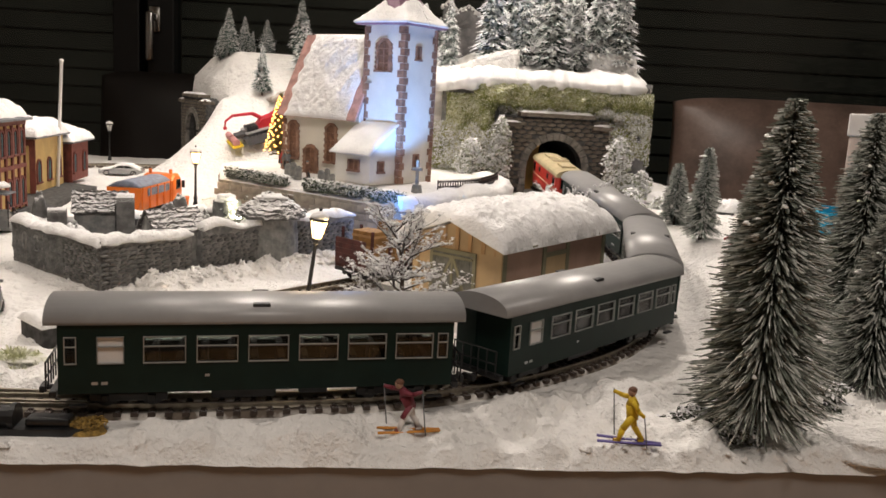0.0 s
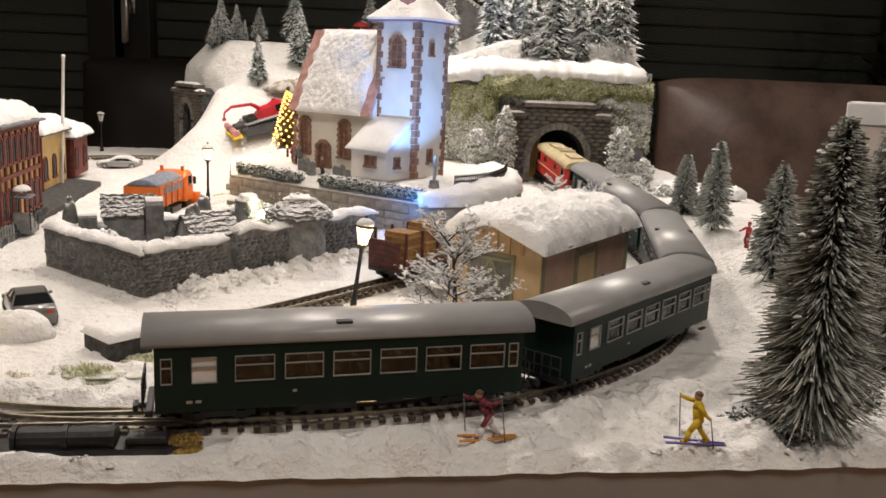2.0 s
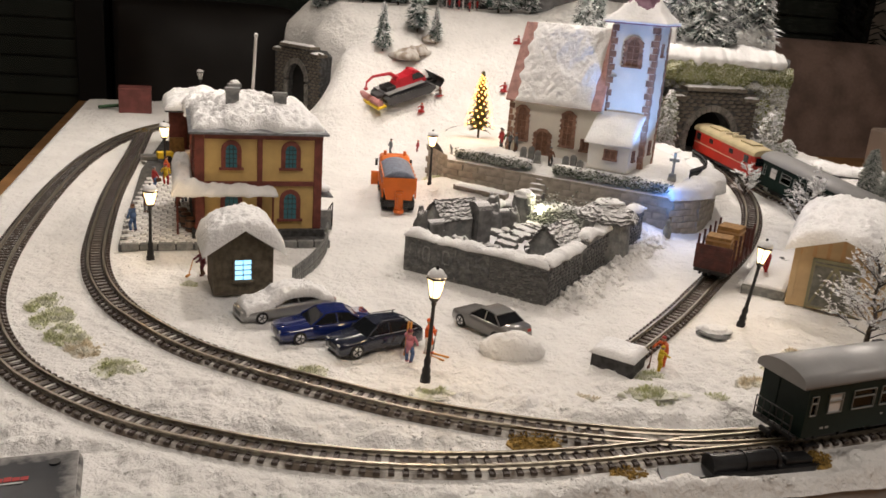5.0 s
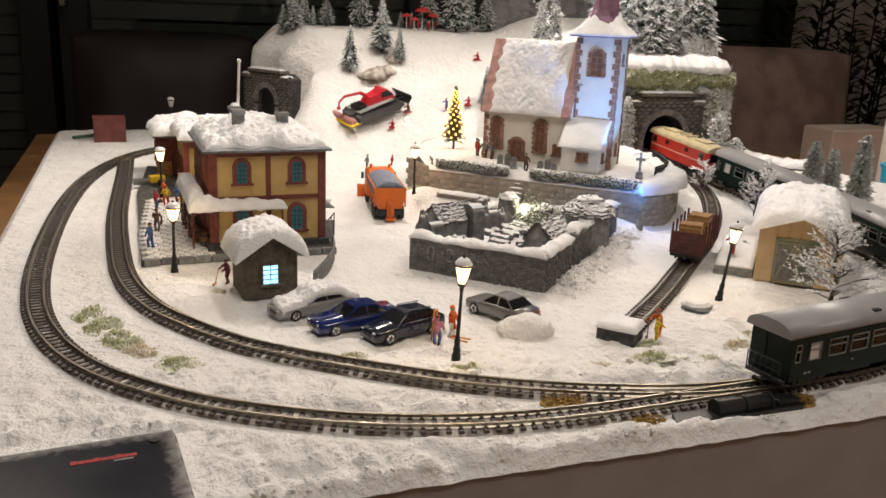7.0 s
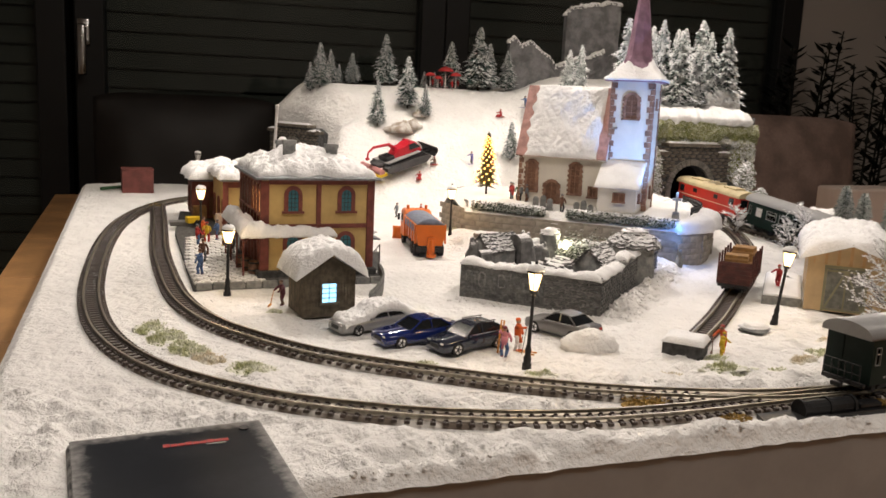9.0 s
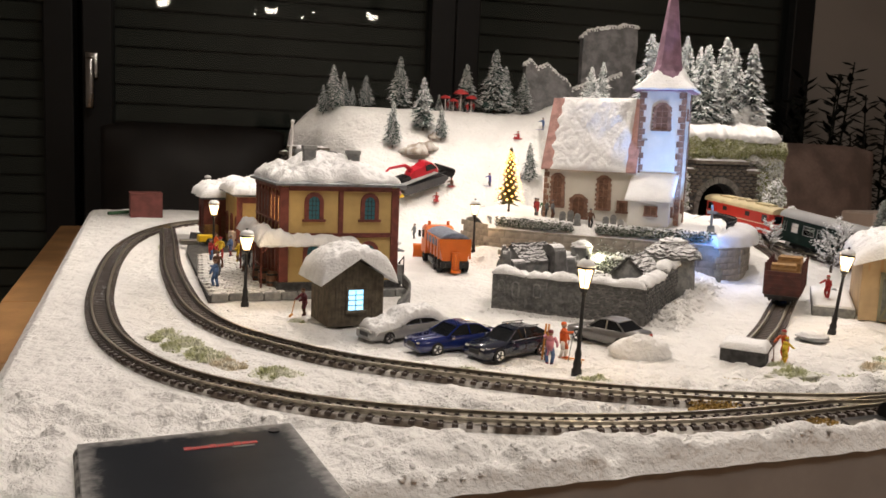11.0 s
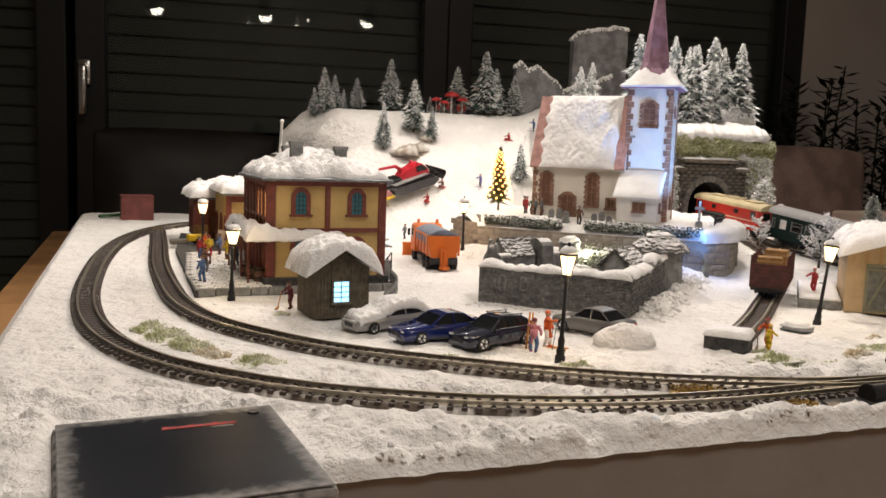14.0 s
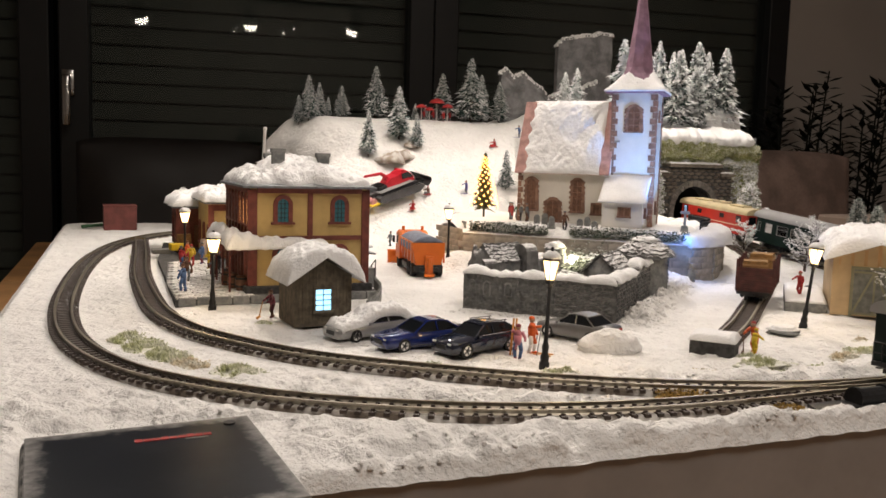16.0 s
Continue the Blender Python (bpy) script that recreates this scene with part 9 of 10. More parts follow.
figure("skier_figure", yaw(-0.0050, 0.2745, top_of(-0.0050, 0.2745) - 0.0002, 188), "maroon", "white", "tiny maroon-and-white skier figure on orange skis", "figure", 0.0205, 0.8, 0.55, ((0.9, 0.1), (-0.8, 0.1)), "brown", [("skis", "wood"), ("poles", "grey")], "skier figures")
figure("skier_figure", yaw(0.0700, 0.2725, top_of(0.0700, 0.2725) - 0.0002, 172), "yellow", "yellow", "tiny yellow skier figure on violet skis", "figure", 0.0205, 0.9, 0.10, ((0.9, 0.2), (-0.6, -0.7)), "brown", [("skis", "violet"), ("poles", "grey")], "skier figures")
figure("skier_figure", yaw(-0.2640, 0.3790, top_of(-0.2640, 0.3790) - 0.0002, -40), "orange", "white", "tiny skier figure in orange holding a pole", "figure", 0.0210, 0.2, 0.0, ((0.9, 0.05), (0.2, -0.6)), "orange", [("skis", "wood"), ("poles", "grey")], "skier figures")
figure("skier_figure", yaw(-0.2755, 0.3690, top_of(-0.2755, 0.3690) - 0.0002, 60), "pink", "blue", "tiny figure in red and blue carrying skis", "figure", 0.0195, 0.1, 0.0, ((0.3, -0.6), (0.6, 0.0)), "maroon", [("upright_skis", "wood")], "skier figures")
figure("worker_figure", yaw(-0.1375, 0.3640, top_of(-0.1375, 0.3640) - 0.0002, 200), "orange", "orange", "tiny railway worker figure in orange overalls", "figure", 0.0190, 0.3, 0.35, ((0.7, -0.5), (0.7, -0.5)), "red", [("broom", "brown")], "worker figures")
figure("worker_figure", yaw(-0.1440, 0.3560, top_of(-0.1440, 0.3560) - 0.0002, 10), "yellow", "yellow", "tiny railway worker figure in yellow overalls", "figure", 0.0150, 0.2, 0.2, ((0.6, -0.5), (0.6, -0.5)), "yellow", None, "worker figures")
figure("worker_figure", yaw(0.0000, 0.5020, 0.0060, 200), "red", "red", "tiny worker figure in red on the shed ramp", "figure", 0.0190, 0.3, 0.1, ((0.7, -0.3), (0.3, -0.6)), "red", None, "worker figures")
figure("sweeper_figure", yaw(-0.3900, 0.4970, top_of(-0.3900, 0.4970) - 0.0002, 200), "maroon", "brown", "tiny figure in dark red sweeping snow beside the hut", "figure", 0.0185, 0.2, 0.2, ((0.6, -0.5), (0.6, -0.5)), "brown", [("broom", "wood")])
figure("traveller_figure", yaw(-0.4450, 0.5760, 0.0042, 150), "blue", "blue", "tiny man figure in blue on the platform", "figure", 0.0205, 0.2, 0.05, ((0.8, -0.2), (0.2, -0.6)), "brown", None, "platform figures")
for x, y, r, coat, legs, hat in ((-0.4440, 0.6260, 80, "brown", "grey", "brown"), (-0.4500, 0.7050, 40, "red", "blue", "grey"), (-0.4420, 0.7180, 100, "yellow", "red", "red"), (-0.4330, 0.7320, 200, "blue", "maroon", "grey"), (-0.4270, 0.7000, 190, "yellow", "brown", "grey"),
                               (-0.4230, 0.6450, 170, "grey", "brown", "brown"), (-0.4200, 0.6600, 160, "grey", "grey", "grey"), (-0.4460, 0.7480, 20, "orange", "red", "brown")):
    figure("traveller_figure", yaw(x, y, 0.0042, r), coat, legs, "tiny traveller figure in " + coat + " and " + legs + " on the platform", "figure", 0.0195, 0.2, 0.03, ((0.3, -0.7), (0.5, -0.5)), hat, [("case", "brown")] if coat in ("red", "brown") else None, "platform figures")
figure("santa_figure", yaw(0.1930, 0.5420, top_of(0.1930, 0.542), 200), "red", "red", "small red Santa figure in the snow beside the firs", "figure", 0.0185, 0.1, 0.0, ((0.5, -0.3), (0.4, -0.5)), "red")
for x, y, r, coat, hat, kind, hh in ((-0.042, 1.094, 200, "red", "red", "sledge", 0.018), (-0.006, 1.094, 190, "blue", "grey", "skis", 0.018), (-0.103, 1.024, 215, "violet", "maroon", "skis", 0.018), (-0.155, 1.021, 220, "brown", "pink", "sledge", 0.018), (-0.180, 0.999, 240, "red", "orange", "sledge", 0.018), (-0.071, 1.031, 230, "red", "red", "sledge", 0.020)):
    figure("sledger_figure" if kind == "sledge" else "skier_figure", yaw(x, y, top_of(x, y) - 0.0002, r), coat, "grey" if coat != "red" else "red", "tiny figure in " + coat + (" on a sledge" if kind == "sledge" else " on skis") + " on the slope", "figure", hh, 0.3, 0.2, ((0.6, -0.2), (0.6, -0.2)), hat, [(kind, "red" if kind == "sledge" else "violet")], "figures on the slope", kind == "sledge")
figure("walker_figure", yaw(-0.2250, 0.9200, 0.0, 200), "grey", "black", "tiny dark walker figure on the snowy road", "figure", 0.0180, 0.3, 0.0, ((0.3, -0.7), (0.3, -0.7)), "black", None, "walkers on the road")
figure("walker_figure", yaw(-0.1920, 0.9350, 0.0, 180), "red", "maroon", "tiny red walker figure on the snowy road", "figure", 0.0150, 0.2, 0.0, ((0.3, -0.7), (0.3, -0.7)), "orange", None, "walkers on the road")
for k, (s, b2, coat, legs) in enumerate(((0.034, 0.042, "red", "grey"), (0.041, 0.040, "green", "grey"), (0.046, 0.036, "grey", "black"), (0.052, 0.033, "grey", "brown"), (0.030, 0.048, "maroon", "black"), (0.094, 0.016, "brown", "black"))):
    p = on_front(s, b2)
    figure("villager_figure", yaw(p[0], p[1], yard_z(p[0], p[1]) - 0.0003, 200 + 40 * k), coat, legs, "tiny villager figure in " + coat + " gathered before the church", "figure", 0.0185, 0.1, 0.0, ((0.3, -0.7), (0.4, -0.6)), "grey", None, "villagers at the church")

# red parasols of the hut bar on the ridge
for x, y, s in ((-0.1050, 1.176, 1.0), (-0.0900, 1.172, 0.75), (-0.1290, 1.172, 0.7), (-0.1200, 1.160, 0.6)):
    p = thing("parasol", "small red parasol with white post on the ridge", "parasol", pose(x, y, hill(x, y)), group="parasols on the ridge")
    bm = B()
    cyl(bm, (0, 0, -0.002), (0, 0, 0.026 * s), 0.0010 * s)
    part("post", bm, WHITEPLASTIC, p)
    bm = B()
    lathe(bm, [(0.0120 * s, 0.0240 * s), (0.0118 * s, 0.0250 * s), (0.0080 * s, 0.0290 * s), (0.0010 * s, 0.0315 * s)], 12)
    part("canopy", bm, PAINT["red"], p, smooth=True)
for x, y in ((-0.112, 1.168), (-0.098, 1.162), (-0.085, 1.176), (-0.124, 1.176)):
    figure("guest_figure", yaw(x, y, top_of(x, y) - 0.0002, 200), "red", "grey", "tiny guest figure in red beside the parasols", "figure", 0.0160, 0.1, 0.0, ((0.4, -0.6), (0.4, -0.5)), "white", None, "guests on the ridge")

# ---- platform, buffer stop, turnout and loose things ----
plat = thing("station_platform", "stone-edged platform paved with snowy slabs", "platform", ST, kind="structure")
bm = B()
prism(bm, [(-0.0520, -0.0180), (SW + 0.006, -0.0180), (SW + 0.006, SD + 0.190), (-0.0260, SD + 0.270), (-0.0440, SD + 0.120)], -0.006, -0.0008)
part("core", bm, STONE_DARK, plat)
rnd = random.Random(3)
slabs = []
for v in range(4):
    bm = B()
    box(bm, -0.0040, -0.0031, 0, 0.0040, 0.0031, 0.0011 + 0.0002 * v, 0.0003)
    slabs.append(mesh_of("paving_slab", bm, PLATFORM))
for i in range(6):
    for j in range(30):
        x = -0.0470 + i * 0.0086 + (0.0043 if j % 2 else 0) + max(0, (j - 10)) * 0.0007
        y = -0.0140 + j * 0.0068
        if x < -0.0030:
            o = new("paving_slab", slabs[rnd.randrange(4)])
            o.parent = plat
            o.matrix_basis = pose(x, y, -0.0009, 0, 0, rnd.uniform(-2, 2))
for k in range(12):
    bm = B()
    x = -0.0500 + k * 0.0118
    box(bm, x, -0.0200, -0.0050, x + 0.0110, -0.0160, 0.0005, 0.0006)
    part("edge_stone", bm, STONE, plat)

buf = thing("buffer_stop", "dark stone buffer stop topped with a flat slab of snow", "buffer stop", yaw(-0.1645, 0.3620, -0.001, 48))
bm = B()
box(bm, -0.0105, -0.0115, -0.002, 0.0100, 0.0115, 0.0085, 0.0008)
part("block", bm, STONE_DARK, buf)
bm = B()
slab(bm, lambda u, v: ((-0.0115 + 0.0225 * u, -0.0125 + 0.0250 * v, 0.0087 + 0.0034 * ((1 - abs(2 * u - 1) ** 8) * (1 - abs(2 * v - 1) ** 8)) ** 0.5 + 0.0005 * ns(u * 4, v * 4, 2)), (-0.0115 + 0.0225 * u, -0.0125 + 0.0250 * v, 0.0083)), 14, 14)
part("snow", bm, SNOW_SOFT, buf, "flat snow slab", True)

bm = B()
mound(bm, 0, 0, -0.001, 0.0120, 0.0085, 0.0030, 14, 0.4, 4.0)
solo("snowy_slab", bm, STONE, "low stone slab half covered with snow beside the siding", "slab", pose(-0.0870, 0.4060, 0, 0, 0, 20))
bm = B()
mound(bm, -0.0870, 0.4060, 0.0010, 0.0105, 0.0072, 0.0032, 14, 0.4, 5.0)
solo("slab_snow_cover", bm, SNOW_SOFT, "patchy snow lying on the low stone slab", "snow", smooth=True)
bm = B()
mound(bm, 0.030, 0.530, -0.002, 0.012, 0.010, 0.009, 14, 0.4, 6.0)
solo("snowy_stone", bm, STONE, "rounded stone under snow beside the siding", "stone", smooth=True)

# turnout: blades, frog and motor
to = thing("turnout_motor", "black turnout motor with cylindrical coils beside the track", "turnout motor", yaw(-0.1450, 0.2610, -0.001, 6))
bm = B()
prism(bm, [(-0.044, -0.0060), (0.030, -0.0060), (0.040, -0.0010), (0.036, 0.0045), (-0.040, 0.0045)], -0.001, 0.0022)
part("base_plate", bm, MOTORBLACK, to)
bm = B()
cyl(bm, (-0.018, -0.0005, 0.0042), (0.012, -0.0005, 0.0042), 0.0042, seg=14)
part("coil", bm, MOTORBLACK, to, smooth=False)
for x in (-0.019, -0.003, 0.012):
    bm = B()
    cyl(bm, (x - 0.0008, -0.0005, 0.0042), (x + 0.0008, -0.0005, 0.0042), 0.0049, seg=14)
    part("coil_flange", bm, MOTORBLACK, to)
bm = B()
box(bm, 0.016, -0.0040, 0.0022, 0.030, 0.0025, 0.0052, 0.0010)
part("lever_box", bm, MOTORBLACK, to)
for x, y, rx, ry in ((-0.2320, 0.2835, 0.0120, 0.0070), (-0.1100, 0.2640, 0.0060, 0.0050), (-0.2000, 0.2560, 0.0080, 0.0045), (-0.5060, 0.9900, 0.010, 0.012)):
    p = thing("ballast_patch", "patch of ochre ballast between the rails", "ballast", pose(x, y, 0.0), group="ballast patches")
    bm = B()
    rnd = random.Random(int(abs(x) * 1e4))
    for _ in range(420):
        a, t = rnd.uniform(0, 6.28), rnd.random() ** 0.5
        s = rnd.uniform(0.0004, 0.0009)
        px, py = rx * t * math.cos(a), ry * t * math.sin(a)
        v = [bm.verts.new((px + rnd.uniform(-s, s), py + rnd.uniform(-s, s), 0.0012 + rnd.uniform(0, 2 * s))) for _ in range(4)]
        for f in ((0, 1, 2), (0, 2, 3), (0, 3, 1), (1, 3, 2)):
            bm.faces.new([v[i] for i in f])
    part("gravel", bm, BALLAST, p)
    bm = B()
    mound(bm, 0, 0, -0.001, rx, ry, 0.0024, 16, 0.3, 3.0)
    part("bed", bm, BALLAST, p)

# controller lying sunk in the snow, its face frosted towards the rim
dusty = material("controller_glass", (0.008, 0.010, 0.015), 0.28, vary=0.25, scale=45, second=(0.022, 0.024, 0.030), spread=(0.5, 0.75))
dusty.node_tree.nodes["Principled BSDF"].inputs["Specular IOR Level"].default_value = 0.25


def frosted_rim(m, half_x, half_y, reach):
    """Adds grey frost that thins out from the rim of a flat face inwards, broken up by noise."""
    nt = m.node_tree
    b = nt.nodes["Principled BSDF"]
    old = b.inputs["Base Color"].links[0].from_socket
    co, sep = nt.nodes.new("ShaderNodeTexCoord"), nt.nodes.new("ShaderNodeSeparateXYZ")
    nt.links.new(co.outputs["Object"], sep.inputs[0])
    gaps = []
    for axis, half in (("X", half_x), ("Y", half_y)):
        size, gap = nt.nodes.new("ShaderNodeMath"), nt.nodes.new("ShaderNodeMath")
        size.operation, gap.operation = "ABSOLUTE", "SUBTRACT"
        nt.links.new(sep.outputs[axis], size.inputs[0])
        gap.inputs[0].default_value = half
        nt.links.new(size.outputs[0], gap.inputs[1])
        gaps.append(gap)
    least = nt.nodes.new("ShaderNodeMath")
    least.operation = "MINIMUM"
    nt.links.new(gaps[0].outputs[0], least.inputs[0])
    nt.links.new(gaps[1].outputs[0], least.inputs[1])
    cloud, add = nt.nodes.new("ShaderNodeTexNoise"), nt.nodes.new("ShaderNodeMath")
    cloud.inputs["Scale"].default_value, cloud.inputs["Detail"].default_value = 330.0, 9.0
    nt.links.new(co.outputs["Object"], cloud.inputs["Vector"])
    add.operation = "MULTIPLY_ADD"
    nt.links.new(cloud.outputs["Fac"], add.inputs[0])
    add.inputs[1].default_value = reach * 2.2
    nt.links.new(least.outputs[0], add.inputs[2])
    fade = nt.nodes.new("ShaderNodeMapRange")
    fade.inputs["From Min"].default_value, fade.inputs["From Max"].default_value = reach * 0.9, reach * 2.3
    fade.inputs["To Min"].default_value, fade.inputs["To Max"].default_value = 0.85, 0.0
    nt.links.new(add.outputs[0], fade.inputs["Value"])
    mix = nt.nodes.new("ShaderNodeMix")
    mix.data_type = "RGBA"
    nt.links.new(fade.outputs[0], mix.inputs[0])
    nt.links.new(old, mix.inputs[6])
    mix.inputs[7].default_value = (0.34, 0.33, 0.32, 1)
    nt.links.new(mix.outputs[2], b.inputs["Base Color"])


frosted_rim(dusty, 0.0372, 0.0410, 0.0055)
ctl = thing("train_controller", "black flat train controller with frosted edges sunk in the snow", "controller", yaw(-0.4450, 0.2340, -0.0042, 10))
bm = B()
box(bm, -0.0385, -0.0420, 0.0, 0.0385, 0.0420, 0.0068, 0.0024)
part("case", bm, material("controller_case", (0.030, 0.030, 0.032), 0.6, vary=0.3, scale=160, second=(0.30, 0.29, 0.28), spread=(0.40, 0.60)), ctl)
bm = B()
box(bm, -0.0372, -0.0410, 0.0068, 0.0372, 0.0410, 0.0075, 0.0004)
part("glass_face", bm, dusty, ctl)
bm = B()
for k in range(9):
    x = -0.0040 + 0.0028 * k
    box(bm, x, 0.0228, 0.0076, x + 0.0025, 0.0252 + (0.0006 if k % 3 == 0 else 0.0), 0.0078)
part("red_badge", bm, PAINT["red"], ctl, "plain red badge")
bm = B()
box(bm, 0.0120, 0.0208, 0.0076, 0.0195, 0.0218, 0.0078)
part("grey_badge", bm, METAL, ctl)
bm = B()
cyl(bm, (0.0290, 0.0330, 0.0074), (0.0290, 0.0330, 0.0082), 0.0021, seg=16)
part("button", bm, BLACK, ctl)

# far left corner: red crate, green things, goods on the platform, leaning pole
rc = thing("red_crate", "weathered red wooden crate on the far snowy corner", "crate", yaw(-0.5380, 1.1450, -0.001, 8))
bm = B()
box(bm, -0.0200, -0.0170, 0.0, 0.0200, 0.0170, 0.0300, 0.0008)
part("box", bm, material("red_crate_paint", (0.20, 0.06, 0.05), 0.7, vary=0.15, scale=80), rc)
bm = B()
box(bm, -0.0205, -0.0175, 0.0300, 0.0205, 0.0175, 0.0320, 0.0006)
part("lid", bm, bpy.data.materials["red_crate_paint"], rc)
bm = B()
cyl(bm, (-0.585, 1.150, 0.002), (-0.560, 1.168, 0.003), 0.0022, seg=8)
solo("green_stick", bm, PAINT["green"], "short green rod lying in the snow near the crate", "rod")
pole = thing("flagpole", "tall pale pole leaning beside the station wing", "pole", pose(-0.3790, 0.8450, -0.002, 0, 3, 0))
bm = B()
cyl(bm, (0, 0, 0), (0, 0, 0.128), 0.0017, 0.0014, 10)
part("shaft", bm, WHITEPLASTIC, pole)
bm = B()
bmesh.ops.create_icosphere(bm, subdivisions=2, radius=0.0022, matrix=pose(0, 0, 0.1285))
part("knob", bm, WHITEPLASTIC, pole)
cart = thing("platform_cart", "small yellow platform cart with black tyre", "cart", yaw(-0.4560, 0.8150, 0.004, 20))
bm = B()
box(bm, -0.0075, -0.0045, 0.0030, 0.0075, 0.0045, 0.0095, 0.0010)
part("body", bm, CATYELLOW, cart)
for s in (-1, 1):
    bm = B()
    cyl(bm, (0.0020, s * 0.0050, 0.0032), (0.0020, s * 0.0064, 0.0032), 0.0033, seg=14)
    part("wheel", bm, TYRE, cart)
for x, y, sx, sz, mat, lab in ((-0.4520, 0.8700, 0.014, 0.0150, CRATE, "brown wooden crate stacked on the platform"), (-0.4500, 0.8850, 0.010, 0.0220, CRATE, "brown wooden crate stacked on the platform"), (-0.4260, 0.7900, 0.016, 0.0170, CARDBOARD, "pale cardboard box on the platform"), (-0.4720, 0.8250, 0.016, 0.0045, METAL, "low grey pallet on the platform")):
    cr = thing("crate", lab, "crate", yaw(x, y, 0.003, 10), group="goods on the platform")
    bm = B()
    box(bm, -sx / 2, -sx * 0.4, 0, sx / 2, sx * 0.4, sz, 0.0004)
    part("box", bm, mat, cr)
    bm = B()
    for k in range(2):
        box(bm, -sx / 2 - 0.0004, -sx * 0.4 - 0.0004, sz * (0.15 + 0.5 * k), sx / 2 + 0.0004, sx * 0.4 + 0.0004, sz * (0.15 + 0.5 * k) + 0.0012)
    part("band", bm, mat, cr)
# barrels and trolley under the canopy
for x, y in ((-0.4110, 0.5900), (-0.4150, 0.6020), (-0.4060, 0.5780)):
    br = thing("barrel", "dark brown barrel standing under the canopy", "barrel", pose(x, y, 0.004), group="barrels")
    bm = B()
    lathe(bm, [(0.0034, 0), (0.0043, 0.0045), (0.0043, 0.0060), (0.0034, 0.0105)], 12)
    part("shell", bm, BROWNPLASTIC, br, smooth=True)
    bm = B()
    for z in (0.0025, 0.0080):
        lathe(bm, [(0.0042, z), (0.0044, z + 0.0008), (0.0042, z + 0.0014)], 12)
    part("hoop_iron", bm, BLACK, br)

# wire hanging off the table's edge
bm = B()
sweep(bm, spline([(-0.640, 0.620, -0.012), (-0.690, 0.610, -0.014), (-0.760, 0.640, -0.020), (-0.860, 0.610, -0.030)], 0.006), [(0.0008 * math.cos(a), 0.0008 * math.sin(a)) for a in [k * math.pi / 3 for k in range(6)]])
solo("cable", bm, PAINT["blue"], "thin blue cable running off the layout board", "cable")

# ---- round the table ----
def chair(x, y, rz, w, top, label, LEATHER=LEATHER):
    c = thing("dining_chair", label, "chair", pose(x, y, FLOOR, 0, 0, rz), group="chairs round the table")
    bm = B()
    hgt = top - FLOOR - 0.46

    def pad(u, v):
        """A stuffed panel, fullest at its middle, its edges rolled over."""
        puff = (1 - abs(2 * u - 1) ** 4) * (1 - abs(2 * v - 1) ** 5)
        x = -w / 2 + w * u + 0.004 * ns(u * 3, v * 3, x0)
        z = 0.46 + hgt * v - 0.012 * abs(2 * u - 1) ** 6 * v
        lean = 0.055 * v
        return ((x, -0.008 - 0.040 * puff + lean - 0.004 * ns(u * 5, v * 4, x0 + 2), z), (x, 0.020 + 0.028 * puff + lean, z))
    x0 = x
    slab(bm, pad, 36, 28)
    part("backrest", bm, LEATHER, c, smooth=True)
    bm = B()
    box(bm, -w / 2, -0.42, 0.40, w / 2, 0.0, 0.49, 0.025)
    part("seat", bm, LEATHER, c, smooth=True)
    for sx in (-1, 1):
        for yy in (-0.38, -0.01):
            bm = B()
            box(bm, sx * (w / 2 - 0.03) - 0.02, yy - 0.02, 0, sx * (w / 2 - 0.03) + 0.02, yy + 0.02, 0.41, 0.003)
            part("leg", bm, FRAMEBLACK, c)


chair(0.664, 1.480, -2, 0.50, 0.140, "brown leather dining chair behind the table")
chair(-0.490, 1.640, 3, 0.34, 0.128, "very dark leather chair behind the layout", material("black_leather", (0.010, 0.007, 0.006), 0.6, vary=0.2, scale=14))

TABLE_Z = -0.075
bb = thing("blue_tub", "bright blue open plastic tub beside the layout", "tub", yaw(0.300, 0.668, TABLE_Z, -24))
bm = B()
ring = []
for k, z in ((0.90, 0.0), (1.0, 0.110), (1.03, 0.111), (1.03, 0.115), (0.97, 0.115), (0.86, 0.004)):
    row = []
    for cx, cy, a0 in ((0.094, 0.054, 0), (0.012, 0.054, 90), (0.012, 0.012, 180), (0.094, 0.012, 270)):
        for e in range(5):
            a = radians(a0 + 22.5 * e)
            px, py = cx + 0.012 * math.cos(a), cy + 0.012 * math.sin(a)
            row.append(bm.verts.new((0.053 + (px - 0.053) * k, 0.033 + (py - 0.033) * k, z)))
    ring.append(row)
for lower, upper in zip(ring, ring[1:]):
    for e in range(20):
        bm.faces.new((lower[e], lower[(e + 1) % 20], upper[(e + 1) % 20], upper[e]))
bm.faces.new(list(reversed(ring[0])))
bm.faces.new(ring[-1])
part("body", bm, BLUEPLASTIC, bb)
bx = thing("lidded_carton", "tall pale pinkish carton with white lid beside the blue tub", "box", yaw(0.347, 0.728, TABLE_Z, -30))
bm = B()
box(bm, 0.0, 0.0, 0.0, 0.12, 0.08, 0.1746, 0.0015)
part("body", bm, CARDBOARD, bx, "pale pinkish cardboard body")
bm = B()
box(bm, -0.002, -0.002, 0.1746, 0.122, 0.082, 0.194, 0.0015)
part("lid", bm, WHITEPLASTIC, bx)
cb = thing("card_box", "pale beige cardboard box on the table", "box", yaw(0.546, 1.079, TABLE_Z, 7))
bm = B()
box(bm, 0.0, 0.0, 0.0, 0.140, 0.064, 0.102, 0.002)
part("body", bm, CARDBOARD, cb)
bm = B()
box(bm, 0.002, 0.002, 0.102, 0.138, 0.062, 0.1035)
part("flap", bm, CARDBOARD, cb)
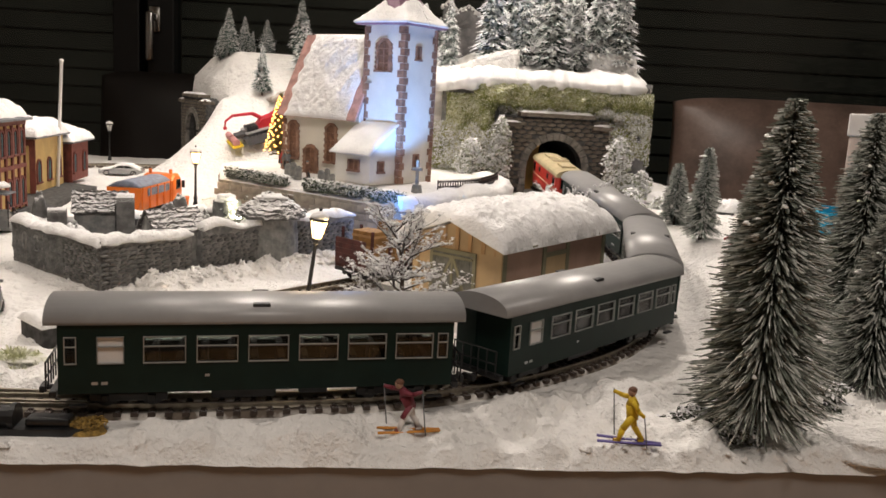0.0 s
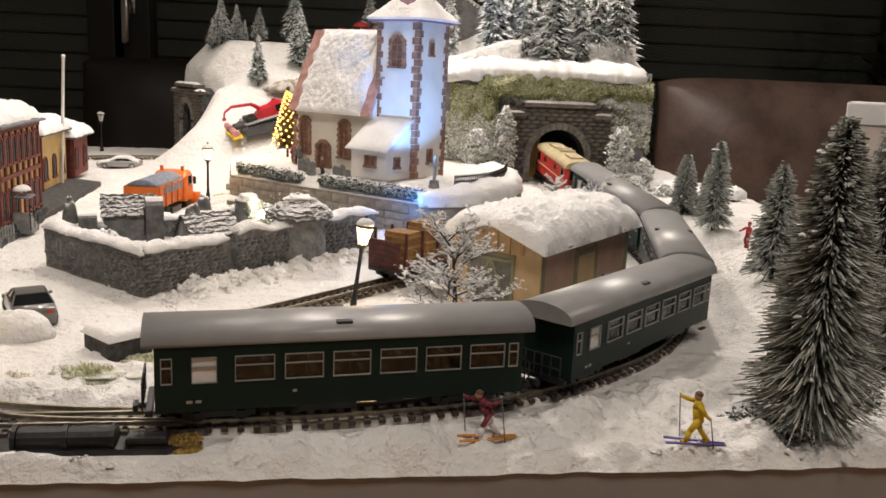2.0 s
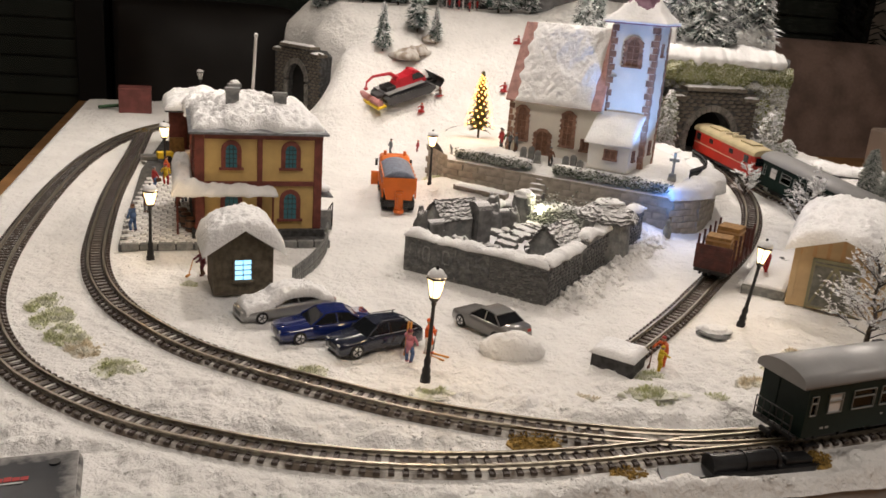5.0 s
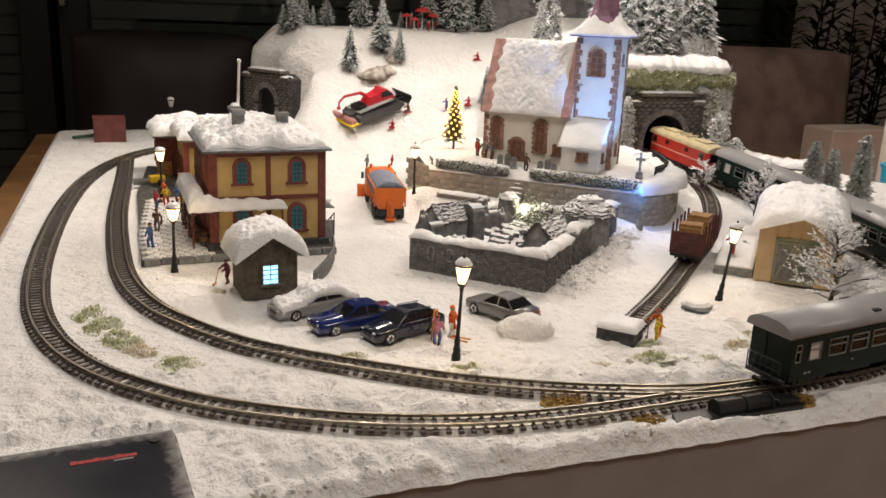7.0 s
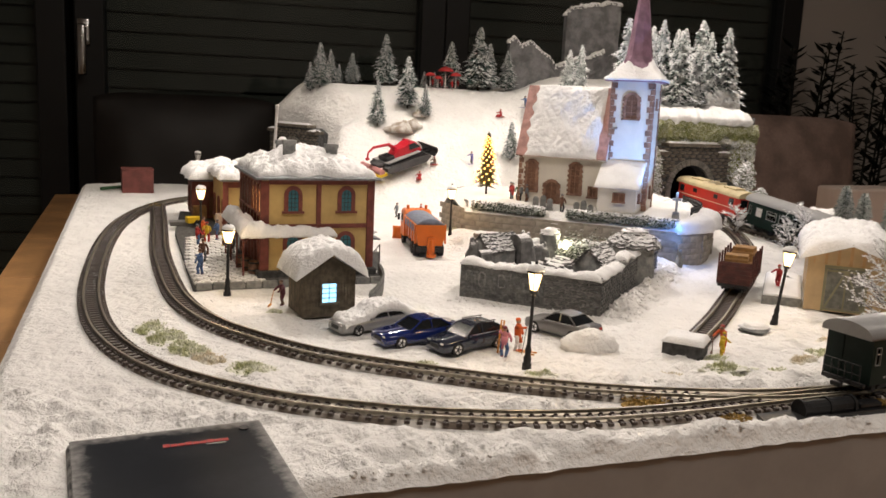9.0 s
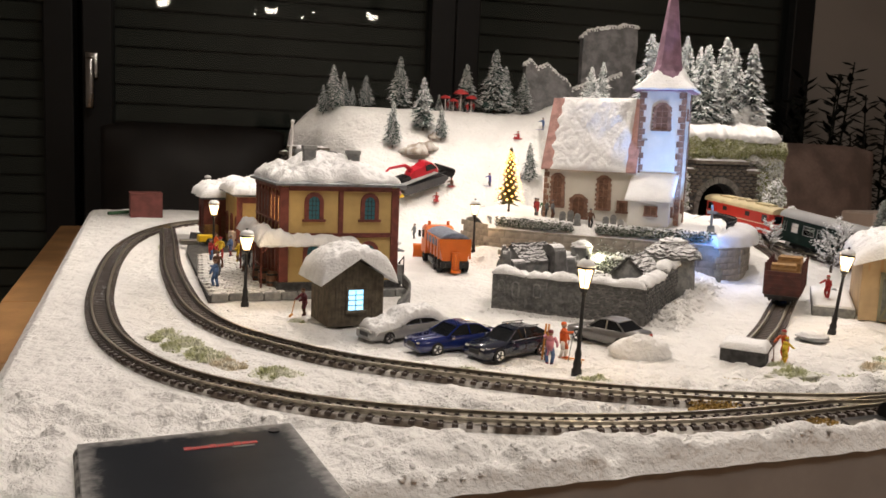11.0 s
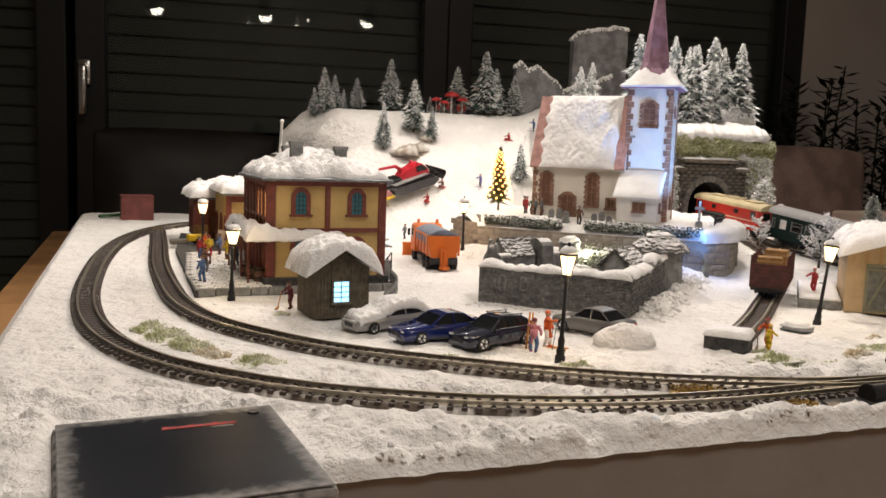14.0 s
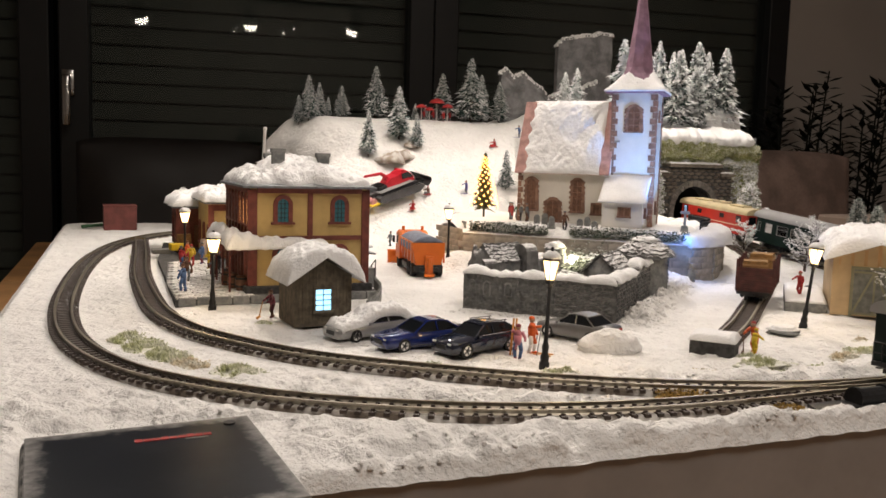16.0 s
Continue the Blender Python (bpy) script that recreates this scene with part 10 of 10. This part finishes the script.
lid = thing("deep_blue_case", "deep blue case lying on the white box", "case", yaw(0.425, 0.730, TABLE_Z + 0.1942, -30))
bm = B()
box(bm, -0.03, -0.03, 0.0, 0.06, 0.03, 0.026, 0.004)
part("body", bm, DEEPBLUE, lid)


def house_plant(x, y, h, seed):
    p = thing("house_plant", "dark leafy house plant against the wall", "plant", pose(x, y, FLOOR))
    bm = B()
    lathe(bm, [(0.10, 0), (0.13, 0.25), (0.125, 0.26), (0.05, 0.25)], 20)
    part("pot", bm, FRAMEBLACK, p)
    rnd = random.Random(seed)
    lf = B()
    for k in range(7):
        st = B()
        a = k * 0.9 + seed
        tip = Vector((0.11 * math.cos(a) * rnd.uniform(0.4, 1.0), 0.08 * math.sin(a), h * rnd.uniform(0.78, 1.0)))
        cyl(st, (0.02 * math.cos(a), 0.02 * math.sin(a), 0.2), tip, 0.006, 0.002, 6)
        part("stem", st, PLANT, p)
        for j in range(60):
            t = 0.35 + 0.65 * j / 60
            q = Vector((0.02 * math.cos(a), 0.02 * math.sin(a), 0.2)).lerp(tip, t)
            b = j * 2.4
            d = Vector((math.cos(b), math.sin(b), -0.25))
            w = Vector((-math.sin(b), math.cos(b), 0)) * 0.0095
            d.z = rnd.uniform(0.1, 0.7)
            v = [lf.verts.new(q), lf.verts.new(q + d * 0.024 + w), lf.verts.new(q + d * 0.052), lf.verts.new(q + d * 0.024 - w), lf.verts.new(q + d * 0.027 + Vector((0, 0, 0.004)))]
            lf.faces.new((v[0], v[1], v[4]))
            lf.faces.new((v[1], v[2], v[4]))
            lf.faces.new((v[2], v[3], v[4]))
            lf.faces.new((v[3], v[0], v[4]))
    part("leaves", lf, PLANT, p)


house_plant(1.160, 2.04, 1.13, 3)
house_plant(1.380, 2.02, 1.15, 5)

# ---- crumbs and clods of loose snow ----
def clods(name, spots, label):
    bm = B()
    for k, (x, y, r) in enumerate(spots):
        mound(bm, x, y, top_of(x, y) - 0.60 * r, r, r * 0.8, r * 0.95, 10, 0.9, k * 0.37, k)
    o = solo(name, bm, SNOW, label, "snow", smooth=True)
    return tagged(o, kind="stuff")


rnd = random.Random(77)
spots = []
while len(spots) < 900:
    u, v = rnd.uniform(0.02, WIDE - 0.02), rnd.random() ** 1.3 * 0.075 + 0.004
    p = CORNER + TU * u + TV * v
    if np.sqrt(((RAILS_XY - (p.x, p.y)) ** 2).sum(1).min()) > 0.0125 and not (-0.495 < p.x < -0.40 and p.y < 0.288):
        if ns(p.x, p.y, 4, 32) > 0.05:
            spots.append((p.x, p.y, rnd.choice((0.0006, 0.0008, 0.0010, 0.0014))))
clods("snow_clods", spots, "loose clods of modelling snow along the front edge")
spots = []
for k in range(420):
    t, d = rnd.random(), abs(rnd.gauss(0.0, 0.009)) + 0.002
    a, b = Vector((-0.1785, 0.4490)), Vector((-0.057, 0.590))
    q = a.lerp(b, t) + Vector((0.76, -0.65)) * d
    spots.append((q.x, q.y, rnd.uniform(0.0012, 0.0034)))
for k in range(180):
    t, d = rnd.random(), abs(rnd.gauss(0.0, 0.006)) + 0.001
    a, b = Vector((-0.262, 0.516)), Vector((-0.180, 0.449))
    q = a.lerp(b, t) + Vector((-0.64, -0.77)) * d
    spots.append((q.x, q.y, rnd.uniform(0.0010, 0.0026)))
clods("snow_clods", spots, "ploughed clods of snow banked against the ruin wall")
spots = []
for k in range(520):
    x, y = rnd.uniform(-0.50, 0.26), rnd.uniform(0.30, 0.75)
    near = np.sqrt(((RAILS_XY - (x, y)) ** 2).sum(1).min())
    if near > 0.012 and (near < 0.03 or x > 0.0) and ns(x, y, 8, 30) > 0.0:
        spots.append((x, y, rnd.uniform(0.0006, 0.0020)))
clods("snow_clods", spots, "small crumbs of snow beside the rails")

# ---- sleepers, piece by piece ----
sleepers(track_main, MAIN_LINE, 0.0056, lambda p: p.y < 0.52 and -0.535 < p.x < 0.10)
sleepers(track_inner, INNER_LINE[:-22], 0.0056, lambda p: p.y < 0.80)
sleepers(track_side, SIDING_LINE, 0.0056, lambda p: p.y < 0.75)
